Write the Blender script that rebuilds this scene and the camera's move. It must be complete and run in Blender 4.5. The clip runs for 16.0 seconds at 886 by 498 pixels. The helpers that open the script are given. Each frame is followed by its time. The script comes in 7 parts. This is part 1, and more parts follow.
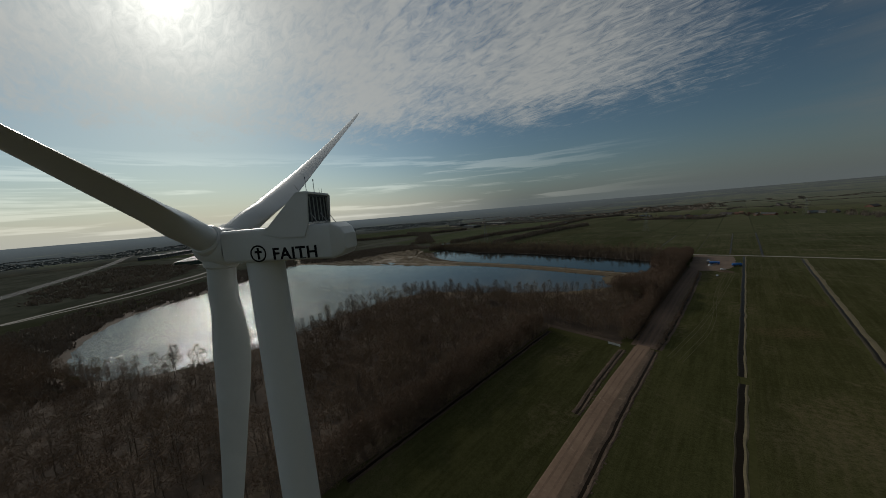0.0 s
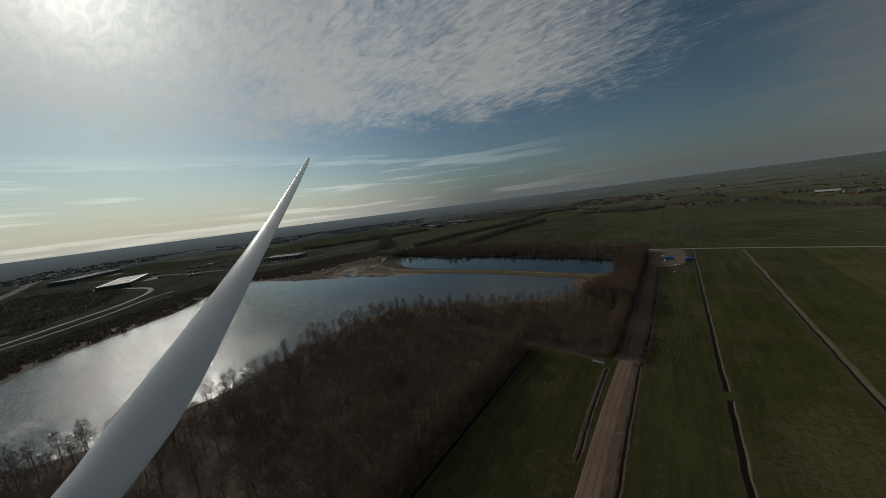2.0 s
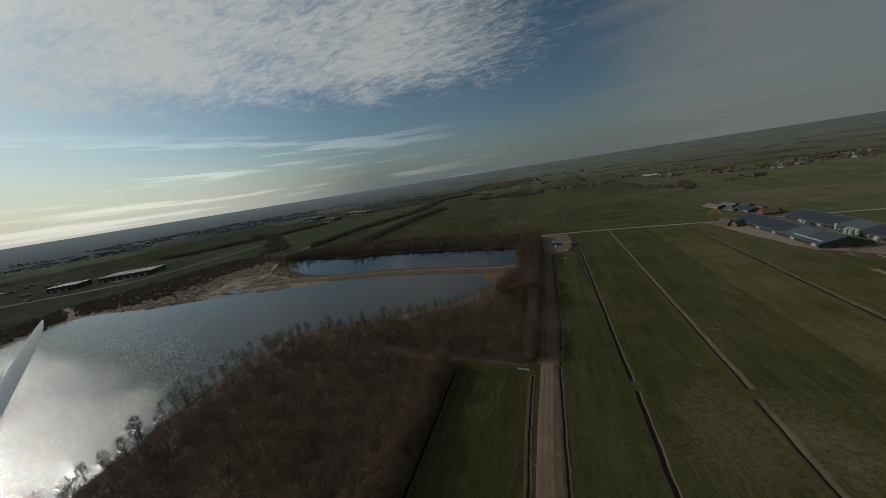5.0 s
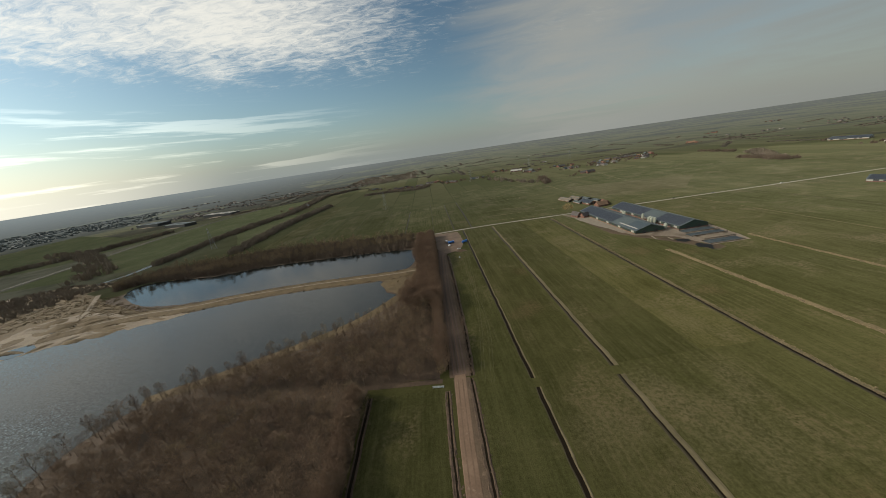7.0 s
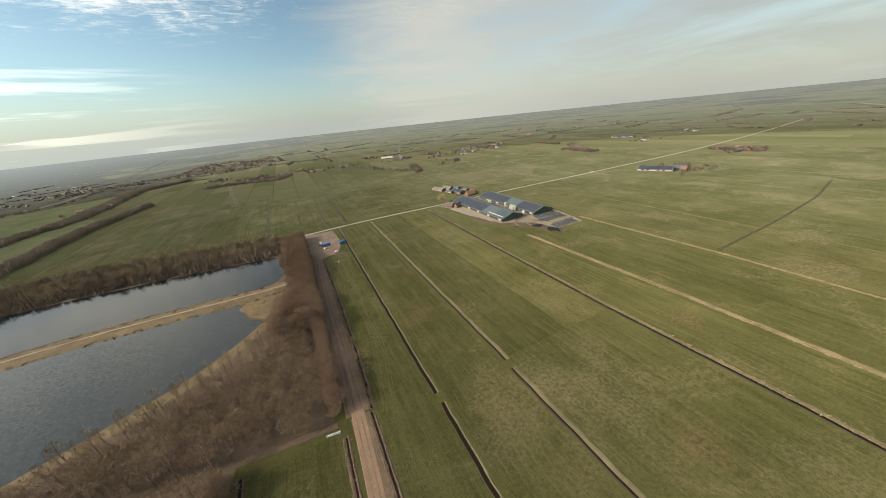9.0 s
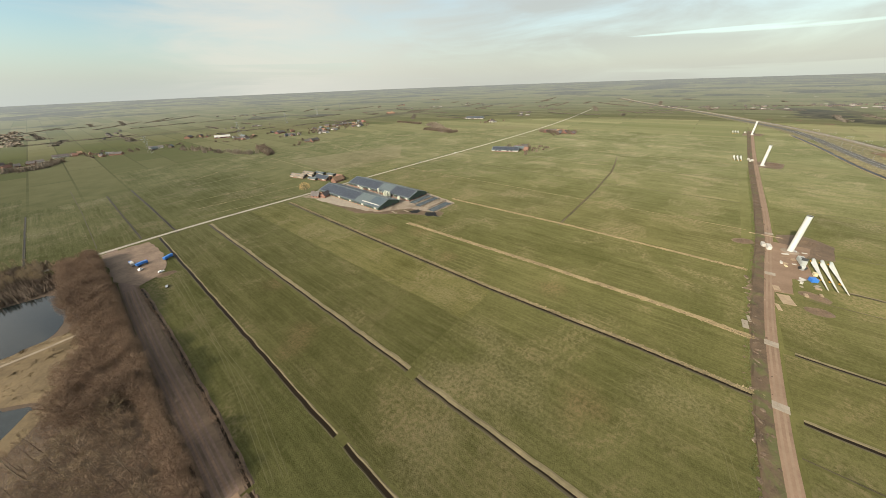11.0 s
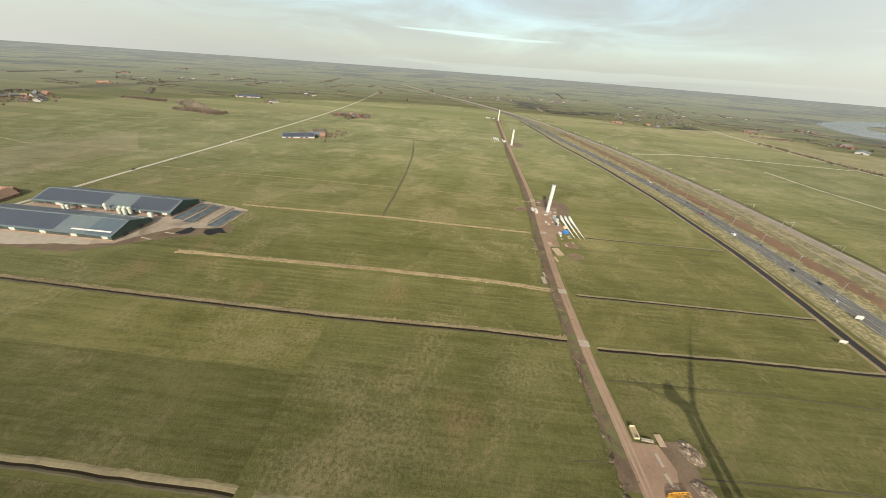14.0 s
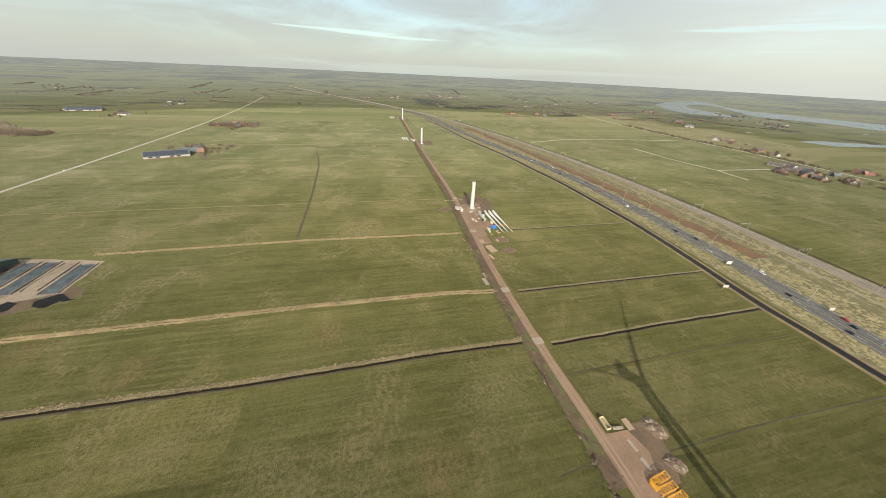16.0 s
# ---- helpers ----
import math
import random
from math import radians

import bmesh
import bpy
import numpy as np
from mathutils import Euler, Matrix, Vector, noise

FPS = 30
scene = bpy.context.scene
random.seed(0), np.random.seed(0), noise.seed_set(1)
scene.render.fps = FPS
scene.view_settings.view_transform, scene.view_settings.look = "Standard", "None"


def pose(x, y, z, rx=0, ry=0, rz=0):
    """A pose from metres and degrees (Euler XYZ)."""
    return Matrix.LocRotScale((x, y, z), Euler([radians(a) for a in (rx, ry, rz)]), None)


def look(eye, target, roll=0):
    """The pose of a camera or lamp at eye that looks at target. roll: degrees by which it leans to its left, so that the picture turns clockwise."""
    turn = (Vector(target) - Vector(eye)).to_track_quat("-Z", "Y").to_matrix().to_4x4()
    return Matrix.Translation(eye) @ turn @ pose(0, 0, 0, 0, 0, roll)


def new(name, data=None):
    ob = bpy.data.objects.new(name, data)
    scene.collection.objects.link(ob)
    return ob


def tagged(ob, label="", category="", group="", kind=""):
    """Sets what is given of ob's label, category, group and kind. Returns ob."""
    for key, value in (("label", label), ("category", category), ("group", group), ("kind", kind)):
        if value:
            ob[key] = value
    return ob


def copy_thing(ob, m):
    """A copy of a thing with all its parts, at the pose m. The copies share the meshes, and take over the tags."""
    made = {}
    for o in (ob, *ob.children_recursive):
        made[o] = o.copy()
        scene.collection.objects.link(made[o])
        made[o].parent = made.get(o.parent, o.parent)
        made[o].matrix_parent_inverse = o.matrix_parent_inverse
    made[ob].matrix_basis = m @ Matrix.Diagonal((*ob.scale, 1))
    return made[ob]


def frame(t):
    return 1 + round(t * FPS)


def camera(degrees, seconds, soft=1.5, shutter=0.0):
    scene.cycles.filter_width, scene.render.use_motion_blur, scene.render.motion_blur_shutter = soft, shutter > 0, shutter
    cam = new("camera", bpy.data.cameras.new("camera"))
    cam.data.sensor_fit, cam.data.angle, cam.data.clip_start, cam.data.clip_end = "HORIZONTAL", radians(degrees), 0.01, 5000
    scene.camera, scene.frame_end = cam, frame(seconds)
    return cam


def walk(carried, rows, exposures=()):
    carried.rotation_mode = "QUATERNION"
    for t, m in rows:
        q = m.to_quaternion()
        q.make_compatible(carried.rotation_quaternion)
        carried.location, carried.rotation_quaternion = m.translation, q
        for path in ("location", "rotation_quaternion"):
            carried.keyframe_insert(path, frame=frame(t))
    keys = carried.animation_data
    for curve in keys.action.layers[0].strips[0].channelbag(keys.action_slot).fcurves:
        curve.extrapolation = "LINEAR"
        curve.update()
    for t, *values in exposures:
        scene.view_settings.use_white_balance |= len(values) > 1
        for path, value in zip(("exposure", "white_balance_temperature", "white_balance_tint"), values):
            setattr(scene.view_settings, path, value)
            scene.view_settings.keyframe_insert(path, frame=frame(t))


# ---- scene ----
cam = camera(110.75, 16.0, soft=0.75)
# seconds, place in metres, then yaw, pitch and roll in degrees
ROWS = [
    (0.0, 32.62, -9.78, 87.24, 44.26, -6.95, -4.67),
    (0.5, 28.17, -6.97, 90.77, 42.79, -7.03, -5.18),
    (1.0, 23.92, -3.98, 94.74, 41.02, -7.38, -5.78),
    (1.5, 19.63, -0.91, 97.95, 39.18, -7.70, -6.41),
    (2.0, 15.93, 2.07, 101.06, 37.11, -8.16, -7.10),
    (2.5, 12.38, 4.86, 104.04, 34.98, -8.71, -7.80),
    (3.0, 8.85, 8.35, 106.48, 32.46, -9.33, -8.43),
    (5.5, -3.27, 25.62, 120.18, 14.70, -14.49, -8.44),
    (6.0, -5.83, 28.79, 124.47, 9.51, -15.71, -8.20),
    (6.5, -7.15, 32.32, 127.75, 4.49, -16.70, -8.20),
    (7.0, -7.65, 36.59, 130.21, -1.15, -17.75, -8.13),
    (7.5, -7.79, 41.53, 132.19, -6.60, -18.92, -7.82),
    (8.0, -7.34, 47.55, 134.39, -12.59, -20.28, -7.18),
    (10.5, 1.32, 78.45, 142.48, -43.28, -27.23, -2.98),
    (11.0, 5.39, 83.24, 142.64, -49.77, -28.40, -1.94),
    (11.5, 9.88, 87.97, 142.98, -55.94, -29.28, -0.88),
    (12.0, 14.83, 92.59, 143.24, -62.71, -30.04, 0.40),
    (12.5, 19.81, 96.86, 143.07, -69.10, -30.45, 1.62),
    (13.0, 25.68, 100.63, 142.64, -75.76, -30.67, 2.83),
    (13.5, 31.41, 103.30, 141.99, -81.67, -30.70, 3.78),
    (14.0, 37.43, 105.84, 141.34, -87.74, -30.53, 4.48),
    (14.5, 43.04, 107.99, 140.49, -92.92, -30.23, 4.80),
    (15.0, 48.82, 110.15, 140.09, -97.72, -29.96, 4.69),
    (15.5, 54.30, 111.64, 140.06, -101.30, -29.83, 4.15),
    (16.0, 60.39, 112.45, 140.79, -104.04, -29.86, 2.94),
]
EXPOSURES = [(0.0, -2.08, 6300, 9), (3.0, -2.12, 6300, 9), (5.5, -1.6, 6250, 9), (8.0, -0.13, 7150, 10), (10.5, 0.42, 7150, 11), (13.0, 0.48, 7050, 11), (16.0, 0.42, 6950, 11)]
walk(cam, [(t, pose(x, y, z, 90 + pitch, 0, yaw) @ pose(0, 0, 0, 0, 0, roll)) for t, x, y, z, yaw, pitch, roll in ROWS], EXPOSURES)

# ---- sun, sky and clouds ----
SUN_AZ, SUN_EL = radians(-82.0), radians(30.3)
SUN = Vector((math.sin(SUN_AZ) * math.cos(SUN_EL), math.cos(SUN_AZ) * math.cos(SUN_EL), math.sin(SUN_EL)))
lamp = bpy.data.lights.new("sun", "SUN")
lamp.energy, lamp.angle, lamp.color = 4.5, radians(0.53), (1.0, 0.93, 0.82)
new("sun", lamp).matrix_world = look(SUN * 500, (0, 0, 0))

world = bpy.data.worlds.new("sky")
scene.world = world
world.use_nodes = True
wt = world.node_tree
wt.nodes.clear()


class Nodes:
    """Shortcuts for a node tree."""

    def __init__(self, tree):
        self.tree = tree

    def add(self, kind, values=None, operation="", use_clamp=False, data_type="", interpolation_type=""):
        node = self.tree.nodes.new(kind)
        if operation:
            node.operation = operation
        if use_clamp:
            node.use_clamp = True
        if data_type:
            node.data_type = data_type
        if interpolation_type:
            node.interpolation_type = interpolation_type
        for key, value in (values or {}).items():
            if isinstance(value, bpy.types.NodeSocket):
                self.tree.links.new(value, node.inputs[key])
            else:
                node.inputs[key].default_value = value
        return node

    def math(self, op, a, b=0.0, c=0.0, clamp=False):
        return self.add("ShaderNodeMath", {0: a, 1: b, 2: c}, operation=op, use_clamp=clamp).outputs[0]

    def mix(self, fac, a, b):
        node = self.add("ShaderNodeMix", data_type="RGBA")
        for i, value in ((0, fac), (6, a), (7, b)):
            if isinstance(value, bpy.types.NodeSocket):
                self.tree.links.new(value, node.inputs[i])
            else:
                node.inputs[i].default_value = (*value, 1) if isinstance(value, tuple) and len(value) == 3 else value
        return node.outputs[2]

    def ramp(self, fac, lo, hi, a=0.0, b=1.0):
        return self.add("ShaderNodeMapRange", {0: fac, 1: lo, 2: hi, 3: a, 4: b}, interpolation_type="SMOOTHSTEP").outputs[0]

    def noise(self, vec, scale, detail=4.0, rough=0.55, distort=0.0):
        return self.add("ShaderNodeTexNoise", {"Vector": vec, "Scale": scale, "Detail": detail, "Roughness": rough, "Distortion": distort}).outputs["Fac"]

    def scaled(self, vec, s, turn=0.0):
        return self.add("ShaderNodeMapping", {0: vec, 2: (0, 0, turn), 3: s}).outputs[0]


def build_sky(n):
    ray = n.add("ShaderNodeTexCoord").outputs["Generated"]
    sky = n.add("ShaderNodeTexSky")
    sky.sky_type, sky.sun_disc, sky.sun_elevation, sky.sun_rotation = "NISHITA", False, SUN_EL, SUN_AZ
    sky.altitude, sky.air_density, sky.dust_density, sky.ozone_density = 50, 1.0, 0.7, 1.2
    x, y, z = n.add("ShaderNodeSeparateXYZ", {0: ray}).outputs
    n.tree.links.new(n.add("ShaderNodeCombineXYZ", {0: x, 1: y, 2: n.math("MAXIMUM", z, 0.03)}).outputs[0], sky.inputs[0])
    inv = n.math("DIVIDE", 1.0, n.math("ADD", n.math("MAXIMUM", z, 0.0), 0.16))
    plan = n.add("ShaderNodeCombineXYZ", {0: n.math("MULTIPLY", x, inv), 1: n.math("MULTIPLY", y, inv)}).outputs[0]
    facing = n.math("MAXIMUM", n.add("ShaderNodeVectorMath", {0: ray, 1: tuple(SUN)}, operation="DOT_PRODUCT").outputs["Value"], 0.0)
    # high rippled sheet in the west, thinning out towards the north
    large = n.noise(plan, 1.5, 4.0, 0.55, 0.3)
    ripples = n.noise(n.scaled(plan, (1.0, 2.6, 1), 0.7), 9.5, 8.0, 0.72, 0.9)
    wavy = n.math("ADD", z, n.math("MULTIPLY", n.math("SUBTRACT", n.noise(plan, 4.0, 5.0, 0.6, 0.6), 0.5), 0.16))
    sheet_in = n.math("MULTIPLY", n.ramp(wavy, 0.17, 0.33), n.ramp(n.math("ADD", x, n.math("MULTIPLY", n.math("SUBTRACT", large, 0.5), 0.9)), 0.26, -0.36))
    flakes = n.math("ADD", n.math("MULTIPLY", n.math("SUBTRACT", ripples, 0.5), 1.6), n.math("ADD", n.math("MULTIPLY", n.math("SUBTRACT", large, 0.5), 1.4), n.math("MULTIPLY", sheet_in, 0.82)))
    high = n.math("MULTIPLY", n.ramp(flakes, 0.12, 1.10), n.ramp(wavy, 0.17, 0.27))
    # a grey veil from the north-east round to the south
    streak = n.noise(n.scaled(ray, (1.2, 1.2, 6.5)), 1.9, 6.0, 0.58, 0.6)
    veil_in = n.ramp(n.math("ADD", x, n.math("MULTIPLY", n.math("SUBTRACT", streak, 0.5), 0.5)), 0.06, 0.46)
    veil = n.math("MULTIPLY", veil_in, n.math("MULTIPLY", n.ramp(streak, 0.22, 0.62, 0.6, 1.0), n.ramp(z, 0.02, 0.10, 0.75, 1.0)))
    slit = n.noise(n.scaled(ray, (0.9, 0.9, 20.0)), 1.6, 4.0, 0.5, 0.25)
    veil = n.math("MULTIPLY", veil, n.ramp(n.math("MULTIPLY", n.ramp(slit, 0.56, 0.66), n.ramp(z, 0.16, 0.08)), 0.0, 1.0, 1.0, 0.6))
    # long thin bands low in the west
    band = n.noise(n.scaled(ray, (1.3, 1.3, 24.0)), 1.5, 5.0, 0.6, 0.25)
    low = n.math("MULTIPLY", n.ramp(band, 0.51, 0.62), n.math("MULTIPLY", n.ramp(z, 0.21, 0.13), n.ramp(x, 0.0, -0.45)))
    glow = n.math("ADD", n.math("MULTIPLY", n.math("POWER", facing, 7.0), 0.50), n.math("MULTIPLY", n.math("POWER", facing, 70.0), n.math("MULTIPLY", ripples, 2.0)))
    core = n.math("ADD", n.math("MULTIPLY", n.math("POWER", facing, 260.0), n.math("MULTIPLY", ripples, 2.8)), n.math("MULTIPLY", n.math("POWER", facing, 2500.0), 14.0))
    blue = n.add("ShaderNodeVectorMath", {0: sky.outputs[0], "Scale": n.ramp(y, 0.35, 0.95, 0.15, 0.098)}, operation="SCALE").outputs[0]
    blue = n.add("ShaderNodeVectorMath", {0: blue, 1: (0.91, 1.06, 1.03)}, operation="MULTIPLY").outputs[0]
    # pale air along the horizon, creamier below the sun
    sunward = n.math("SUBTRACT", n.math("MULTIPLY", y, math.cos(SUN_AZ)), n.math("MULTIPLY", x, -math.sin(SUN_AZ)))
    cream = n.mix(n.ramp(sunward, 0.58, 1.0), (0.325, 0.365, 0.385), (1.40, 1.36, 1.22))
    air = n.math("MULTIPLY", n.math("POWER", n.ramp(z, 0.24, -0.02), 2.0), 0.88)
    base = n.mix(air, blue, cream)
    west_white = n.add("ShaderNodeVectorMath", {0: (0.80, 0.79, 0.73), "Scale": n.math("ADD", 1.50, n.math("MULTIPLY", glow, 1.5))}, operation="SCALE").outputs[0]
    both = n.mix(n.math("MULTIPLY", high, 0.80), base, west_white)
    streaks = n.add("ShaderNodeVectorMath", {0: (1.0, 0.96, 0.84), "Scale": n.math("MULTIPLY", low, n.ramp(sunward, 0.3, 1.0, 0.16, 0.55))}, operation="SCALE").outputs[0]
    both = n.add("ShaderNodeVectorMath", {0: both, 1: streaks}, operation="ADD").outputs[0]
    both = n.mix(n.math("MULTIPLY", veil, 0.85), both, n.mix(n.ramp(x, 0.45, 0.95), (0.49, 0.505, 0.48), (0.32, 0.33, 0.315)))
    shine = n.add("ShaderNodeVectorMath", {0: (1.0, 0.95, 0.82), "Scale": n.math("ADD", core, n.math("MULTIPLY", glow, 0.22))}, operation="SCALE").outputs[0]
    total = n.add("ShaderNodeVectorMath", {0: both, 1: shine}, operation="ADD").outputs[0]
    # the thin cloud is thickest and brightest from the west round to the north
    lit = n.math("MULTIPLY", n.ramp(x, 0.20, -0.35, 1.15, 1.30), n.ramp(facing, 0.78, 0.97, 1.0, 0.85))
    back = n.add("ShaderNodeBackground", {0: total, 1: lit})
    out = n.add("ShaderNodeOutputWorld")
    n.tree.links.new(back.outputs[0], out.inputs[0])


build_sky(Nodes(wt))

# ---- materials ----


def surface(name, dark, light, grain=1.0, patch=0.05, rough=0.85, bump=0.0, metal=0.0, spread=0.0, third=None, third_at=(0.62, 0.75), third_scale=0.02, stretch=(1, 1, 1), spec=0.3):
    """Two colours mixed by noise at two scales (per metre), a third in patches; spread varies it from thing to thing."""
    m = bpy.data.materials.new(name)
    m.use_nodes = True
    n = Nodes(m.node_tree)
    bsdf = m.node_tree.nodes["Principled BSDF"]
    where = n.scaled(n.add("ShaderNodeTexCoord").outputs["Object"], stretch)
    fine = n.noise(where, grain, 5.0, 0.65)
    wide = n.noise(where, patch, 3.0, 0.55)
    fac = n.math("ADD", n.math("MULTIPLY", n.math("SUBTRACT", fine, 0.5), 0.9), n.math("ADD", n.math("MULTIPLY", n.math("SUBTRACT", wide, 0.5), 1.3), 0.5), clamp=True)
    colour = n.mix(fac, dark, light)
    if third:
        spots = n.ramp(n.noise(where, third_scale, 4.0, 0.6, 0.5), *third_at)
        colour = n.mix(n.math("MULTIPLY", spots, n.ramp(fine, 0.2, 0.7, 0.55, 1.0)), colour, third)
    if spread:
        lot = n.add("ShaderNodeObjectInfo").outputs["Random"]
        colour = n.add("ShaderNodeHueSaturation", {0: n.math("ADD", 0.5, n.math("MULTIPLY", n.math("SUBTRACT", lot, 0.5), spread * 0.12)), 2: n.math("ADD", 1.0, n.math("MULTIPLY", n.math("SUBTRACT", lot, 0.5), spread)), 4: colour}).outputs[0]
    m.node_tree.links.new(colour, bsdf.inputs["Base Color"])
    bsdf.inputs["Roughness"].default_value = rough
    bsdf.inputs["Metallic"].default_value = metal
    bsdf.inputs["Specular IOR Level"].default_value = spec
    if bump:
        b = n.add("ShaderNodeBump", {"Strength": 0.6, "Distance": bump, "Height": fine})
        m.node_tree.links.new(b.outputs[0], bsdf.inputs["Normal"])
    return m


def haze_outward(n, at, colour):
    """Haze put into the colour: pastures further out turn paler and bluer."""
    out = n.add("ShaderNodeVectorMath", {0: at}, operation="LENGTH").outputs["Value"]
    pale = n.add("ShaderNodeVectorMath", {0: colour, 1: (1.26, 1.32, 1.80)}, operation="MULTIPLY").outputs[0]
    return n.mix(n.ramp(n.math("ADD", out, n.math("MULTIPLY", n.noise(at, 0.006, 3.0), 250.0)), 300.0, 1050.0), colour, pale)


def grass_material(name, dark, light, dry, lines=0.0, turn=0.0, spread=0.08, gap=3.0, spots=()):
    """Pasture: tufts, damp and dry patches, and faint wheel lines along the field."""
    m = bpy.data.materials.new(name)
    m.use_nodes = True
    n = Nodes(m.node_tree)
    bsdf = m.node_tree.nodes["Principled BSDF"]
    at = n.add("ShaderNodeTexCoord").outputs["Object"]
    fine = n.noise(at, 0.55, 6.0, 0.75)
    tufts = n.noise(n.scaled(at, (1.0, 0.35, 1.0), turn), 0.30, 5.0, 0.7, 0.3)
    mid = n.noise(at, 0.045, 5.0, 0.62, 0.5)
    wide = n.noise(at, 0.010, 4.0, 0.55)
    blades = n.noise(at, 1.7, 4.0, 0.7)
    drills = n.noise(n.scaled(at, (0.85, 0.035, 1.0), turn), 1.0, 4.0, 0.62, 0.15)
    swaths = n.noise(n.scaled(at, (0.16, 0.009, 1.0), turn), 1.0, 3.0, 0.55)
    fac = 0.5
    for value, weight in ((blades, 1.6), (fine, 1.7), (tufts, 0.6), (drills, 1.15), (swaths, 1.0), (mid, 0.8), (wide, 1.4)):
        fac = n.math("ADD", n.math("MULTIPLY", n.math("SUBTRACT", value, 0.5), weight), fac)
    colour = n.mix(n.math("ADD", fac, 0.0, clamp=True), dark, light)
    patchy = n.math("MULTIPLY", n.ramp(n.noise(at, 0.020, 5.0, 0.65, 0.8), 0.50, 0.65), n.ramp(n.noise(at, 0.40, 6.0, 0.78), 0.42, 0.62))
    colour = n.mix(n.math("MULTIPLY", patchy, 0.8), colour, dry)
    bare = n.math("MULTIPLY", n.ramp(n.noise(at, 0.013, 4.0, 0.6, 1.2), 0.61, 0.74), n.ramp(fine, 0.35, 0.6))
    colour = n.mix(n.math("MULTIPLY", bare, 0.7), colour, tuple(0.75 * c for c in dry))
    ragged_at = n.math("MULTIPLY", n.math("SUBTRACT", n.noise(at, 0.06, 5.0, 0.65), 0.5), 2.2)
    for sx, sy, size, tone in spots:  # worn and parched places
        away = n.add("ShaderNodeVectorMath", {0: at, 1: (sx, sy, 0.1)}, operation="DISTANCE").outputs["Value"]
        near_it = n.ramp(n.math("ADD", n.math("DIVIDE", away, size), ragged_at), 1.25, 0.0)
        colour = n.mix(n.math("MULTIPLY", near_it, n.ramp(fine, 0.36, 0.66, 0.05, 0.5)), colour, tone)
    if lines:
        run = n.scaled(at, (1, 1, 1), turn)
        drift = n.add("ShaderNodeCombineXYZ", {0: n.math("MULTIPLY", n.noise(n.scaled(at, (0.02, 0.02, 1)), 1.0), 9.0)}).outputs[0]
        wob = n.add("ShaderNodeVectorMath", {0: run, 1: drift}, operation="ADD").outputs[0]
        wave = n.add("ShaderNodeTexWave", {"Vector": wob, "Scale": 0.32 / gap, "Distortion": 1.2, "Detail": 3.0}).outputs["Fac"]
        thin = n.math("MULTIPLY", n.ramp(wave, 0.70, 1.0), n.math("MULTIPLY", n.ramp(n.noise(at, 0.025, 3.0), 0.44, 0.64), n.ramp(fine, 0.3, 0.6)))
        colour = n.mix(n.math("MULTIPLY", thin, lines), colour, dry)
    colour = haze_outward(n, at, colour)
    lot = n.add("ShaderNodeObjectInfo").outputs["Random"]
    tone = n.add("ShaderNodeHueSaturation", {0: n.math("ADD", 0.5, n.math("MULTIPLY", n.math("SUBTRACT", lot, 0.5), spread * 0.1)), 2: n.math("ADD", 1.0, n.math("MULTIPLY", n.math("SUBTRACT", lot, 0.5), spread)), 4: colour}).outputs[0]
    m.node_tree.links.new(tone, bsdf.inputs["Base Color"])
    bsdf.inputs["Roughness"].default_value = 0.95
    bsdf.inputs["Diffuse Roughness"].default_value = 1.0
    bsdf.inputs["Specular IOR Level"].default_value = 0.0
    b = n.add("ShaderNodeBump", {"Strength": 0.8, "Distance": 0.5, "Height": blades})
    m.node_tree.links.new(b.outputs[0], bsdf.inputs["Normal"])
    return m


def flat_place(n, at):
    """Where a spot of the rising rim would lie on level land: the rim gathers twenty kilometres into three."""
    x, y, z = n.add("ShaderNodeSeparateXYZ", {0: at}).outputs
    k = n.math("DIVIDE", 143.0, n.math("SUBTRACT", 143.0, n.math("MAXIMUM", z, 0.0)))
    return n.add("ShaderNodeCombineXYZ", {0: n.math("MULTIPLY", x, k), 1: n.math("MULTIPLY", y, k)}).outputs[0]


def patchwork(n, flat):
    """Long narrow pastures with ditches between them, some mown, some dull."""
    # field tones lightened and cooled for aerial haze
    bricks = n.add("ShaderNodeTexBrick", {"Vector": n.scaled(flat, (1, 1, 0), radians(90)), "Color1": (0.074, 0.081, 0.041, 1), "Color2": (0.122, 0.118, 0.068, 1), "Mortar": (0.068, 0.069, 0.040, 1), "Scale": 0.00125, "Mortar Size": 0.002, "Mortar Smooth": 0.2, "Bias": 0.0, "Brick Width": 0.42, "Row Height": 0.07})
    bricks.offset = 0.37
    mid = n.noise(flat, 0.02, 6.0, 0.65)
    wide = n.noise(flat, 0.0022, 4.0, 0.6)
    colour = n.mix(n.math("MULTIPLY", n.ramp(mid, 0.35, 0.75), 0.4), bricks.outputs[0], (0.088, 0.084, 0.045))
    return n.mix(n.math("MULTIPLY", n.ramp(wide, 0.56, 0.70), 0.5), colour, (0.105, 0.092, 0.058)), mid, wide


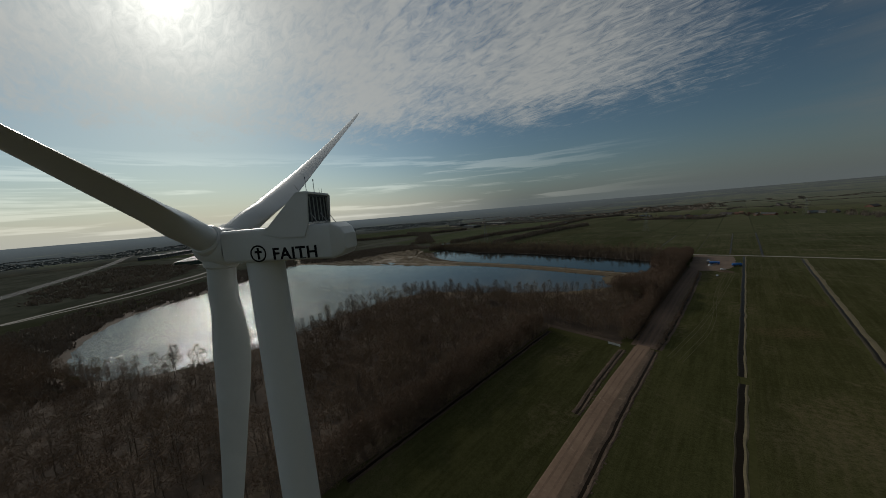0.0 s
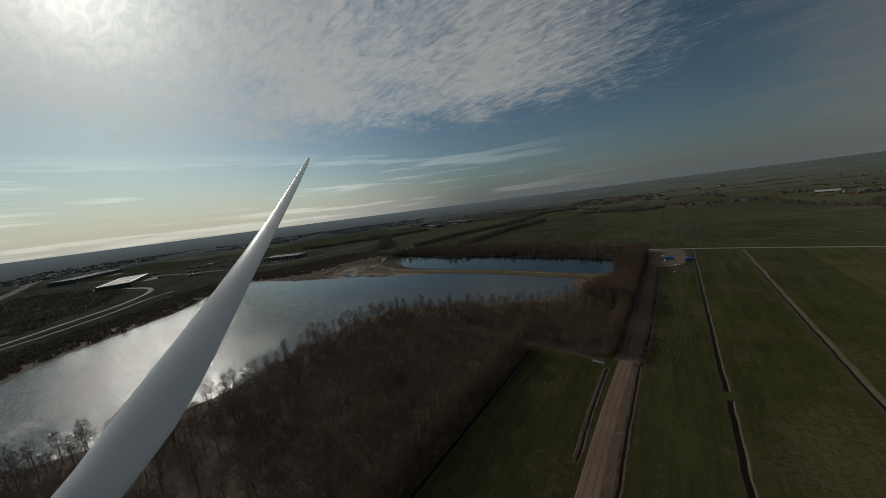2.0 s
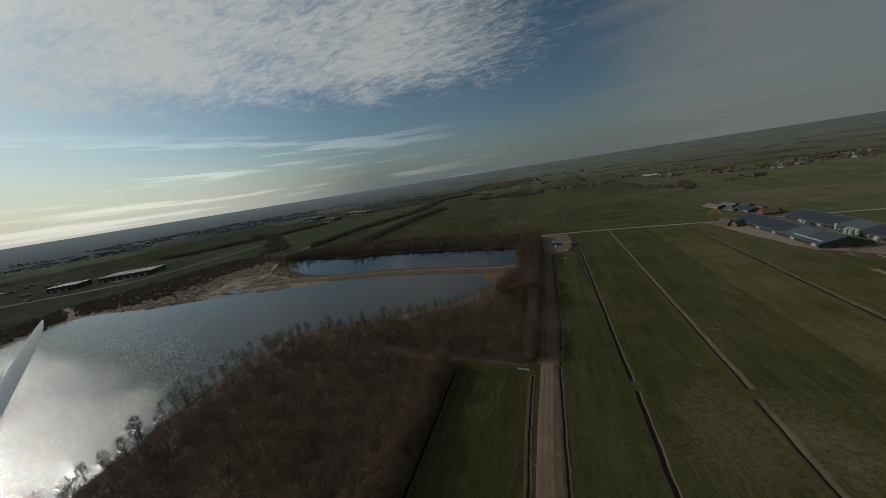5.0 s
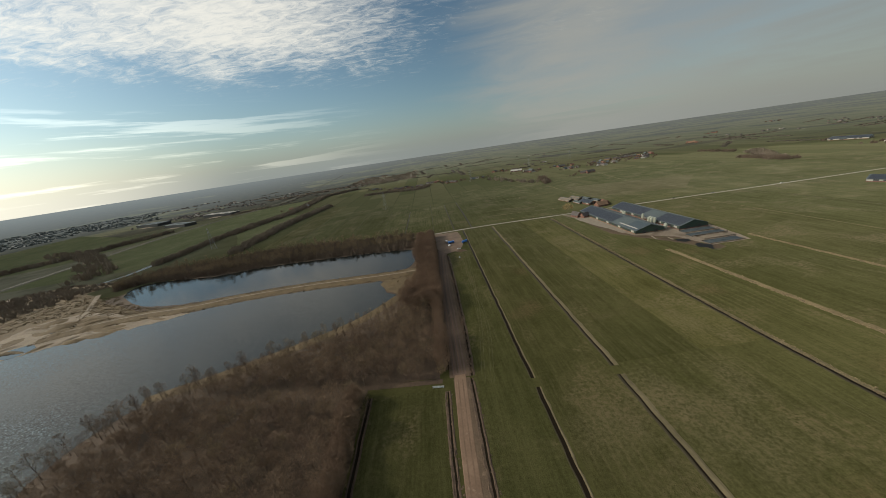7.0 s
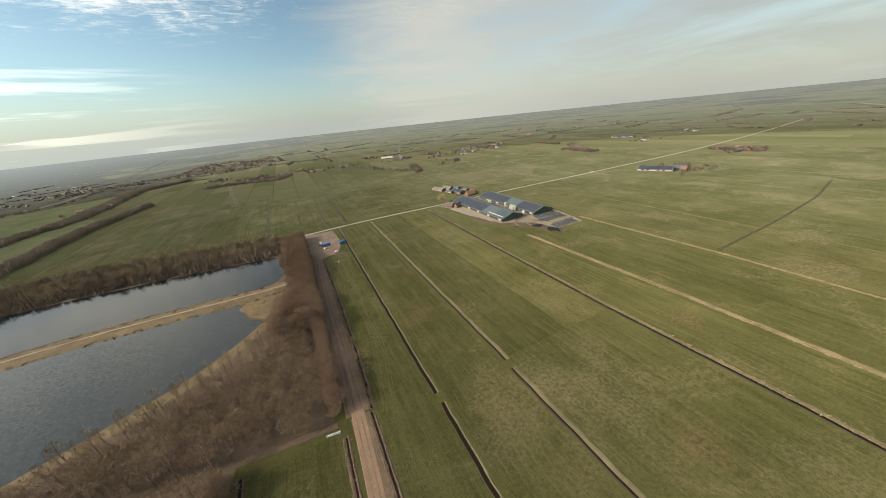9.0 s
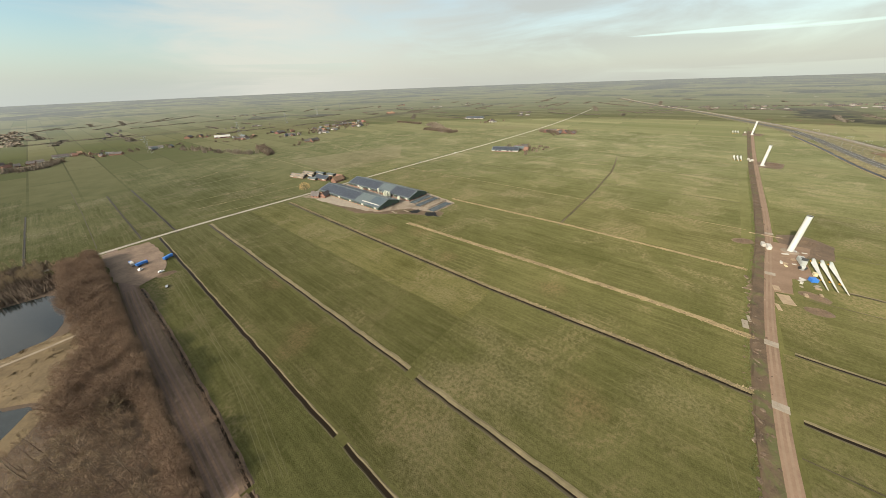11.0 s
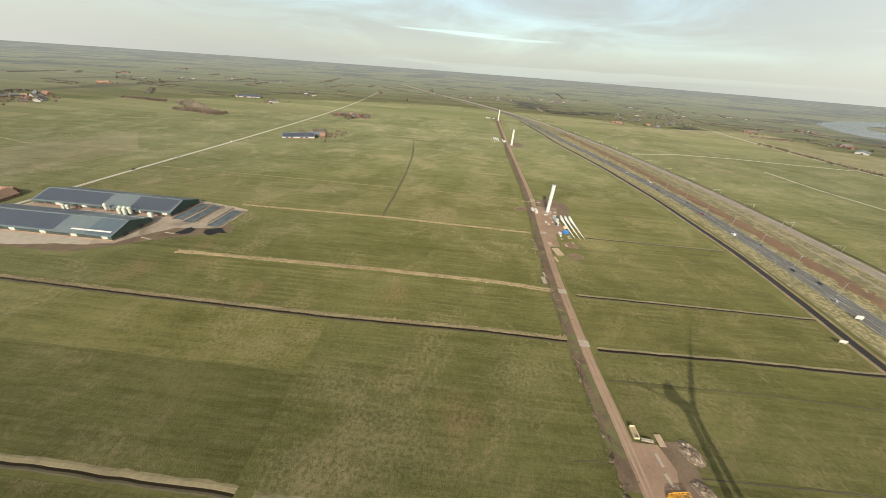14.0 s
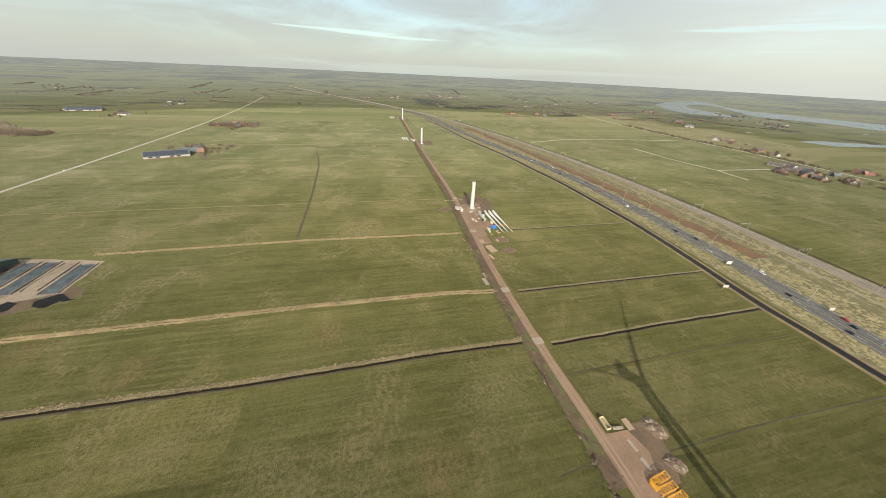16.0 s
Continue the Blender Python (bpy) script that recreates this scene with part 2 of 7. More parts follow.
def land_material():
    """The wide land: a patchwork of pastures with straight ditches, browner towards the west."""
    m = bpy.data.materials.new("wide_land")
    m.use_nodes = True
    n = Nodes(m.node_tree)
    bsdf = m.node_tree.nodes["Principled BSDF"]
    at = n.add("ShaderNodeTexCoord").outputs["Object"]
    colour, mid, wide = patchwork(n, at)
    xyz = n.add("ShaderNodeSeparateXYZ", {0: at}).outputs
    west = n.ramp(n.math("ADD", xyz[0], n.math("MULTIPLY", wide, 500.0)), -150.0, -520.0)
    north = n.ramp(n.math("SUBTRACT", xyz[1], n.math("MULTIPLY", n.math("ABSOLUTE", xyz[0]), 0.9)), 300.0, 0.0)
    # heath raised in tone to carry the western haze
    heath = n.mix(n.ramp(mid, 0.38, 0.62), (0.125, 0.123, 0.088), (0.195, 0.184, 0.136))
    colour = n.mix(n.math("MULTIPLY", west, n.math("MAXIMUM", north, 0.35)), colour, heath)
    fine = n.noise(at, 0.5, 6.0, 0.75)
    tuft = n.math("ADD", n.math("MULTIPLY", n.math("SUBTRACT", fine, 0.5), 1.3), n.math("MULTIPLY", n.math("SUBTRACT", n.noise(at, 0.03, 4.0), 0.5), 1.6))
    pasture = n.mix(n.math("ADD", tuft, 0.5, clamp=True), (0.047, 0.048, 0.017), (0.095, 0.090, 0.037))
    pasture = haze_outward(n, at, pasture)
    out = n.add("ShaderNodeVectorMath", {0: at}, operation="LENGTH").outputs["Value"]
    colour = n.mix(n.ramp(out, 1300.0, 600.0), colour, n.mix(n.math("MULTIPLY", west, 0.85), pasture, heath))
    m.node_tree.links.new(colour, bsdf.inputs["Base Color"])
    bsdf.inputs["Roughness"].default_value = 0.95
    bsdf.inputs["Diffuse Roughness"].default_value = 1.0
    bsdf.inputs["Specular IOR Level"].default_value = 0.0
    return m


def water_material(name, tint, wave=0.9, rough=0.08, slope=0.5, spec=0.5, lee=False):
    m = bpy.data.materials.new(name)
    m.use_nodes = True
    n = Nodes(m.node_tree)
    bsdf = m.node_tree.nodes["Principled BSDF"]
    at = n.add("ShaderNodeTexCoord").outputs["Object"]
    deep = n.noise(at, 0.02, 3.0)
    colour = n.mix(deep, tint, tuple(c * 1.6 for c in tint))
    m.node_tree.links.new(colour, bsdf.inputs["Base Color"])
    bsdf.inputs["Roughness"].default_value = rough
    bsdf.inputs["IOR"].default_value = 1.33
    bsdf.inputs["Specular IOR Level"].default_value = spec
    swell = n.add("ShaderNodeTexNoise", {"Vector": n.scaled(at, (1, 1.7, 1), 0.5), "Scale": wave, "Detail": 2.0, "Roughness": 0.5}).outputs["Color"]
    gust = n.math("MULTIPLY", n.ramp(n.noise(at, 0.012, 3.0, 0.6, 0.5), 0.34, 0.64, 0.55, 1.0), slope)
    if lee:  # calmer where the wood shelters the northern end
        gust = n.math("MULTIPLY", gust, n.ramp(n.add("ShaderNodeSeparateXYZ", {0: at}).outputs["Y"], 130.0, 250.0, 1.0, 0.18))
        m.node_tree.links.new(n.ramp(n.add("ShaderNodeSeparateXYZ", {0: at}).outputs["Y"], 120.0, 300.0, rough, rough * 0.45), bsdf.inputs["Roughness"])
    sx, sy, _ = n.add("ShaderNodeSeparateXYZ", {0: swell}).outputs
    facet = n.add("ShaderNodeTexVoronoi", {"Vector": n.scaled(at, (1, 1.4, 1), 0.5), "Scale": wave * 0.8}).outputs["Color"]
    vx, vy, _ = n.add("ShaderNodeSeparateXYZ", {0: facet}).outputs
    lean = [n.math("MULTIPLY", n.math("ADD", n.math("MULTIPLY", n.math("SUBTRACT", s, 0.5), 0.74), n.math("MULTIPLY", n.math("SUBTRACT", v, 0.5), 0.15)), gust) for s, v in ((sx, vx), (sy, vy))]
    up = n.add("ShaderNodeVectorMath", {0: n.add("ShaderNodeCombineXYZ", {0: lean[0], 1: lean[1], 2: 1.0}).outputs[0]}, operation="NORMALIZE").outputs[0]
    m.node_tree.links.new(up, bsdf.inputs["Normal"])
    return m


def paint(name, colour, rough=0.35, metal=0.0, dirt=0.06, grain=0.7, spec=0.5):
    light = tuple(min(1.0, c * (1 + dirt)) for c in colour)
    dark = tuple(c * (1 - 2.2 * dirt) for c in colour)
    return surface(name, dark, light, grain=grain, patch=grain * 0.2, rough=rough, metal=metal, spec=spec)


def panelled(name, base, line, pitch, width, rough=0.4, metal=0.0, axis="X"):
    """Sheet roofing or panels with a raised seam every so many metres."""
    m = surface(name, tuple(c * 0.85 for c in base), tuple(min(1, c * 1.12) for c in base), grain=0.6, patch=0.08, rough=rough, metal=metal, spec=0.4)
    n = Nodes(m.node_tree)
    bsdf = m.node_tree.nodes["Principled BSDF"]
    at = n.add("ShaderNodeTexCoord").outputs["Object"]
    run = n.add("ShaderNodeSeparateXYZ", {0: at}).outputs[axis]
    saw = n.math("FRACT", n.math("DIVIDE", run, pitch))
    seam = n.math("LESS_THAN", saw, width / pitch)
    old = bsdf.inputs["Base Color"].links[0].from_socket
    m.node_tree.links.new(n.mix(seam, old, line), bsdf.inputs["Base Color"])
    return m


def distance_material():
    """The far land out to the horizon: pastures, tree lines, woods and scattered roofs, with haze as emission."""
    m = bpy.data.materials.new("hazy_distance")
    m.use_nodes = True
    n = Nodes(m.node_tree)
    bsdf = m.node_tree.nodes["Principled BSDF"]
    at = n.add("ShaderNodeTexCoord").outputs["Object"]
    x, y, _ = n.add("ShaderNodeSeparateXYZ", {0: at}).outputs
    far = n.add("ShaderNodeVectorMath", {0: at}, operation="LENGTH").outputs["Value"]
    flat = flat_place(n, at)
    side = n.math("DIVIDE", x, far)
    fields, mid, wide = patchwork(n, flat)
    west = n.ramp(side, 0.25, -0.95)
    # woods and tree lines: few over the eastern polder, closing up under the western horizon
    wood = n.math("ADD", n.noise(flat, 0.0016, 7.0, 0.62, 0.4), n.math("ADD", n.ramp(side, 0.15, -0.5, 0.0, 0.16), n.ramp(far, 2000.0, 4500.0, -0.03, 0.13)))
    wood = n.ramp(wood, 0.565, 0.60)
    trees = n.mix(n.ramp(mid, 0.36, 0.64), (0.036, 0.038, 0.030), (0.070, 0.066, 0.048))
    colour = n.mix(wood, fields, trees)
    rows = n.ramp(n.noise(n.scaled(flat, (0.25, 1.6, 1.0), 0.6), 0.004, 3.0, 0.5), 0.62, 0.66)
    colour = n.mix(n.math("MULTIPLY", rows, 0.7), colour, (0.060, 0.054, 0.038))
    # roofs of far villages, thickest in the south-east
    cells = n.add("ShaderNodeTexVoronoi", {"Vector": flat, "Scale": 0.012}).outputs
    village = n.math("ADD", n.noise(flat, 0.0011, 3.0, 0.5), n.ramp(n.math("DIVIDE", y, far), 0.25, -0.45, 0.0, 0.12))
    roofs = n.math("MULTIPLY", n.ramp(cells["Distance"], 0.16, 0.10), n.ramp(village, 0.58, 0.64))
    tint = n.add("ShaderNodeSeparateXYZ", {0: cells["Color"]}).outputs[0]
    colour = n.mix(roofs, colour, n.mix(n.ramp(tint, 0.4, 0.8), (0.13, 0.085, 0.065), (0.30, 0.28, 0.25)))
    m.node_tree.links.new(colour, bsdf.inputs["Base Color"])
    bsdf.inputs["Roughness"].default_value = 1.0
    bsdf.inputs["Specular IOR Level"].default_value = 0.0
    # haze as an emitted glow, rising with distance and strongest in the west
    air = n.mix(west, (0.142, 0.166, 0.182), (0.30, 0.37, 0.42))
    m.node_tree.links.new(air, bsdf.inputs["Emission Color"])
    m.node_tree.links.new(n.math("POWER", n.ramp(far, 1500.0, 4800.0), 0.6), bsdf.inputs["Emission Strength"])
    return m


LAND = land_material()
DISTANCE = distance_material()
STRAW, EARTH = (0.165, 0.138, 0.080), (0.150, 0.098, 0.056)
WORN = ((108, 130, 34, STRAW), (92, 158, 20, STRAW), (132, 160, 18, STRAW), (122, 96, 16, EARTH), (62, 256, 13, EARTH), (78, 330, 12, EARTH), (45, 247, 11, EARTH), (58, 140, 22, STRAW), (66, 90, 10, EARTH), (206, 145, 14, EARTH), (196, 240, 12, EARTH), (150, 60, 20, STRAW), (205, 335, 16, EARTH), (222, 300, 12, EARTH), (243, 316, 12, EARTH))
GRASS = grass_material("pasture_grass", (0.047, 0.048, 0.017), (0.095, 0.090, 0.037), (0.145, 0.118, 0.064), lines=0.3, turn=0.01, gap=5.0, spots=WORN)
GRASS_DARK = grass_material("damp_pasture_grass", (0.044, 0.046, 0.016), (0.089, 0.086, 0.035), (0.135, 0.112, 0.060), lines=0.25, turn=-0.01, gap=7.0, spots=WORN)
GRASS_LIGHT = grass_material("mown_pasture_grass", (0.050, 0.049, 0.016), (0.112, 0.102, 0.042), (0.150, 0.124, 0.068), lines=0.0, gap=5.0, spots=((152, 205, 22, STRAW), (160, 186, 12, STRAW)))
VERGE = surface("rough_verge_grass", (0.060, 0.058, 0.024), (0.150, 0.130, 0.062), grain=0.35, patch=0.06, bump=0.3, third=(0.25, 0.205, 0.115), third_scale=0.16, third_at=(0.5, 0.66))
BANK = surface("dull_bank_grass", (0.030, 0.026, 0.013), (0.070, 0.056, 0.029), grain=0.4, patch=0.05, bump=0.3)
REED = surface("dry_reeds", (0.075, 0.058, 0.030), (0.225, 0.170, 0.095), grain=1.2, patch=0.1, bump=0.3)
LITTER = surface("leaf_litter", (0.042, 0.028, 0.019), (0.105, 0.072, 0.046), grain=0.5, patch=0.04, bump=0.3, third=(0.11, 0.086, 0.042), third_scale=0.03)
HEATH = surface("dry_tawny_grass", (0.062, 0.043, 0.022), (0.170, 0.122, 0.064), grain=0.5, patch=0.07, bump=0.4, third=(0.225, 0.172, 0.10), third_scale=0.09)
SAND = surface("wet_sand", (0.12, 0.092, 0.064), (0.30, 0.245, 0.18), grain=0.3, patch=0.03, bump=0.2)
MUD = surface("churned_soil", (0.058, 0.040, 0.026), (0.15, 0.103, 0.067), grain=0.7, patch=0.09, bump=0.4, third=(0.19, 0.135, 0.09), third_scale=0.12)
RUT = surface("faint_wheel_rut", (0.105, 0.066, 0.043), (0.185, 0.122, 0.083), grain=0.8, patch=0.1)
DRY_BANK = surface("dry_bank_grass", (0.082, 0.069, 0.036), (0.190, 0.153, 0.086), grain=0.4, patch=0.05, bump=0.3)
PALE_REED = surface("pale_reed_fronds", (0.15, 0.115, 0.064), (0.31, 0.245, 0.145), grain=0.6, patch=0.05)
DRY_LINE = surface("dry_wheel_line", (0.060, 0.056, 0.021), (0.105, 0.093, 0.040), grain=0.5, patch=0.08)
REED_BED = surface("brown_reed_bed", (0.085, 0.060, 0.034), (0.195, 0.142, 0.082), grain=0.3, patch=0.03)
DUG_SOIL = surface("dug_soil", (0.040, 0.027, 0.018), (0.135, 0.092, 0.062), grain=1.1, patch=0.2, bump=0.6, third=(0.17, 0.125, 0.09), third_scale=0.5)
PALE_SOIL = surface("pale_dug_clay", (0.060, 0.043, 0.030), (0.165, 0.120, 0.085), grain=1.1, patch=0.2, bump=0.6, third=(0.27, 0.22, 0.165), third_scale=0.6, third_at=(0.50, 0.66))
DIRT_ROAD = surface("rolled_rubble_road", (0.125, 0.080, 0.051), (0.225, 0.150, 0.102), grain=0.9, patch=0.07, bump=0.06, third=(0.28, 0.205, 0.15), third_scale=0.15)
# brick rubble, its tone darkened for the tree belt's shade
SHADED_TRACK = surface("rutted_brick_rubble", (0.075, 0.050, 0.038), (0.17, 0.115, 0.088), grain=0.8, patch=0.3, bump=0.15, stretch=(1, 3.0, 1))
ASPHALT = surface("worn_asphalt", (0.068, 0.066, 0.062), (0.114, 0.110, 0.102), grain=1.5, patch=0.04, spec=0.08)
LANE = surface("pale_country_road", (0.20, 0.178, 0.148), (0.29, 0.263, 0.225), grain=0.8, patch=0.05)
CONCRETE = surface("stained_concrete", (0.15, 0.117, 0.085), (0.27, 0.22, 0.17), grain=0.4, patch=0.05, third=(0.115, 0.088, 0.062), third_scale=0.06, third_at=(0.50, 0.68))
SLAB = surface("pale_concrete_slab", (0.19, 0.16, 0.122), (0.28, 0.24, 0.19), grain=1.0, patch=0.2)
RIVER = water_material("river_water", (0.03, 0.03, 0.026), wave=0.3, rough=0.2, slope=0.4)
BALLAST = surface("rail_ballast", (0.125, 0.102, 0.074), (0.225, 0.185, 0.138), grain=1.0, patch=0.06)
RUST_HEATH = surface("rust_brown_scrub", (0.070, 0.043, 0.025), (0.165, 0.096, 0.052), grain=0.5, patch=0.05, bump=0.4, third=(0.10, 0.09, 0.04), third_scale=0.05, third_at=(0.56, 0.68))
LAKE = water_material("lake_water", (0.004, 0.008, 0.009), wave=0.85, rough=0.15, slope=1.65, spec=0.65, lee=True)
POND = water_material("still_pond_water", (0.004, 0.006, 0.006), wave=0.9, rough=0.07, slope=0.06)
DITCH = water_material("ditch_water", (0.012, 0.009, 0.006), wave=1.0, rough=0.3, slope=0.2, spec=0.05)
CANAL = water_material("canal_water", (0.013, 0.011, 0.009), wave=0.8, rough=0.25, slope=0.3, spec=0.1)
BARK = surface("bare_bark", (0.088, 0.064, 0.048), (0.185, 0.142, 0.106), grain=2.0, patch=0.02, spread=0.35)
TWIGS = surface("bare_twigs", (0.118, 0.080, 0.048), (0.245, 0.174, 0.106), grain=0.12, patch=0.02, spread=0.3)
BRUSH = surface("bare_brushwood", (0.085, 0.062, 0.044), (0.185, 0.138, 0.100), grain=0.12, patch=0.02)
# BRUSH again, lightened for the haze in front of far thickets
HAZED_BRUSH = surface("hazed_brushwood", (0.125, 0.100, 0.075), (0.245, 0.198, 0.150), grain=0.12, patch=0.02)
FAR_WOOD = surface("far_bare_wood", (0.080, 0.068, 0.052), (0.14, 0.118, 0.092), grain=0.05, patch=0.006)
# the pale blue-grey is haze mixed into the forest's colour
PINE_WOOD = surface("hazed_pine_wood", (0.10, 0.115, 0.11), (0.16, 0.175, 0.168), grain=0.05, patch=0.006)
GOLD = surface("golden_willow_twigs", (0.26, 0.175, 0.075), (0.40, 0.285, 0.13), grain=0.6, patch=0.1)
WHITE = paint("white_gelcoat", (0.64, 0.65, 0.64), rough=0.3, dirt=0.07, grain=0.35)
TOWER = paint("pale_grey_tower_paint", (0.66, 0.67, 0.66), rough=0.38, dirt=0.04, grain=0.15)
BLACK = paint("black_lettering", (0.012, 0.012, 0.014), rough=0.9, spec=0.05)
DARK = paint("dark_grey_metal", (0.05, 0.052, 0.055), rough=0.45, metal=0.4)
STEEL = paint("galvanised_steel", (0.42, 0.43, 0.44), rough=0.45, metal=0.7)
RADIATOR = panelled("radiator_fins", (0.035, 0.037, 0.042), (0.11, 0.115, 0.12), 0.16, 0.03, rough=0.5, metal=0.5, axis="Y")
SOLAR = panelled("dark_solar_roof", (0.030, 0.036, 0.048), (0.085, 0.093, 0.105), 1.7, 0.18, rough=0.45, axis="Y")
SHEET = panelled("grey_green_roof_sheet", (0.080, 0.098, 0.100), (0.11, 0.128, 0.130), 1.1, 0.12, rough=0.5)
SHEET_DARK = panelled("slate_blue_roof_sheet", (0.050, 0.068, 0.080), (0.075, 0.092, 0.105), 1.1, 0.12, rough=0.5)
GREEN_WALL = panelled("dark_green_cladding", (0.035, 0.060, 0.045), (0.055, 0.080, 0.062), 0.9, 0.10, rough=0.55)
BRICK = surface("red_brown_brick", (0.16, 0.085, 0.06), (0.26, 0.14, 0.10), grain=1.5, patch=0.2, spread=0.3)
TILE = surface("dark_roof_tile", (0.060, 0.052, 0.050), (0.125, 0.105, 0.098), grain=1.2, patch=0.2, spread=0.4)
RED_TILE = surface("orange_roof_tile", (0.15, 0.085, 0.06), (0.24, 0.135, 0.095), grain=1.2, patch=0.2, spread=0.3)
RENDERED = paint("pale_plaster", (0.40, 0.38, 0.34), rough=0.8)
GLASS = paint("dark_window_glass", (0.03, 0.04, 0.05), rough=0.08, spec=0.6)
SILO = paint("cream_silo_shell", (0.40, 0.41, 0.33), rough=0.45)
TARP = surface("black_blue_silage_sheet", (0.022, 0.028, 0.032), (0.10, 0.12, 0.128), grain=0.6, patch=0.18, rough=0.8, third=(0.12, 0.09, 0.06), third_scale=0.12, spec=0.08)
FRESH = surface("fresh_grass_tufts", (0.046, 0.058, 0.016), (0.095, 0.108, 0.035), grain=0.5, patch=0.06)
# grass lightened to hold the haze over the western meadows
MEADOW = grass_material("haze_paled_meadow", (0.076, 0.082, 0.031), (0.126, 0.124, 0.050), (0.16, 0.138, 0.066))
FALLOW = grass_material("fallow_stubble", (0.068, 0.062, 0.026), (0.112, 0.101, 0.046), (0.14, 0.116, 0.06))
DUSTY = paint("dusty_white_paint", (0.50, 0.50, 0.46), rough=0.5, dirt=0.08, grain=0.3)
GREY_KIT = paint("grey_machine_housing", (0.33, 0.35, 0.33), rough=0.5, dirt=0.12, grain=0.5)
SLURRY = water_material("slurry", (0.008, 0.008, 0.008), wave=1.0, rough=0.3, slope=0.1, spec=0.08)
YELLOW = paint("crane_yellow", (0.58, 0.28, 0.025), rough=0.45, dirt=0.1)
CREAM = paint("cream_container_paint", (0.52, 0.45, 0.28), rough=0.5)
TIMBER = surface("pale_timber_mats", (0.20, 0.145, 0.095), (0.33, 0.25, 0.17), grain=1.5, patch=0.3)
BLUE = paint("blue_tarpaulin", (0.03, 0.16, 0.48), rough=0.4)
TYRE = paint("tyre_rubber", (0.02, 0.02, 0.02), rough=0.9)
FAR_BRICK = surface("dull_far_brick", (0.10, 0.08, 0.065), (0.17, 0.14, 0.12), grain=0.05, patch=0.01)
FAR_TILE = surface("dull_far_roofs", (0.055, 0.05, 0.046), (0.11, 0.10, 0.092), grain=0.05, patch=0.01)
PATCHY_SOIL = surface("half-grown_soil", (0.045, 0.031, 0.019), (0.128, 0.087, 0.054), grain=0.7, patch=0.1, bump=0.5, third=(0.078, 0.082, 0.028), third_scale=0.07, third_at=(0.52, 0.62))
PYLON = paint("weathered_pylon_steel", (0.23, 0.24, 0.24), rough=0.75, spec=0.2)
MARK = paint("road_marking", (0.55, 0.55, 0.53), rough=0.7)
CAR_PAINTS = [paint("black_car_paint", (0.015, 0.016, 0.02), 0.2), paint("silver_car_paint", (0.45, 0.46, 0.47), 0.25, 0.5), paint("white_car_paint", (0.75, 0.75, 0.74), 0.25), paint("red_car_paint", (0.35, 0.03, 0.025), 0.25), paint("blue_car_paint", (0.03, 0.07, 0.20), 0.25)]

from mathutils import geometry

# ---- building helpers ----


def link_mesh(name, mesh, material, parent=None, label="", m=None):
    ob = new(name, mesh)
    if material and not mesh.materials:
        mesh.materials.append(material)
    if parent:
        ob.parent = parent
    if m is not None:
        ob.matrix_basis = m
    return tagged(ob, label)


def part(name, bm, material, parent=None, label="", m=None, smooth=0.0):
    """One mesh object from a bmesh."""
    bmesh.ops.recalc_face_normals(bm, faces=bm.faces)
    if any(e.is_boundary for e in bm.edges) and sum(f.normal.z * f.calc_area() for f in bm.faces) < 0:
        bmesh.ops.reverse_faces(bm, faces=bm.faces)
    mesh = bpy.data.meshes.new(name)
    bm.to_mesh(mesh)
    bm.free()
    if smooth:
        mesh.polygons.foreach_set("use_smooth", [True] * len(mesh.polygons))
        mesh.set_sharp_from_angle(angle=radians(smooth))
    return link_mesh(name, mesh, material, parent, label, m)


def thing(name, label, category, m=None, group=""):
    ob = new(name)
    if m is not None:
        ob.matrix_basis = m
    return tagged(ob, label, category, group)


def box(bm, x0, y0, z0, x1, y1, z1, bevel=0.0):
    made = bmesh.ops.create_cube(bm, size=1.0)["verts"]
    bmesh.ops.transform(bm, verts=made, matrix=Matrix.LocRotScale(((x0 + x1) / 2, (y0 + y1) / 2, (z0 + z1) / 2), None, (x1 - x0, y1 - y0, z1 - z0)))
    if bevel:
        edges = list({e for v in made for e in v.link_edges})
        bmesh.ops.bevel(bm, geom=edges, offset=bevel, segments=1, affect="EDGES")
    return bm


def boxed(x0, y0, z0, x1, y1, z1, bevel=0.0):
    return box(bmesh.new(), x0, y0, z0, x1, y1, z1, bevel)


def tube(bm, points, radii, sides=8, cap=True):
    """A tapered tube along points."""
    rings = []
    for i, p in enumerate(points):
        a, b = Vector(points[max(i - 1, 0)]), Vector(points[min(i + 1, len(points) - 1)])
        along = (b - a).normalized()
        side = along.cross(Vector((0.13, 0.31, 1.0)) if abs(along.z) < 0.95 else Vector((1, 0, 0))).normalized()
        other = along.cross(side)
        rings.append([bm.verts.new(Vector(p) + radii[i] * (math.cos(2 * math.pi * k / sides) * side + math.sin(2 * math.pi * k / sides) * other)) for k in range(sides)])
    for a, b in zip(rings, rings[1:]):
        for k in range(sides):
            bm.faces.new((a[k], a[(k + 1) % sides], b[(k + 1) % sides], b[k]))
    if cap:
        bm.faces.new(rings[0][::-1])
        bm.faces.new(rings[-1])
    return bm


def loft(bm, rings, cap=True):
    made = [[bm.verts.new(p) for p in ring] for ring in rings]
    count = len(made[0])
    for a, b in zip(made, made[1:]):
        for k in range(count):
            bm.faces.new((a[k], a[(k + 1) % count], b[(k + 1) % count], b[k]))
    if cap:
        bm.faces.new(made[0][::-1])
        bm.faces.new(made[-1])
    return bm


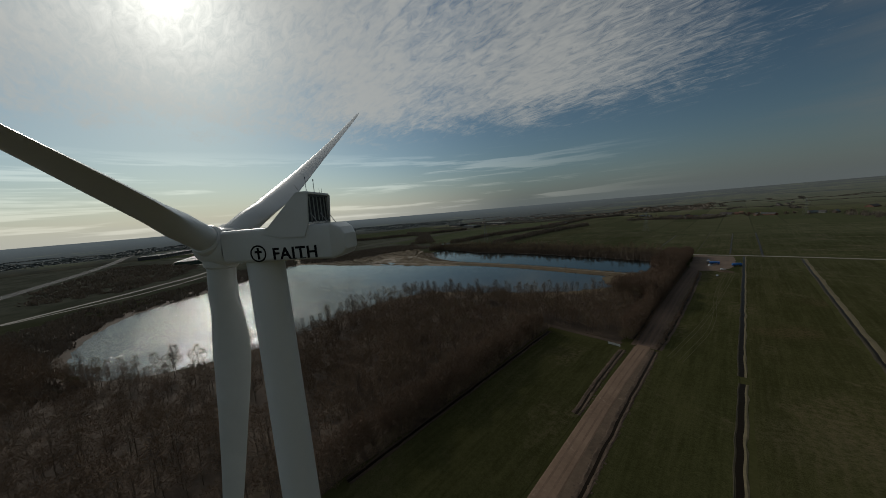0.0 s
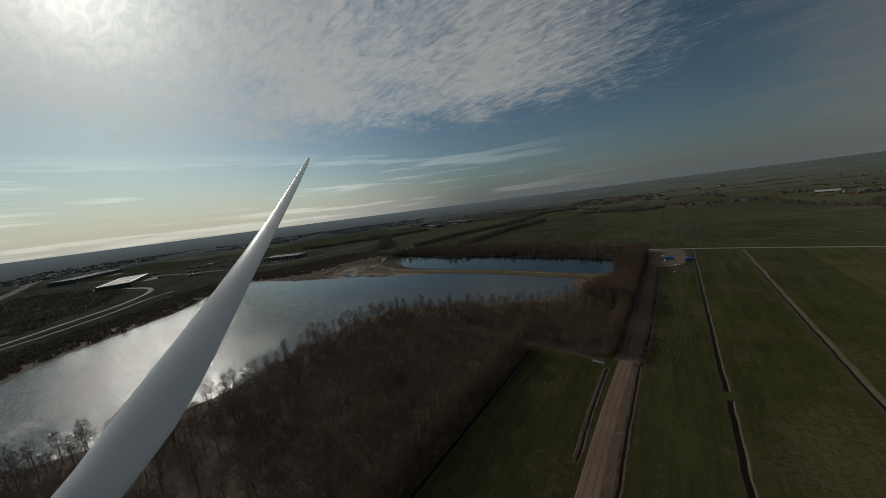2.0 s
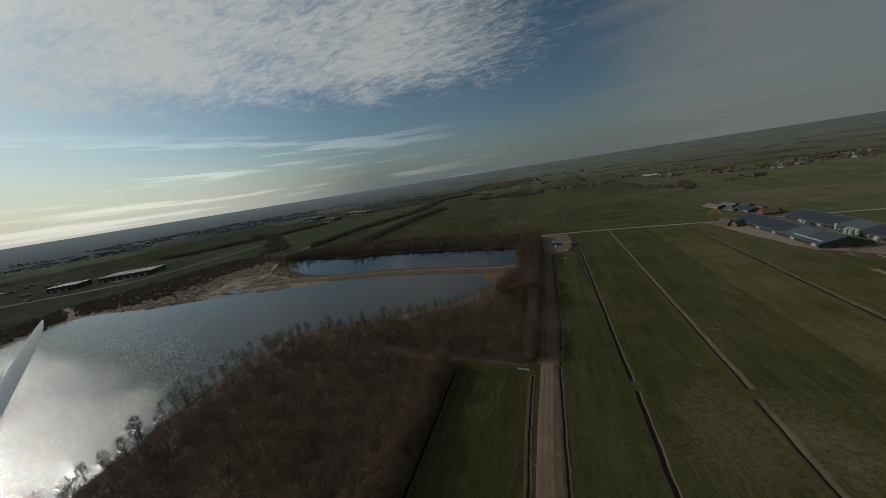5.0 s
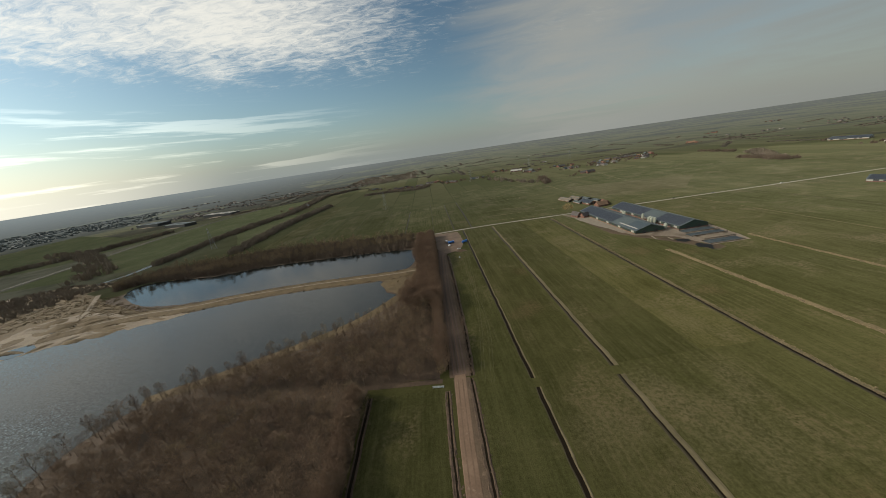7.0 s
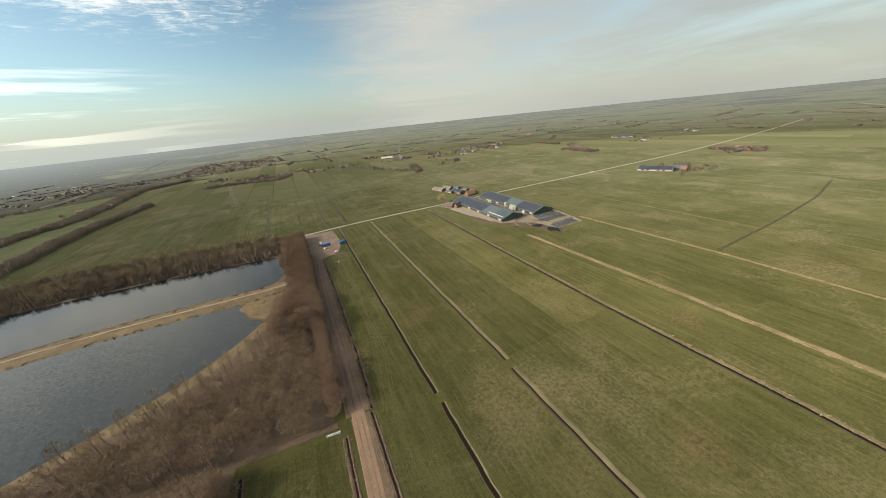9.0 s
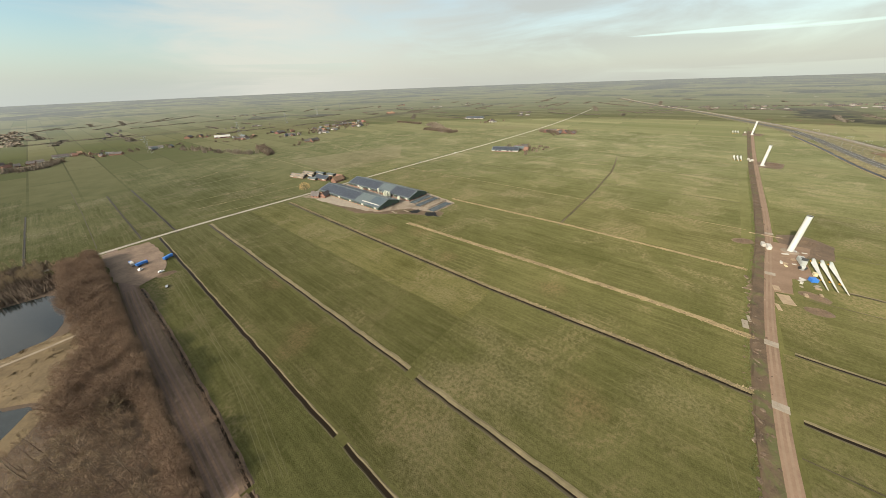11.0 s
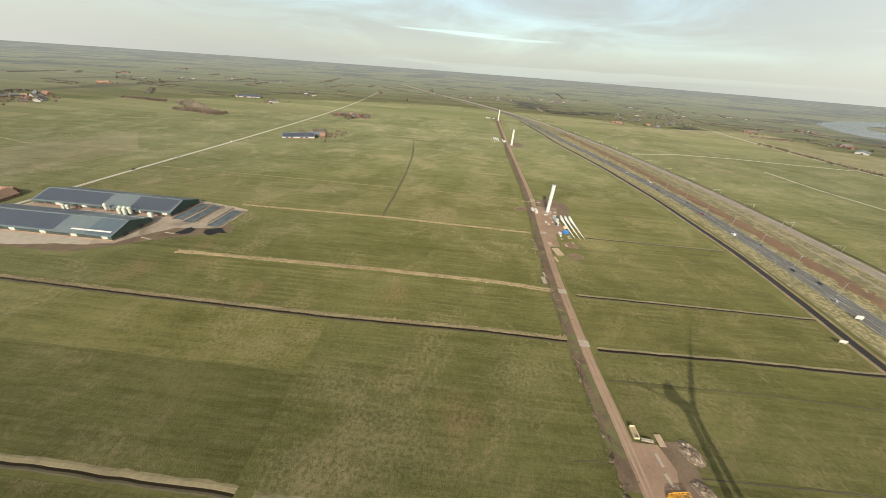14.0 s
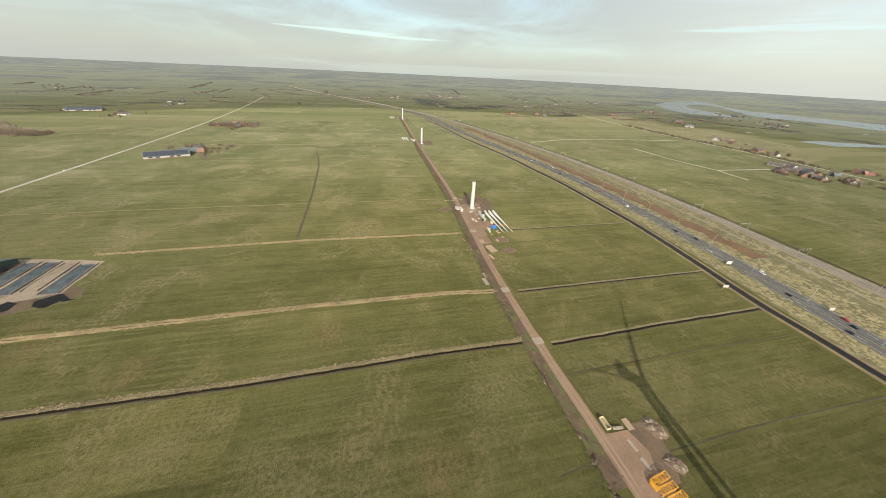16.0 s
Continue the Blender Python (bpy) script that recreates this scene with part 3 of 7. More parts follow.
def triangles(name, verts, tris, material, parent=None, label="", m=None):
    """A mesh straight from arrays of corners and triangles."""
    mesh = bpy.data.meshes.new(name)
    mesh.vertices.add(len(verts))
    mesh.vertices.foreach_set("co", np.asarray(verts, np.float32).ravel())
    mesh.loops.add(3 * len(tris))
    mesh.loops.foreach_set("vertex_index", np.asarray(tris, np.int32).ravel())
    mesh.polygons.add(len(tris))
    mesh.polygons.foreach_set("loop_start", np.arange(0, 3 * len(tris), 3, dtype=np.int32))
    mesh.update(calc_edges=True)
    return link_mesh(name, mesh, material, parent, label, m)


def rise(x, y):
    """The land swells gently far out, more to the east."""
    r = math.hypot(x, y)
    k = min(max((r - 2000) / 2700, 0), 1)
    top = 88 + 22 * math.sin(math.atan2(x, y) - radians(15))
    return top * k * k * (3 - 2 * k)


def inside(x, y, shape):
    hit = False
    for (ax, ay), (bx, by) in zip(shape, shape[1:] + shape[:1]):
        if (ay > y) != (by > y) and x < ax + (y - ay) / (by - ay) * (bx - ax):
            hit = not hit
    return hit


def resample(points, step):
    out = []
    for (ax, ay), (bx, by) in zip(points, points[1:]):
        count = max(1, int(math.hypot(bx - ax, by - ay) / step))
        out += [(ax + (bx - ax) * i / count, ay + (by - ay) * i / count) for i in range(count)]
    return out + [points[-1]]


def rounded(points, closed=False, times=2):
    """Corners cut off, so that a line bends softly."""
    for _ in range(times):
        pairs = zip(points, points[1:] + points[:1]) if closed else zip(points, points[1:])
        cut = []
        for (ax, ay), (bx, by) in pairs:
            cut += [(0.75 * ax + 0.25 * bx, 0.75 * ay + 0.25 * by), (0.25 * ax + 0.75 * bx, 0.25 * ay + 0.75 * by)]
        points = cut if closed else [points[0]] + cut + [points[-1]]
    return points


def ragged(points, amount, step, seed=0):
    """A closed outline with an uneven edge."""
    out = []
    for i, (x, y) in enumerate(resample(points + points[:1], step)[:-1]):
        v = noise.noise_vector((x * 0.11 + seed, y * 0.11, seed)) * amount
        out.append((x + v.x, y + v.y))
    return out


def sheet(name, points, z, material, label="", category="", skirt=0.0, kind="structure"):
    """A flat sheet of ground with a thin edge."""
    bm = bmesh.new()
    flat, _, faces, *_ = geometry.delaunay_2d_cdt([Vector(p) for p in points], [], [list(range(len(points)))], 1, 0.01)
    top = [bm.verts.new((x, y, z + rise(x, y))) for x, y in flat]
    for face in faces:
        bm.faces.new([top[i] for i in face])
    if skirt:
        for e in [e for e in bm.edges if e.is_boundary]:
            a, b = e.verts
            c, d = (bm.verts.new((v.co.x, v.co.y, v.co.z - skirt)) for v in (b, a))
            bm.faces.new((b, a, d, c))
    return tagged(part(name, bm, material), label, category, kind=kind)


def ribbon_bm(points, offsets, heights, lift=0.0):
    """A strip with a cross-section: sideways offsets (left is positive) and heights."""
    bm = bmesh.new()
    rows = []
    for i, (x, y) in enumerate(points):
        ax, ay = points[max(i - 1, 0)]
        bx, by = points[min(i + 1, len(points) - 1)]
        d = math.hypot(bx - ax, by - ay)
        nx, ny = -(by - ay) / d, (bx - ax) / d
        base = rise(x, y) + lift
        rows.append([bm.verts.new((x + nx * o, y + ny * o, base + h)) for o, h in zip(offsets, heights)])
    for a, b in zip(rows, rows[1:]):
        for k in range(len(offsets) - 1):
            bm.faces.new((a[k], a[k + 1], b[k + 1], b[k]))
    return bm


def road(name, points, width, z, material, label, category="road", step=40):
    pts = resample(points, step)
    half = width / 2
    ob = part(name, ribbon_bm(pts, (half + 0.4, half, -half, -half - 0.4), (-0.12, 0, 0, -0.12), z), material)
    return tagged(ob, label, category, kind="structure")


def scatter_in(shape, count, rng):
    xs, ys = [p[0] for p in shape], [p[1] for p in shape]
    out = []
    for _ in range(count * 30):
        x, y = rng.uniform(min(xs), max(xs)), rng.uniform(min(ys), max(ys))
        if inside(x, y, shape):
            out.append((x, y))
            if len(out) == count:
                break
    return out

# ---- the land ----


def build_ground():
    bm = bmesh.new()
    spokes, radii = 96, [0, 60, 160, 320, 600, 1000, 1500, 2000] + [2000 + 2750 * i / 18 for i in range(1, 19)]
    centre = bm.verts.new((0, 0, 0))
    last = None
    for r in radii[1:]:
        ring = []
        for k in range(spokes):
            x, y = r * math.cos(2 * math.pi * k / spokes), r * math.sin(2 * math.pi * k / spokes)
            ring.append(bm.verts.new((x, y, rise(x, y) - (1.5 if r > 1500 else 0.0))))
        for k in range(spokes):
            j = (k + 1) % spokes
            bm.faces.new((last[k], ring[k], ring[j], last[j]) if last else (centre, ring[k], ring[j]))
        last = ring
    return tagged(part("ground", bm, LAND, smooth=30), "flat green polder land with pastures out to the horizon", "ground", kind="structure")


build_ground()


def build_distance():
    """The far rim of the land, out to the horizon."""
    bm = bmesh.new()
    last = None
    for r in [1500 + 3240 * i / 24 for i in range(25)]:
        ring = []
        for k in range(192):
            x, y = r * math.cos(math.pi * k / 96), r * math.sin(math.pi * k / 96)
            ring.append(bm.verts.new((x, y, rise(x, y) + (0.6 * noise.noise((x * 0.004, y * 0.004, 5)) if r > 4700 else 0))))
        for k in range(192 if last else 0):
            j = (k + 1) % 192
            bm.faces.new((last[k], ring[k], ring[j], last[j]))
        last = ring
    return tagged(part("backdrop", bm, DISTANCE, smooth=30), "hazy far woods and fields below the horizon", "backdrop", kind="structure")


build_distance()

# fields between the ditches: x from, y from, x to, y to, material
FIELDS = [
    (2.5, 26, 35.0, 500, GRASS_DARK), (39, 30, 80.0, 526, GRASS), (84.5, 30, 178.5, 169, GRASS), (84.5, 180, 136, 526, GRASS_DARK), (136.5, 180, 178.5, 526, GRASS_LIGHT), (84.5, 169.5, 178.5, 179.5, GRASS),
    (183.5, 30, 229, 372, GRASS), (238, 30, 326, 322, GRASS_DARK), (333, 30, 424, 526, GRASS), (427, 30, 520, 526, GRASS_DARK), (523, 30, 640, 526, GRASS), (643, 30, 760, 400, GRASS_DARK), (763, 30, 900, 526, GRASS), (903, 30, 1100, 526, GRASS_DARK),
    (110, -158, 151.5, 14, GRASS_DARK), (154, -158, 173, 15, GRASS_DARK), (179.5, -158, 225, 15, GRASS), (229.5, -158, 300, 14, GRASS_DARK), (302, -166, 326, 12, GRASS), (399, -158, 520, 4, GRASS_DARK), (329.5, -170, 397, 8, GRASS), (522.5, -150, 760, 2, GRASS), (820, -110, 1130, -25, GRASS_DARK), (-12, -158, 106.5, 14, GRASS_DARK),
    (-333, 606, -275, 1050, GRASS_LIGHT), (-270, 602, -220, 900, GRASS), (-215, 596, -169, 900, GRASS), (-164, 590, -108, 900, GRASS_DARK), (-103, 575, -62, 900, GRASS), (-57, 545, -12, 800, GRASS), (-7, 545, 25, 800, GRASS), (28, 545, 54, 800, GRASS_DARK), (60, 545, 215, 800, GRASS_DARK), (320, 545, 620, 760, GRASS), (623, 545, 980, 740, GRASS), (60, 803, 400, 1000, GRASS), (420, 765, 800, 1000, GRASS_DARK),
    (150, -520, 640, -305, GRASS), (-300, -700, 145, -305, GRASS_DARK), (150, -900, 900, -525, GRASS_DARK), (660, -520, 1200, -300, GRASS),
    (184.5, 373, 211, 526, GRASS), (236, 322.5, 268, 374, GRASS_DARK),
    (-58, 26, -12.5, 182, GRASS_DARK),
]
for i, (x0, y0, x1, y1, what) in enumerate(FIELDS):
    tone = {GRASS: "green pasture with wheel lines and dry patches", GRASS_DARK: "damp dark green pasture", GRASS_LIGHT: "pale mown pasture"}[what]
    sheet(f"field_{i + 1}", ragged([(x0, y0), (x1, y0), (x1, y1), (x0, y1)], 0.9, 12, i), (0.06 if i < len(FIELDS) - 1 else 0.09) + 0.005 * (i % 3), what, tone, "field", skirt=0.05)

# meadows and tilled land of other shapes further out
for k, (shape, what, tone) in enumerate([
    ([(-768, 560), (-552, 590), (-548, 830), (-505, 950), (-492, 1450), (-690, 1330), (-772, 1050), (-776, 800)], MEADOW, "green meadow beside the far motorway"),
    ([(-505, 820), (-400, 640), (-396, 1000), (-455, 1030)], MEADOW, "narrow meadow between two tree belts"),
    ([(-1062, 407), (-1138, 507), (-960, 690), (-860, 740), (-815, 950), (-1100, 1120), (-1400, 1300), (-1419, 948), (-1489, 792), (-1448, 650)], MEADOW, "green meadow west of the motorway"),
    ([(-1451, 4), (-1850, 180), (-1900, 318), (-1700, 383), (-1317, 313)], MEADOW, "pale meadow under the far forest"),
    ([(1300, -385), (1224, -431), (1222, -772), (1134, -966), (1160, -1090), (1300, -1080), (1450, -1098), (1309, -570)], FALLOW, "pale stubble field beyond the railway"),
    ([(860, -840), (1120, -850), (1130, -1000), (1040, -1180), (760, -1120), (600, -1000), (560, -850)], FALLOW, "dull river foreland behind the dyke"),
]):
    sheet(f"meadow_{k + 1}", ragged(shape, 4, 25, 60 + k), 0.083, what, tone, "field", skirt=0.05)

# ---- ditches: dark water between low grassy banks ----


def ditch(name, points, width, bank, bank_material, label, water=DITCH, tall=0.45):
    """A straight drain: the water, and a rough bank on either side."""
    pts = resample(points, 2.5 if bank_material is DUG_SOIL else 4)
    shift = 0.12 if width < 0.3 else 0.5
    wob = [(x + shift * noise.noise((x * 0.1, y * 0.1, 3)), y + shift * noise.noise((x * 0.1, y * 0.1, 8))) for x, y in pts]
    body = tagged(part(name, ribbon_bm(wob, (width / 2, -width / 2), (0, 0), 0.10), water), label, "ditch", kind="structure")
    if bank_material is BANK and width > 0.3:
        tall = 0.15
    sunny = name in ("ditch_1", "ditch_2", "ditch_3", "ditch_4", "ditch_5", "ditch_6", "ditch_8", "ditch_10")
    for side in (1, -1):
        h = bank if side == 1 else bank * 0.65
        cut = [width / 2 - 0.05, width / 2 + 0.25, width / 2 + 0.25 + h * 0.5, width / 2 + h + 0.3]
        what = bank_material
        if sunny and side == 1:  # dry grass, coloured paler on the sunlit east side than on the shaded west
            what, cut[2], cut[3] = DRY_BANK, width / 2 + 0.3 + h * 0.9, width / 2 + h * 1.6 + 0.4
        bm = ribbon_bm(wob, [side * c for c in cut], (0.02, tall * 0.6, tall, -0.02), 0.08)
        for v in bm.verts:
            p = v.co.copy()
            if p.z > 0.2:
                v.co.z += (0.12 if sunny else 0.35 + tall * 0.5) * noise.noise((p.x * 0.4, p.y * 0.4, 1))
                v.co.x += (0.9 if bank_material is DUG_SOIL else 0.4) * noise.noise((p.x * 0.5, p.y * 0.5, 5))
            elif sunny and side == 1 and p.z < 0.08:
                v.co.x += 0.8 * noise.noise((p.x * 0.5, p.y * 0.45, 9))
        part("bank", bm, what, body)
    return body


GREY_BANK = "straight dark drain between low dry banks"
REEDY = "straight drain lined with pale dry reeds"
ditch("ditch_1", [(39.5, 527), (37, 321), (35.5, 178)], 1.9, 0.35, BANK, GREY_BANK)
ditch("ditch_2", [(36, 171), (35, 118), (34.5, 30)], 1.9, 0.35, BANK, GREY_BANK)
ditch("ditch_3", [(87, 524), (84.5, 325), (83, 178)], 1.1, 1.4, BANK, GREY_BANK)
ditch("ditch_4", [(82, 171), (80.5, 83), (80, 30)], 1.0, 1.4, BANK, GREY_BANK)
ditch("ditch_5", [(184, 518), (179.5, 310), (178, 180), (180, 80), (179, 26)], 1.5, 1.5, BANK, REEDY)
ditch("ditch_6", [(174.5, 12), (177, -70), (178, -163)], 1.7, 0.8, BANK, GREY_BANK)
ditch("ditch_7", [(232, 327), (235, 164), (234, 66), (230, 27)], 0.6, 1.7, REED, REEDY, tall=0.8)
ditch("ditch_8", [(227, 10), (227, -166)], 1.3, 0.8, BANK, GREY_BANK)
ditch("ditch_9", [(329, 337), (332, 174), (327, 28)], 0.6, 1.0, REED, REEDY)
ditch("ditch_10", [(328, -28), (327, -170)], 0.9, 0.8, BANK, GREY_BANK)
ditch("ditch_11", [(325.7, 184.7), (470, 188), (600, 196), (720, 215)], 0.7, 0.5, BANK, "muddy drain across wet pasture", water=MUD)
ditch("ditch_12", [(56, 528), (57, 640), (57, 810)], 1.4, 0.6, BANK, GREY_BANK)
ditch("ditch_13", [(26, 540), (26, 800)], 0.9, 0.5, BANK, GREY_BANK)
ditch("ditch_14", [(-59, 540), (-58, 770)], 0.9, 0.5, BANK, GREY_BANK)
ditch("ditch_15", [(-59, 182), (-59.5, 30)], 1.4, 0.8, LITTER, "dark drain along the wood's edge")
for i, (x, y0, y1) in enumerate([(425, 26, 520), (521, 26, 520), (641, 26, 400), (761, 26, 520), (901, 26, 520), (398, -165, -25), (301, -165, -2), (521, -150, -16), (108, -150, 4), (153, -150, 15), (109, 24, 46), (640, -140, -14), (770, -130, -30), (1000, 26, 520), (-272, 602, 843), (-217, 600, 813), (-166, 588, 838), (-105, 588, 807), (-9, 550, 900)]):
    ditch(f"furrow_{i + 1}", [(x, y0), (x + 1.5, (y0 + y1) / 2), (x, y1)], 0.16, 0.05, REED if i in (0, 3) else BANK, "narrow field drain with rough grass", tall=0.05)
for i, line in enumerate([[(142, 795), (254, 858)], [(128, 742), (284, 759)], [(102, 646), (294, 636)], [(90, 603), (275, 582)], [(80, 567), (218, 541)], [(277, 1094), (307, 885)], [(315, 870), (309, 560)], [(546, 1081), (471, 766)], [(471, 766), (541, 780)]]):
    ditch(f"north_furrow_{i + 1}", line, 0.25, 0.5, VERGE, "narrow field drain with dry grass", tall=0.12)

# ---- water ----
LAKE_SHORE = [(-72, 359), (-68, 328), (-53, 315), (-56, 300), (-84, 270), (-128, 245), (-172, 224), (-212, 211), (-230, 174), (-224, 124), (-215, 80), (-214, 50), (-221, 5), (-238, -24), (-272, -46), (-333, -54), (-390, -44), (-430, -30), (-458, -15), (-470, 5), (-504, 60), (-539, 119), (-612, 173), (-634, 238), (-590, 256), (-523, 267), (-456, 293), (-444, 312), (-400, 335), (-345, 340), (-301, 345), (-269, 356), (-206, 366), (-128, 362), (-90, 360)]
POND_SHORE = [(-37, 462), (-37, 418), (-41, 395), (-52, 383), (-106, 387), (-190, 390), (-263, 384), (-305, 378), (-363, 388), (-405, 412), (-450, 450), (-455, 484), (-425, 488), (-375, 480), (-330, 472), (-263, 486), (-157, 478), (-80, 470)]
sheet("shore", ragged([(-22, 512), (-20, 300), (-60, 268), (-130, 240), (-205, 195), (-235, 130), (-275, 40), (-300, -70), (-400, -90), (-520, 10), (-640, 150), (-660, 290), (-560, 340), (-480, 420), (-400, 500), (-200, 515)], 6, 15, 2), 0.03, LITTER, "dark brown thicket floor round the sand pit lakes", "shore", skirt=0.02)
sheet("heath", ragged([(-645, 240), (-590, 252), (-523, 262), (-452, 290), (-440, 310), (-390, 335), (-330, 340), (-350, 370), (-400, 400), (-440, 420), (-480, 450), (-532, 483), (-562, 399), (-554, 330), (-580, 290), (-610, 258)], 5, 10, 3), 0.05, HEATH, "rough brown reed bed on the lake's far shore", "heath", skirt=0.03)
sheet("brush_floor", ragged([(-745, 268), (-697, 354), (-697, 432), (-682, 515), (-612, 540), (-500, 516), (-532, 483), (-562, 399), (-554, 330), (-600, 262), (-645, 240)], 5, 12, 8), 0.055, HEATH, "tawny rough grass under thin brush", "heath", skirt=0.03)
sheet("lake", ragged(rounded(LAKE_SHORE, True, 1), 3.0, 6, 4), 0.08, LAKE, "wind-rippled blue sand pit lake glittering in the sun", "lake")
sheet("pond", ragged(rounded(POND_SHORE, True, 1), 2.0, 6, 5), 0.08, POND, "still dark pond behind a sandy spit", "lake")
SPIT = [(-30, 374), (-60, 371), (-115, 374), (-170, 377), (-240, 373), (-300, 362), (-345, 365), (-400, 352), (-430, 338)]
bm = ribbon_bm(resample(rounded(SPIT), 4), (13, 9, 5, 2, -2, -5, -9, -13), (-0.05, 0.5, 1.1, 1.5, 1.4, 1.0, 0.5, -0.05), 0.05)
for v in bm.verts:
    p = v.co.copy()
    if p.z > 0.2:
        v.co.z += 0.7 * noise.noise((p.x * 0.15, p.y * 0.15, 2))
    v.co.y += 2.5 * noise.noise((p.x * 0.07, p.y * 0.07, 6))
tagged(part("spit", bm, HEATH, smooth=60), "narrow dam of brown grass and sand between the two lakes", "dam", kind="structure")
tagged(part("spit_path", ribbon_bm(resample(rounded(SPIT), 6), (1.2, -1.2), (0, 0), 1.75), SAND), "pale sandy path along the dam", "path", kind="structure")
sheet("sand_flat", ragged(rounded([(-488, 306), (-484, 334), (-490, 372), (-483, 390), (-446, 398), (-400, 384), (-359, 367), (-302, 360), (-279, 347), (-317, 336), (-345, 329), (-371, 333), (-399, 314), (-441, 295), (-470, 296)], True, 1), 5, 5, 9), 0.14, SAND, "bare pale sand workings on the lake shore", "sand", skirt=0.1)
for k, (shape, what, tone) in enumerate([
    ([(-446, 322), (-427, 331), (-412, 318), (-418, 305), (-440, 305)], POND, "still pool dug into the sand"),
    ([(-449, 369), (-425, 364), (-402, 351), (-409, 339), (-436, 348)], POND, "still pool dug into the sand"),
    ([(-478, 345), (-462, 352), (-452, 340), (-458, 322), (-470, 326)], HEATH, "tawny grass on the sand workings"),
    ([(-436, 388), (-400, 378), (-372, 366), (-380, 352), (-402, 362), (-430, 376)], REED_BED, "brown reeds on the sand workings"),
    ([(-395, 345), (-370, 350), (-340, 343), (-352, 336), (-380, 338)], HEATH, "tawny grass on the sand workings"),
]):
    sheet(f"sand_hollow_{k + 1}", ragged(rounded(shape, True, 1), 2.5, 3, 40 + k), 0.19 + 0.01 * k, what, tone, "sand pit")
road("sand_track", rounded([(-498, 466), (-470, 430), (-446, 400), (-440, 385), (-470, 360), (-478, 330), (-470, 308)]), 5, 0.26, SAND, "pale sandy track to the workings", step=6)
tagged(part("shore_grass", ribbon_bm(resample(rounded([(-52, 312), (-60, 300), (-86, 271), (-129, 247), (-173, 226), (-214, 211)]), 6), (5, 0, -5), (0, 0.1, 0), 0.17), HEATH), "band of tawny grass along the lake shore", "grass", kind="structure")
tagged(part("ride", ribbon_bm(resample([(-206, 199), (-140, 198), (-84, 193), (-40, 189), (-16, 187)], 6), (2, -2), (0, 0), 0.17), LITTER), "leaf-strewn ride through the bare wood", "path", kind="structure")
sheet("headland", ragged([(-75, 350), (-66, 330), (-52, 318), (-52, 300), (-40, 290), (-22, 300), (-22, 380), (-60, 380)], 2, 6, 12), 0.16, HEATH, "headland of pale dry grass beside the lake", "grass")
for j, (x, y, r, h) in enumerate([(-480, 366, 10, 2.2), (-462, 378, 12, 3.4), (-420, 345, 11, 3.0), (-473, 332, 9, 2.2), (-437, 364, 13, 3.6), (-395, 350, 12, 2.6)]):
    bm = bmesh.new()
    bmesh.ops.create_grid(bm, x_segments=10, y_segments=10, size=r)
    for v in bm.verts:
        d = math.hypot(v.co.x, v.co.y) / r
        v.co.z = h * max(0, 1 - d * d) * (0.8 + 0.6 * noise.noise((v.co.x * 0.3, v.co.y * 0.3, j))) - 0.2
    tagged(part("sand_heap", bm, SAND if j % 3 == 0 else HEATH, m=pose(x, y, 0.2, 0, 0, 40 * j), smooth=60), "low heap of pale dug sand", "sand heap", "sand heaps")

s_rng = random.Random(17)
SAND_AREA = [(-484, 312), (-480, 372), (-446, 392), (-359, 362), (-290, 352), (-345, 332), (-399, 318), (-441, 300)]
for k, (x, y) in enumerate(scatter_in(SAND_AREA, 26, s_rng)):
    bm = bmesh.new()
    bmesh.ops.create_grid(bm, x_segments=16, y_segments=8, size=1.0)
    l, w, h = s_rng.uniform(9, 22), s_rng.uniform(2.0, 4.5), s_rng.uniform(0.7, 2.4)
    for v in bm.verts:
        u, q = v.co.x, v.co.y
        d = u * u + q * q
        v.co = (u * l, q * w + 3.0 * math.sin(u * 2 + k), max(-0.2, h * (1 - d) * (0.8 + 0.5 * noise.noise((u * 4, q * 3, k)))))
    tagged(part("sand_ridge", bm, (HEATH, SAND, REED_BED, HEATH)[k % 4], m=pose(x, y, 0.16, 0, 0, 10 + s_rng.uniform(-35, 35)), smooth=60), ("tawny grassed ridge of dug sand", "bare pale ridge of dug sand", "brown reedy ridge of dug sand", "tawny grassed ridge of dug sand")[k % 4], "sand ridge", "sand ridges")

CANAL_LINE = rounded([(-900, -300), (-500, -228), (60, -164), (148, -168), (180, -166), (240, -173), (320, -180), (390, -178), (480, -176), (545, -168), (645, -160), (840, -122), (991, -110), (1200, -80)])
canal = part("canal", ribbon_bm(resample(CANAL_LINE, 30), (3.3, -3.3), (0, 0), 0.12), CANAL)
tagged(canal, "straight dark canal beside the motorway", "canal", kind="structure")
for s in (1, -1):
    bm = ribbon_bm(resample(CANAL_LINE, 8), [s * 3.2, s * 3.6, s * 4.5, s * 6.0], (0.02, 0.4, 0.5, -0.03), 0.1)
    for v in bm.verts:
        v.co.z += 0.25 * noise.noise((v.co.x * 0.3, v.co.y * 0.3, 1)) if v.co.z > 0.2 else 0
    part("bank", bm, REED, canal)

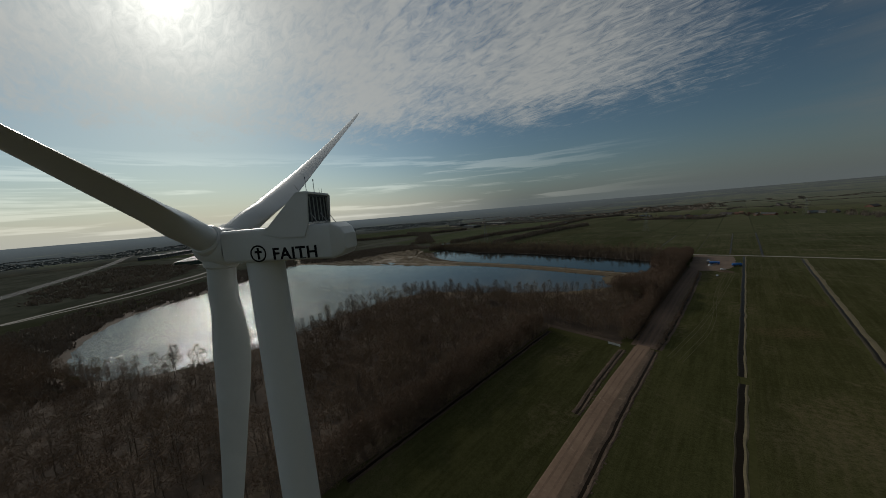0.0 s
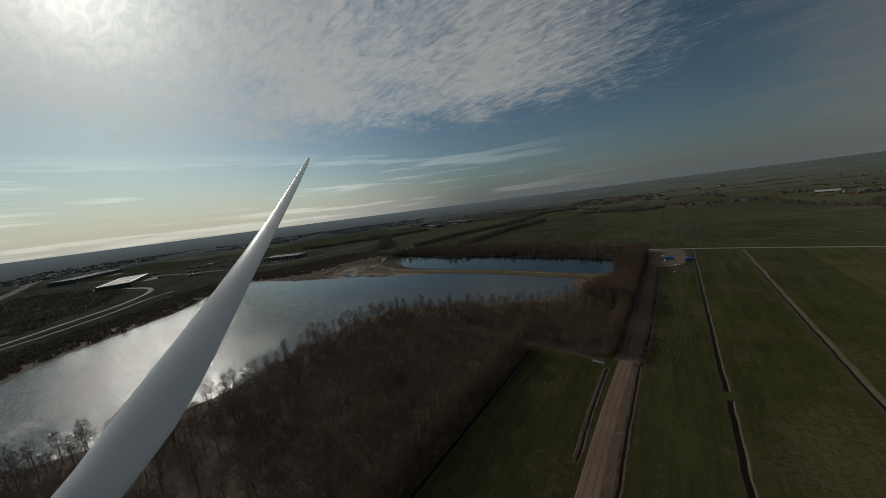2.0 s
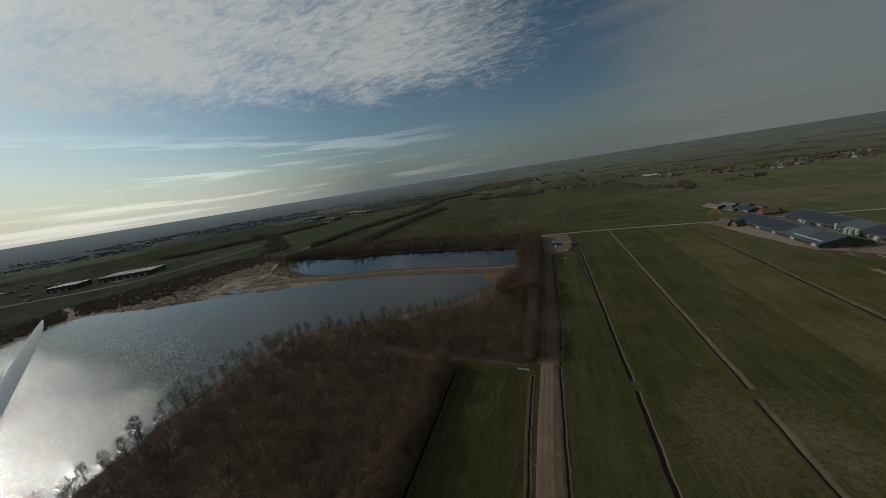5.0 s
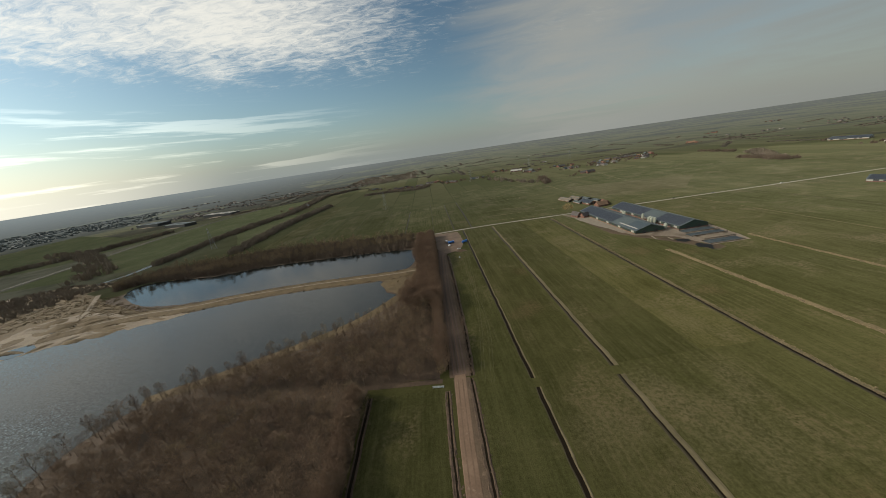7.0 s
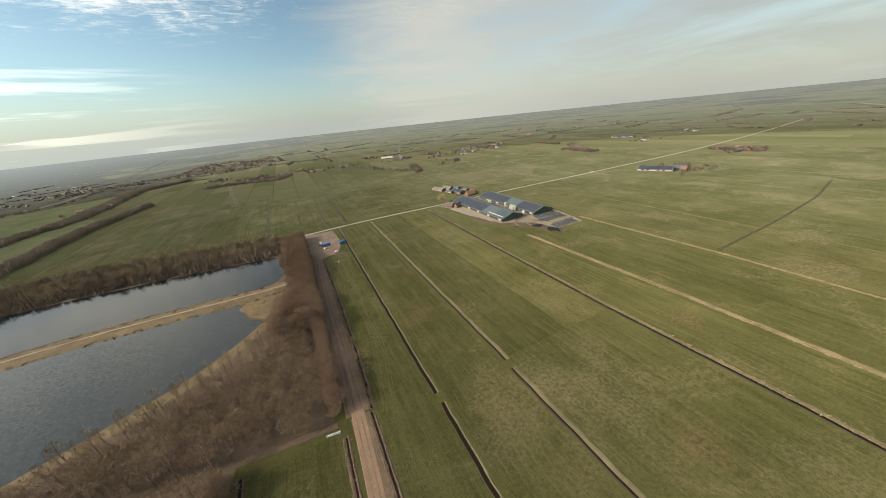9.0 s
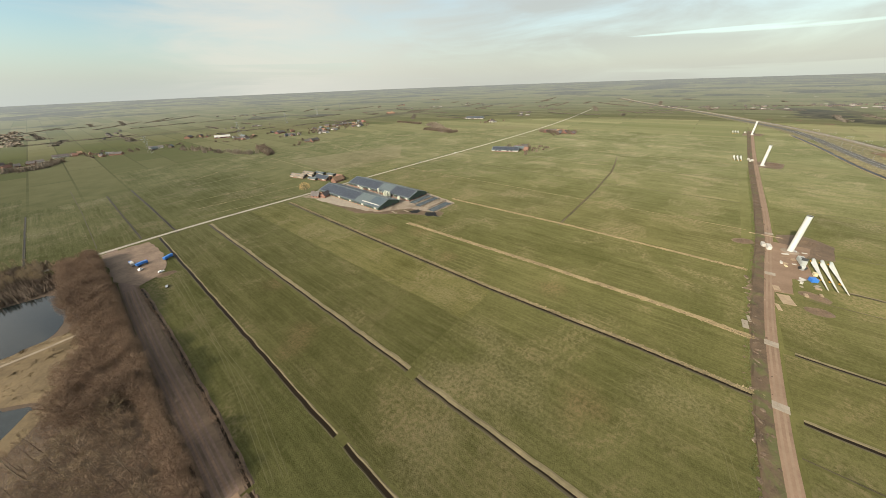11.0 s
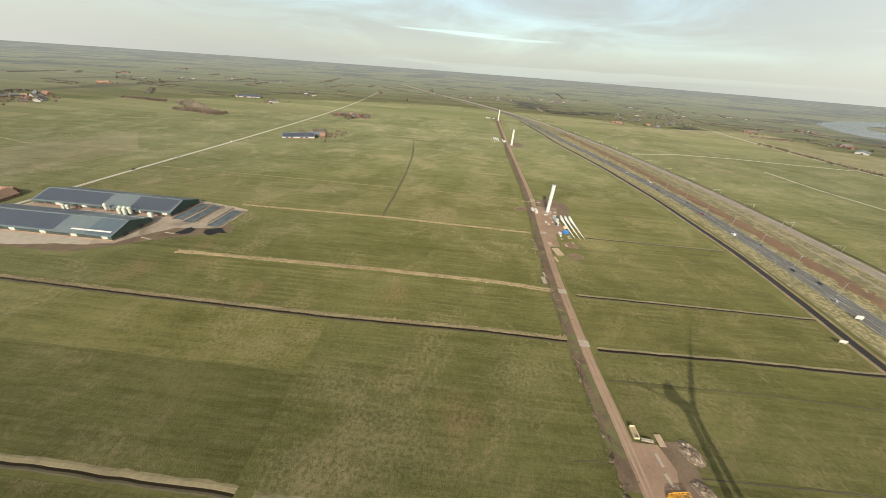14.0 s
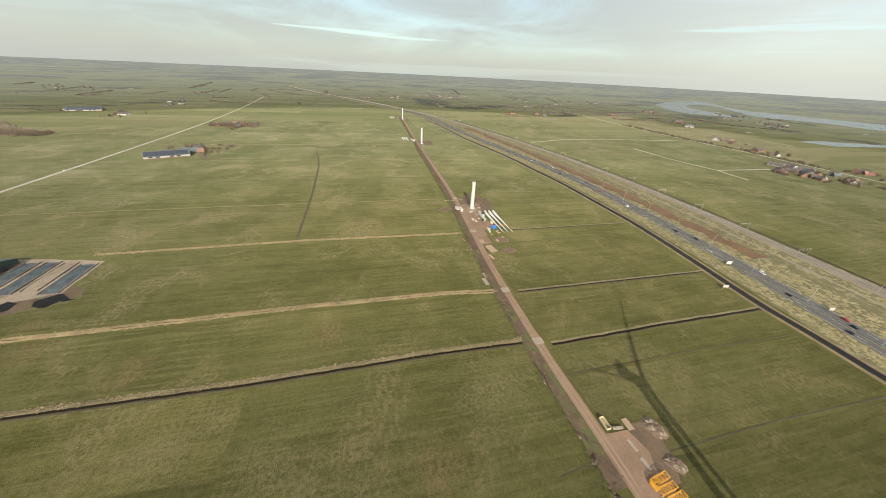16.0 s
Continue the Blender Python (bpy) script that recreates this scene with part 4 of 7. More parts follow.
# ---- roads ----
COUNTRY = rounded([(-60, 526), (-11, 530), (50, 535), (110, 536.5), (217, 533), (402, 532), (572, 527), (800, 525), (1024, 527), (1400, 550), (1928, 610)])
road("road_1", COUNTRY, 4.6, 0.2, LANE, "narrow pale country road between pastures")
SITE = rounded([(-20, 16), (40, 17), (98, 18), (128, 18.5), (162, 20), (255, 19), (340, 14), (438, 8), (700, 6), (900, 3), (1128, -3), (1250, -6)])
road("road_2", SITE, 5.0, 0.24, DIRT_ROAD, "straight brown rubble site road")
for off in (-1.15, 1.15):
    tagged(part("wheel_track", ribbon_bm(resample(SITE, 20), (off + 0.5, off - 0.5), (0, 0), 0.264), surface("worn_wheel_track", (0.155, 0.105, 0.070), (0.24, 0.168, 0.116), grain=0.7, patch=0.08)), "pale worn wheel track on the site road", "wheel track", kind="structure")
road("road_3", [(-7.5, 15), (-7.4, 115), (-7, 145), (-5.2, 190)], 6.2, 0.26, DIRT_ROAD, "brown rubble track along the wood")
for off in (-1.3, 1.3):
    tagged(part("wheel_rut", ribbon_bm(resample([(-7.5, 24), (-7.4, 115), (-7, 145), (-5.4, 186)], 12), (off + 0.35, off - 0.35), (0, 0), 0.275), RUT), "dark damp wheel rut in the rubble track", "wheel track", kind="structure")
tagged(part("road_verge", ribbon_bm(resample([(-5.0, 26), (-5.0, 115), (-4.6, 150), (-4.0, 187)], 8), (5.4, 2.0, -4.4), (0, 0.02, 0), 0.13), MUD), "muddy verge of the rubble road", "verge", kind="structure")
tagged(part("track_verge", ribbon_bm(resample([(-4.6, 188), (-3.2, 225), (-3.0, 270), (-2.4, 331), (-1.2, 400), (0.5, 440)], 8), (7.0, -4.8), (0, 0), 0.2), MUD), "muddy verge of the rubble track", "verge", kind="structure")
road("road_4", [(-5.2, 190), (-5.0, 240), (-5.2, 310), (-3, 400), (0, 470), (0, 528)], 8.0, 0.235, SHADED_TRACK, "rutted brick-rubble track beside the trees", step=10)
for off, wide, what in ((-2.6, 0.5, MUD), (-0.8, 0.45, RUT), (1.1, 0.5, MUD), (2.7, 0.4, RUT)):
    tagged(part("wheel_rut", ribbon_bm(resample([(-5.2, 192), (-5.0, 240), (-5.2, 310), (-3.2, 395), (-2.2, 416)], 8), (off + wide, off - wide), (0, 0), 0.25), what), "uneven wheel rut in the brick rubble", "wheel track", kind="structure")
# the third is a dark strip added for the black shade beside the belt
for k, (pts, w) in enumerate([([(1.2, 30), (0.6, 115), (1.2, 186)], 2.2), ([(-13.5, 108), (-14.2, 148), (-13.2, 178)], 2.0), ([(-11.2, 196), (-12.4, 300), (-10.6, 400), (-9.4, 438)], 3.0), ([(2.0, 188), (3.8, 225), (4.4, 268), (5.2, 331), (4.6, 412)], 2.6)]):
    ditch(f"roadside_ditch_{k + 1}", pts, w * 0.5, w * 0.6, DUG_SOIL, "freshly dug muddy roadside ditch", tall=0.2)
verge_line = [(x, y + 6.6) for x, y in SITE if x > 95]
bm = ribbon_bm(resample(verge_line, 4), (3.4, 2.4, 1.2, -1.4, -4.0), (-0.05, 0.5, 0.25, 0.15, 0.0), 0.14)
for v in bm.verts:
    p = v.co
    p.z += max(0, 1.6 * noise.noise((p.x * 0.30, p.y * 0.30, 4))) if p.z > 0.15 else 0
    p.y += 1.2 * noise.noise((p.x * 0.05, 2, p.y * 0.02)) if p.z > 0.2 else 0
tagged(part("soil_strip", bm, PATCHY_SOIL), "strip of churned soil along the site road", "soil", kind="structure")
sheet("site_pad", ragged([(92, 17), (92, 3.5), (104, 4), (110, 1.5), (120, 4.5), (121, 17)], 0.7, 3, 6), 0.225, DIRT_ROAD, "rubble hardstand beside the site road", "hardstand", skirt=0.2)
sheet("soil_patch", ragged([(96, 6), (97, -2), (104, -7), (112, -8), (118, -12), (124, -9), (123, 0), (116, 5)], 2.4, 1.2, 7), 0.16, MUD, "bare muddy soil round the hardstand", "soil", skirt=0.1)
sheet("tower_pad", ragged([(300, 14), (303, 3), (330, 1), (338, -12), (376, -11), (404, -18), (404, 6), (392, 13)], 1.5, 4, 8), 0.25, DIRT_ROAD, "rubble hardstand round a half-built tower", "hardstand", skirt=0.2)
sheet("tower_soil", ragged([(375, 4), (385, -30), (420, -34), (440, -14), (425, 4)], 3, 5, 9), 0.18, MUD, "dark churned soil round a half-built tower", "soil", skirt=0.1)
sheet("tower_soil_2", ragged([(755, 16), (756, -26), (800, -34), (815, -8), (790, 12)], 3, 5, 10), 0.2, MUD, "dark churned soil round a half-built tower", "soil", skirt=0.1)
sheet("tower_soil_3", ragged([(1150, 16), (1152, -20), (1195, -28), (1210, 0), (1190, 14)], 3, 5, 11), 0.2, MUD, "dark churned soil round a half-built tower", "soil", skirt=0.1)
sheet("turning_yard", ragged([(-9, 524), (-8, 470), (-8, 445), (4, 420), (21, 427), (30, 448), (32, 470), (32, 500), (29, 524)], 1.8, 3, 13), 0.25, surface("brown_gravel_yard", (0.085, 0.058, 0.040), (0.205, 0.148, 0.108), grain=0.5, patch=0.07, third=(0.10, 0.085, 0.04), third_scale=0.08), "brown gravel yard at the road junction", "yard", skirt=0.2)
sheet("turbine_pad", ragged([(-26, 24), (-26, -16), (22, -16), (22, 24)], 1.0, 4, 14), 0.2, DIRT_ROAD, "rubble hardstand round the wind turbine", "hardstand", skirt=0.15)
sheet("woodland_floor", ragged([(-62, 190), (-62, -20), (-30, -60), (-30, -400), (-300, -420), (-520, -200), (-420, -80), (-330, -64), (-270, -50), (-236, -20), (-218, 10), (-213, 60), (-222, 124), (-228, 175), (-208, 212), (-168, 225), (-124, 246), (-80, 270), (-45, 285), (-40, 300), (-24, 300), (-20, 520), (-14, 520), (-17, 190)], 2.0, 8, 15), 0.12, LITTER, "brown leaf litter under bare winter trees", "woodland floor", skirt=0.08)

# motorway and railway
HWY_A = rounded([(-1500, -420), (-700, -290), (60, -192), (166, -199), (240, -207), (340, -212), (450, -211), (550, -200), (680, -180), (920, -138), (1185, -108), (1330, -78), (1500, -2), (1800, 137), (2240, 402), (2613, 663)])
HWY_B = [(x, y - 10.5) for x, y in HWY_A]
sheet_pts = [(x, y + 24) for x, y in HWY_A] + [(x, y - 108 + (48 if x > 1000 else 0)) for x, y in reversed(HWY_A)]
sheet("motorway_verge", sheet_pts, 0.05, VERGE, "tussocky verge of dry grass along the motorway", "verge", skirt=0.03)
for name, line in (("motorway_1", HWY_A), ("motorway_2", HWY_B)):
    road(name, line, 8.4, 0.3, ASPHALT, "grey two-lane motorway carriageway")
    for off, dash in ((3.7, False), (-3.7, False), (0.0, True)):
        pts = resample(line, 12)
        bm = bmesh.new()
        for i in range(0, len(pts) - 1, 2 if dash else 1):
            (ax, ay), (bx, by) = pts[i], pts[i + 1]
            if not -400 < ax < 1300:
                continue
            d = math.hypot(bx - ax, by - ay)
            nx, ny = -(by - ay) / d, (bx - ax) / d
            k = 0.45 if dash else 1.0
            cx, cy = ax + (bx - ax) * k, ay + (by - ay) * k
            bm.faces.new([bm.verts.new((px + nx * o, py + ny * o, 0.312 + rise(px, py))) for px, py, o in ((ax, ay, off - 0.09), (cx, cy, off - 0.09), (cx, cy, off + 0.09), (ax, ay, off + 0.09))])
        tagged(part("lane_marking", bm, MARK), "white painted motorway lane lines", "road marking", kind="structure")
SCRUB = rounded([(236, -246), (340, -247), (460, -242), (580, -231), (720, -219), (900, -194), (1000, -178)])
bm = ribbon_bm(resample(SCRUB, 6), (9, 4.5, -4.5, -9), (0, 0.7, 0.6, 0), 0.16)
for v in bm.verts:
    p = v.co.copy()
    v.co.y += 8.0 * noise.noise((p.x * 0.06, p.y * 0.05, 3))
    v.co.z += 0.5 * abs(noise.noise((p.x * 0.4, p.y * 0.4, 3)))
tagged(part("scrub_strip", bm, RUST_HEATH), "strip of rust-brown scrub between motorway and railway", "scrub", kind="structure")
RAIL = rounded([(-1500, -500), (-500, -365), (100, -288), (175, -291), (250, -296), (320, -299), (400, -299), (510, -294), (672, -277), (860, -242), (1052, -196), (1190, -160), (1330, -112), (1500, -36), (1800, 100), (2240, 365), (2613, 626)])
tagged(part("rail_bed", ribbon_bm(resample(RAIL, 20), (9.5, 6.5, -6.5, -9.5), (-0.1, 0.9, 0.9, -0.1), 0.1), BALLAST), "low ballast bed of a double railway", "railway", kind="structure")
for off in (3.2, 1.7, -1.7, -3.2):
    tagged(part("rail", ribbon_bm(resample(RAIL, 20), (off + 0.06, off + 0.06, off - 0.06, off - 0.06), (0.0, 0.16, 0.16, 0.0), 1.0), STEEL), "steel rail on the ballast", "rail", "rails", kind="structure")
road("road_5", [(x, y + 24) for x, y in RAIL if x < 1300], 3.2, 0.14, BALLAST, "pale service track along the railway")
ditch("rail_ditch", [(x, y - 14) for x, y in RAIL if 100 < x < 1200], 1.6, 0.8, BANK, "dark drain along the railway")
# western motorway with its slip road
road("motorway_3", rounded([(-600, -240), (-900, -170), (-1403, -66), (-1986, -9), (-2600, 60)]), 26, 0.3, ASPHALT, "distant grey motorway")
road("slip_road", rounded([(-560, -130), (-631, -38), (-675, 6), (-730, 67), (-790, 108), (-843, 132), (-900, 140), (-960, 128), (-1010, 110)]), 8, 0.4, LANE, "pale curving slip road")
road("road_6", rounded([(-560, -120), (-610, -15), (-626, 4), (-655, 40), (-700, 82), (-735, 106), (-760, 150)]), 4.5, 0.35, LANE, "narrow road beside the slip road")
MOTOR_W = rounded([(-1403, 90), (-1200, 190), (-1053, 247), (-930, 310), (-835, 370), (-793, 440), (-785, 600), (-790, 890), (-783, 1070), (-700, 1357), (-677, 1672), (-769, 2387), (-790, 3100)])
road("motorway_4", MOTOR_W, 12, 0.32, ASPHALT, "grey motorway beyond the lakes", step=30)
tagged(part("median_strip", ribbon_bm(resample(MOTOR_W, 30), (1.6, -1.6), (0, 0), 0.34), VERGE), "grassy strip between the carriageways", "verge", kind="structure")
road("road_7", [(793, -287), (830, -400), (837, -541), (816, -801)], 4, 0.12, LANE, "pale farm lane across the pastures")
road("road_8", [(720, -525), (608, -528), (523, -546), (459, -540)], 3, 0.12, LANE, "thin pale field track")
road("road_9", [(523, -546), (522, -694)], 3, 0.12, LANE, "thin pale field track to a village")
road("road_10", rounded([(1500, -870), (1121, -826), (862, -814), (704, -830), (571, -822), (420, -820), (250, -835)]), 4.5, 0.14, LANE, "pale road along a low dyke")
sheet("far_water", ragged([(816, -1236), (827, -1358), (755, -1536), (722, -1465), (738, -1274)], 6, 20, 91), 0.16, RIVER, "pale inlet beside the river", "water")
sheet("river", ragged(rounded([(2018, -1838), (2149, -2111), (2119, -2387), (1727, -2162), (1488, -2270), (1160, -2387), (900, -2500), (820, -2250), (1005, -2090), (1259, -2105), (1440, -1960), (1640, -2060), (1880, -2200), (1990, -2130), (1890, -1930), (1700, -1900), (1458, -1840), (1359, -1877), (1470, -1740), (1631, -1628), (1936, -1761)], True, 1), 12, 40, 92), 1.0, RIVER, "wide pale river bend in the distance", "river")
polder_canal = part("waterway", ribbon_bm(resample([(-560, 520), (-540, 560), (-537, 593), (-538, 704), (-534, 812)], 12), (5.5, -5.5), (0, 0), 0.2), CANAL)
tagged(polder_canal, "narrow waterway beyond the lakes", "canal", kind="structure")

# faint wheel lines across the pastures
for line in ([(8, 182), (19, 255), (25, 330), (31, 420)], [(13, 180), (24, 245), (20, 320), (25, 415)], [(112, 34), (150, 42), (168, 80), (160, 150)]):
    for off in (0.95, -0.95):
        tagged(part("wheel_line", ribbon_bm(resample(rounded(line), 6), (off + 0.12, off - 0.12), (0, 0), 0.082), DRY_LINE), "faint dry wheel line across a pasture", "wheel track", "wheel lines", kind="structure")

# ---- the wind turbine ----
BLADE = ((1.2, 2.5, 1.0), (3.25, 2.5, 0.98), (5.04, 2.75, 0.8), (7.27, 3.4, 0.56), (9.5, 3.95, 0.42), (11.74, 4.0, 0.36), (14.41, 3.75, 0.31), (18.88, 3.2, 0.27), (25.13, 2.6, 0.24), (32.27, 2.05, 0.21), (39.41, 1.55, 0.19), (44.77, 1.15, 0.18), (48.34, 0.85, 0.17), (49.8, 0.5, 0.17), (50.5, 0.12, 0.2))


def blade_bm(bend=-2.8, twist=15.0):
    """A blade along +z: trailing edge to +x, thickness along y."""
    rings = []
    for r, chord, thick in BLADE:
        k = (r - 1.2) / 50.0
        blend = min(max((1.0 - thick) / 0.45, 0), 1)
        turn = radians(twist * (1 - min(1, k * 1.5)) - twist)
        ring = []
        for i in range(28):
            a = 2 * math.pi * i / 28
            u = 0.5 - 0.5 * math.cos(a)
            wing = 2.6 * thick * chord * (0.2969 * math.sqrt(u) - 0.126 * u - 0.3516 * u * u + 0.2843 * u**3 - 0.1015 * u**4) * 1.9
            y = math.copysign(wing, math.sin(a)) if abs(math.sin(a)) > 1e-6 else 0.0
            y = blend * y + (1 - blend) * 0.5 * chord * math.sin(a)
            x = (u - (0.5 * (1 - blend) + 0.32 * blend)) * chord
            ring.append((x * math.cos(turn) - y * math.sin(turn) + bend * k * k, x * math.sin(turn) + y * math.cos(turn), r))
        rings.append(ring)
    return loft(bmesh.new(), rings)


def text_mesh(words, size, thick, deep):
    curve = bpy.data.curves.new("lettering", "FONT")
    curve.body, curve.size, curve.offset, curve.extrude = words, size, thick, deep
    curve.space_character = 1.08
    holder = bpy.data.objects.new("lettering_source", curve)
    mesh = bpy.data.meshes.new_from_object(holder)
    bpy.data.objects.remove(holder)
    return mesh


def ring_section(s, w, z0, z1, r, steps=4):
    """A rounded rectangle across the nacelle at s along its axis."""
    pts = []
    for cy, cz, a0 in ((w / 2 - r, z1 - r, 0), (-w / 2 + r, z1 - r, 90), (-w / 2 + r, z0 + r, 180), (w / 2 - r, z0 + r, 270)):
        for k in range(steps + 1):
            a = radians(a0 + 90 * k / steps)
            pts.append((s, cy + r * math.cos(a), cz + r * math.sin(a)))
    return pts


def build_turbine():
    # x runs back along the nacelle, y across it, away from the lettered side; the tower stands at the origin
    turbine = thing("wind_turbine", "tall white three-bladed wind turbine with black lettering, standing still", "wind turbine", pose(-1.37, -0.37, 1.08, 0, 0, 37.5))
    HUB_Z = 84.45
    bm = tube(bmesh.new(), [(0, 0, -1.1 + 84.0 * k / 12) for k in range(13)], [2.1 - 0.42 * k / 12 for k in range(13)], 48)
    tower = part("tower", bm, TOWER, turbine, "tapered pale grey steel tower", smooth=30)
    for z in (14, 32, 54):
        k = z / 82.9
        part("flange_joint", tube(bmesh.new(), [(0, 0, z - 0.06), (0, 0, z + 0.06)], [2.115 - 0.42 * k] * 2, 48), TOWER, tower, smooth=30)
    part("tower_door", boxed(-2.16, -0.45, 1.2, -2.02, 0.45, 3.4, 0.05), DARK, tower)
    part("foundation", tube(bmesh.new(), [(0, 0, -1.3), (0, 0, -0.3)], [4.0, 3.4], 32), CONCRETE, turbine)
    nacelle = part("nacelle", loft(bmesh.new(), [ring_section(-2.95, 3.5, 83.2, 85.8, 0.5), ring_section(-2.75, 3.95, 82.9, 85.98, 0.45), ring_section(-1.0, 4.1, 82.85, 86.0, 0.38), ring_section(4.0, 4.1, 82.85, 86.0, 0.34), ring_section(6.55, 4.1, 82.8, 86.0, 0.3), ring_section(8.0, 3.9, 82.72, 86.0, 0.28), ring_section(8.75, 3.1, 83.0, 85.55, 0.3), ring_section(9.1, 2.7, 83.5, 84.9, 0.3)]), WHITE, turbine, "white glass-fibre housing with bevelled rear", smooth=24)
    # collar between housing and hub
    part("main_bearing_collar", tube(bmesh.new(), [(-3.5, 0, HUB_Z), (-2.8, 0, HUB_Z)], [1.55, 1.6], 32), DARK, turbine, smooth=40)
    # cooler on the roof: two side fins, a top plate and the radiator between them
    for side in (-1, 1):
        y = side * 2.08
        outline = [(1.6, 85.55), (2.3, 86.05), (5.35, 88.85), (5.7, 88.9), (6.45, 88.75), (6.2, 86.1), (5.75, 84.95), (3.4, 85.0)]
        bm = bmesh.new()
        loft(bm, [[(x, y - 0.10, z) for x, z in outline], [(x, y + 0.10, z) for x, z in outline]])
        part("cooler_fin", bm, WHITE, nacelle, "white side fin of the roof cooler", smooth=30)
    part("cooler_top", boxed(5.35, -2.2, 88.72, 6.35, 2.2, 88.95, 0.05), WHITE, nacelle)
    cooler = part("radiator", boxed(5.85, -1.98, 86.25, 6.05, 1.98, 88.72), RADIATOR, nacelle, "dark finned radiator panel")
    for y in (-1.98, -1.32, -0.66, 0.0, 0.66, 1.32, 1.98):
        part("upright_bar", boxed(6.12, y - 0.03, 86.1, 6.2, y + 0.03, 88.75), GREY_KIT, cooler)
    for z in (86.25, 88.6):
        part("cross_rail", boxed(6.08, -2.0, z - 0.06, 6.26, 2.0, z + 0.06), DARK, cooler)
    for y in (-1.6, 0.2, 1.75):
        part("brace_strut", tube(bmesh.new(), [(6.25, y, 87.0), (6.95, y, 86.0)], [0.04, 0.04], 5), STEEL, cooler)
    # wind masts and lightning rods on the cooler's top
    for y, h in ((-1.0, 1.25), (0.4, 1.15)):
        mast = part("wind_mast", tube(bmesh.new(), [(5.8, y, 88.9), (5.8, y, 88.95 + h)], [0.035, 0.025], 6), STEEL, nacelle)
        part("sensor_head", tube(bmesh.new(), [(5.8, y, 88.93 + h), (5.8, y, 89.1 + h)], [0.06, 0.04], 8), DARK, mast)
    for y, lean in ((-2.0, -0.6), (1.6, 0.3), (2.0, 0.5)):
        part("lightning_rod", tube(bmesh.new(), [(5.7, y, 88.9), (5.7 - 0.15, y + lean * 0.7, 89.55)], [0.022, 0.015], 4), STEEL, nacelle)
    # roof details: hatch opening, lugs, seams, handrails
    oval = [(math.cos(2 * math.pi * k / 28), math.sin(2 * math.pi * k / 28)) for k in range(28)]
    # a black plate instead of a hole: the dark inside is painted
    bm = boxed(-1.85, -0.95, 85.97, -1.35, 0.0, 86.02, 0.02)
    part("hatch_opening", bm, BLACK, nacelle, "dark open roof hatch")
    bm = loft(bmesh.new(), [[(-1.75 + q * 0.48 * c, 1.25 + q * 0.42 * s, z) for c, s in oval] for z, q in ((85.97, 1.0), (86.05, 1.0), (86.09, 0.85))])
    lid = part("hatch_lid", bm, WHITE, nacelle)
    part("hinge", boxed(-1.95, 0.78, 85.98, -1.55, 0.90, 86.08), DARK, lid)
    for s, y in ((-2.5, -1.35), (-2.5, 1.35), (0.8, 1.5), (-0.6, 0.6), (0.9, 0.9)):
        part("lifting_lug", boxed(s - 0.07, y - 0.05, 85.98, s + 0.07, y + 0.05, 86.06, 0.02), DARK, nacelle)
    for s in (-2.25, -0.9, 0.35, 1.6):
        part("cross_seam", boxed(s - 0.016, -1.7, 85.99, s + 0.016, 1.7, 86.012), GREY_KIT, nacelle)
    part("roof_plate", boxed(-2.1, 1.62, 85.97, -1.5, 1.86, 86.16, 0.03), GREY_KIT, nacelle)
    part("rear_seam", boxed(6.55, -1.7, 85.985, 6.62, 1.7, 86.02), DARK, nacelle)
    part("rear_vent", boxed(7.75, -1.2, 85.2, 8.35, 1.2, 85.75, 0.08), DARK, nacelle)
    for s in (4.05, 4.95):
        part("side_vent", boxed(s, -2.09, 82.98, s + 0.55, -2.03, 83.06), DARK, nacelle)
    part("under_vent", boxed(6.9, -1.7, 82.66, 7.6, -1.2, 82.85, 0.03), DARK, nacelle)
    # lettering on the near side: the word and the ring with a cross
    word = link_mesh("lettering", text_mesh("FAITH", 1.52, 0.034, 0.012), BLACK, nacelle, "black painted word on the housing", Matrix.Translation((2.28, -2.062, 83.03)) @ pose(0, 0, 0, 90, 0, 0) @ Matrix.Diagonal((1.02, 1.0, 1.0, 1.0)))
    bm = bmesh.new()
    outer, inner = [], []
    for k in range(40):
        a = 2 * math.pi * k / 40
        outer.append((0.90 + 0.80 * math.cos(a), -2.066, 83.67 + 0.80 * math.sin(a)))
        inner.append((0.90 + 0.65 * math.cos(a), -2.066, 83.67 + 0.65 * math.sin(a)))
    a_ring, b_ring = [bm.verts.new(p) for p in outer], [bm.verts.new(p) for p in inner]
    for k in range(40):
        j = (k + 1) % 40
        bm.faces.new((a_ring[k], a_ring[j], b_ring[j], b_ring[k]))
    bmesh.ops.solidify(bm, geom=bm.faces[:], thickness=0.012)
    part("emblem_ring", bm, BLACK, nacelle, "black ring painted round a cross")
    bm = boxed(0.80, -2.075, 83.13, 1.02, -2.055, 84.2, 0.008)
    box(bm, 0.56, -2.073, 83.72, 1.27, -2.056, 83.94, 0.006)
    part("emblem_cross", bm, BLACK, nacelle)
    # hub and spinner, tilted upward by seven degrees
    tilt = pose(-4.75, 0, HUB_Z, 0, 7.0, 0)
    bm = bmesh.new()
    loft(bm, [[(s, r * math.cos(2 * math.pi * k / 36), r * math.sin(2 * math.pi * k / 36)) for k in range(36)] for s, r in ((1.65, 1.7), (1.45, 1.88), (0.6, 1.98), (-0.5, 1.95), (-1.4, 1.68), (-2.0, 1.2), (-2.35, 0.65), (-2.5, 0.15))])
    hub = part("hub", bm, WHITE, turbine, "white rounded hub and spinner", tilt, smooth=40)
    mesh = None
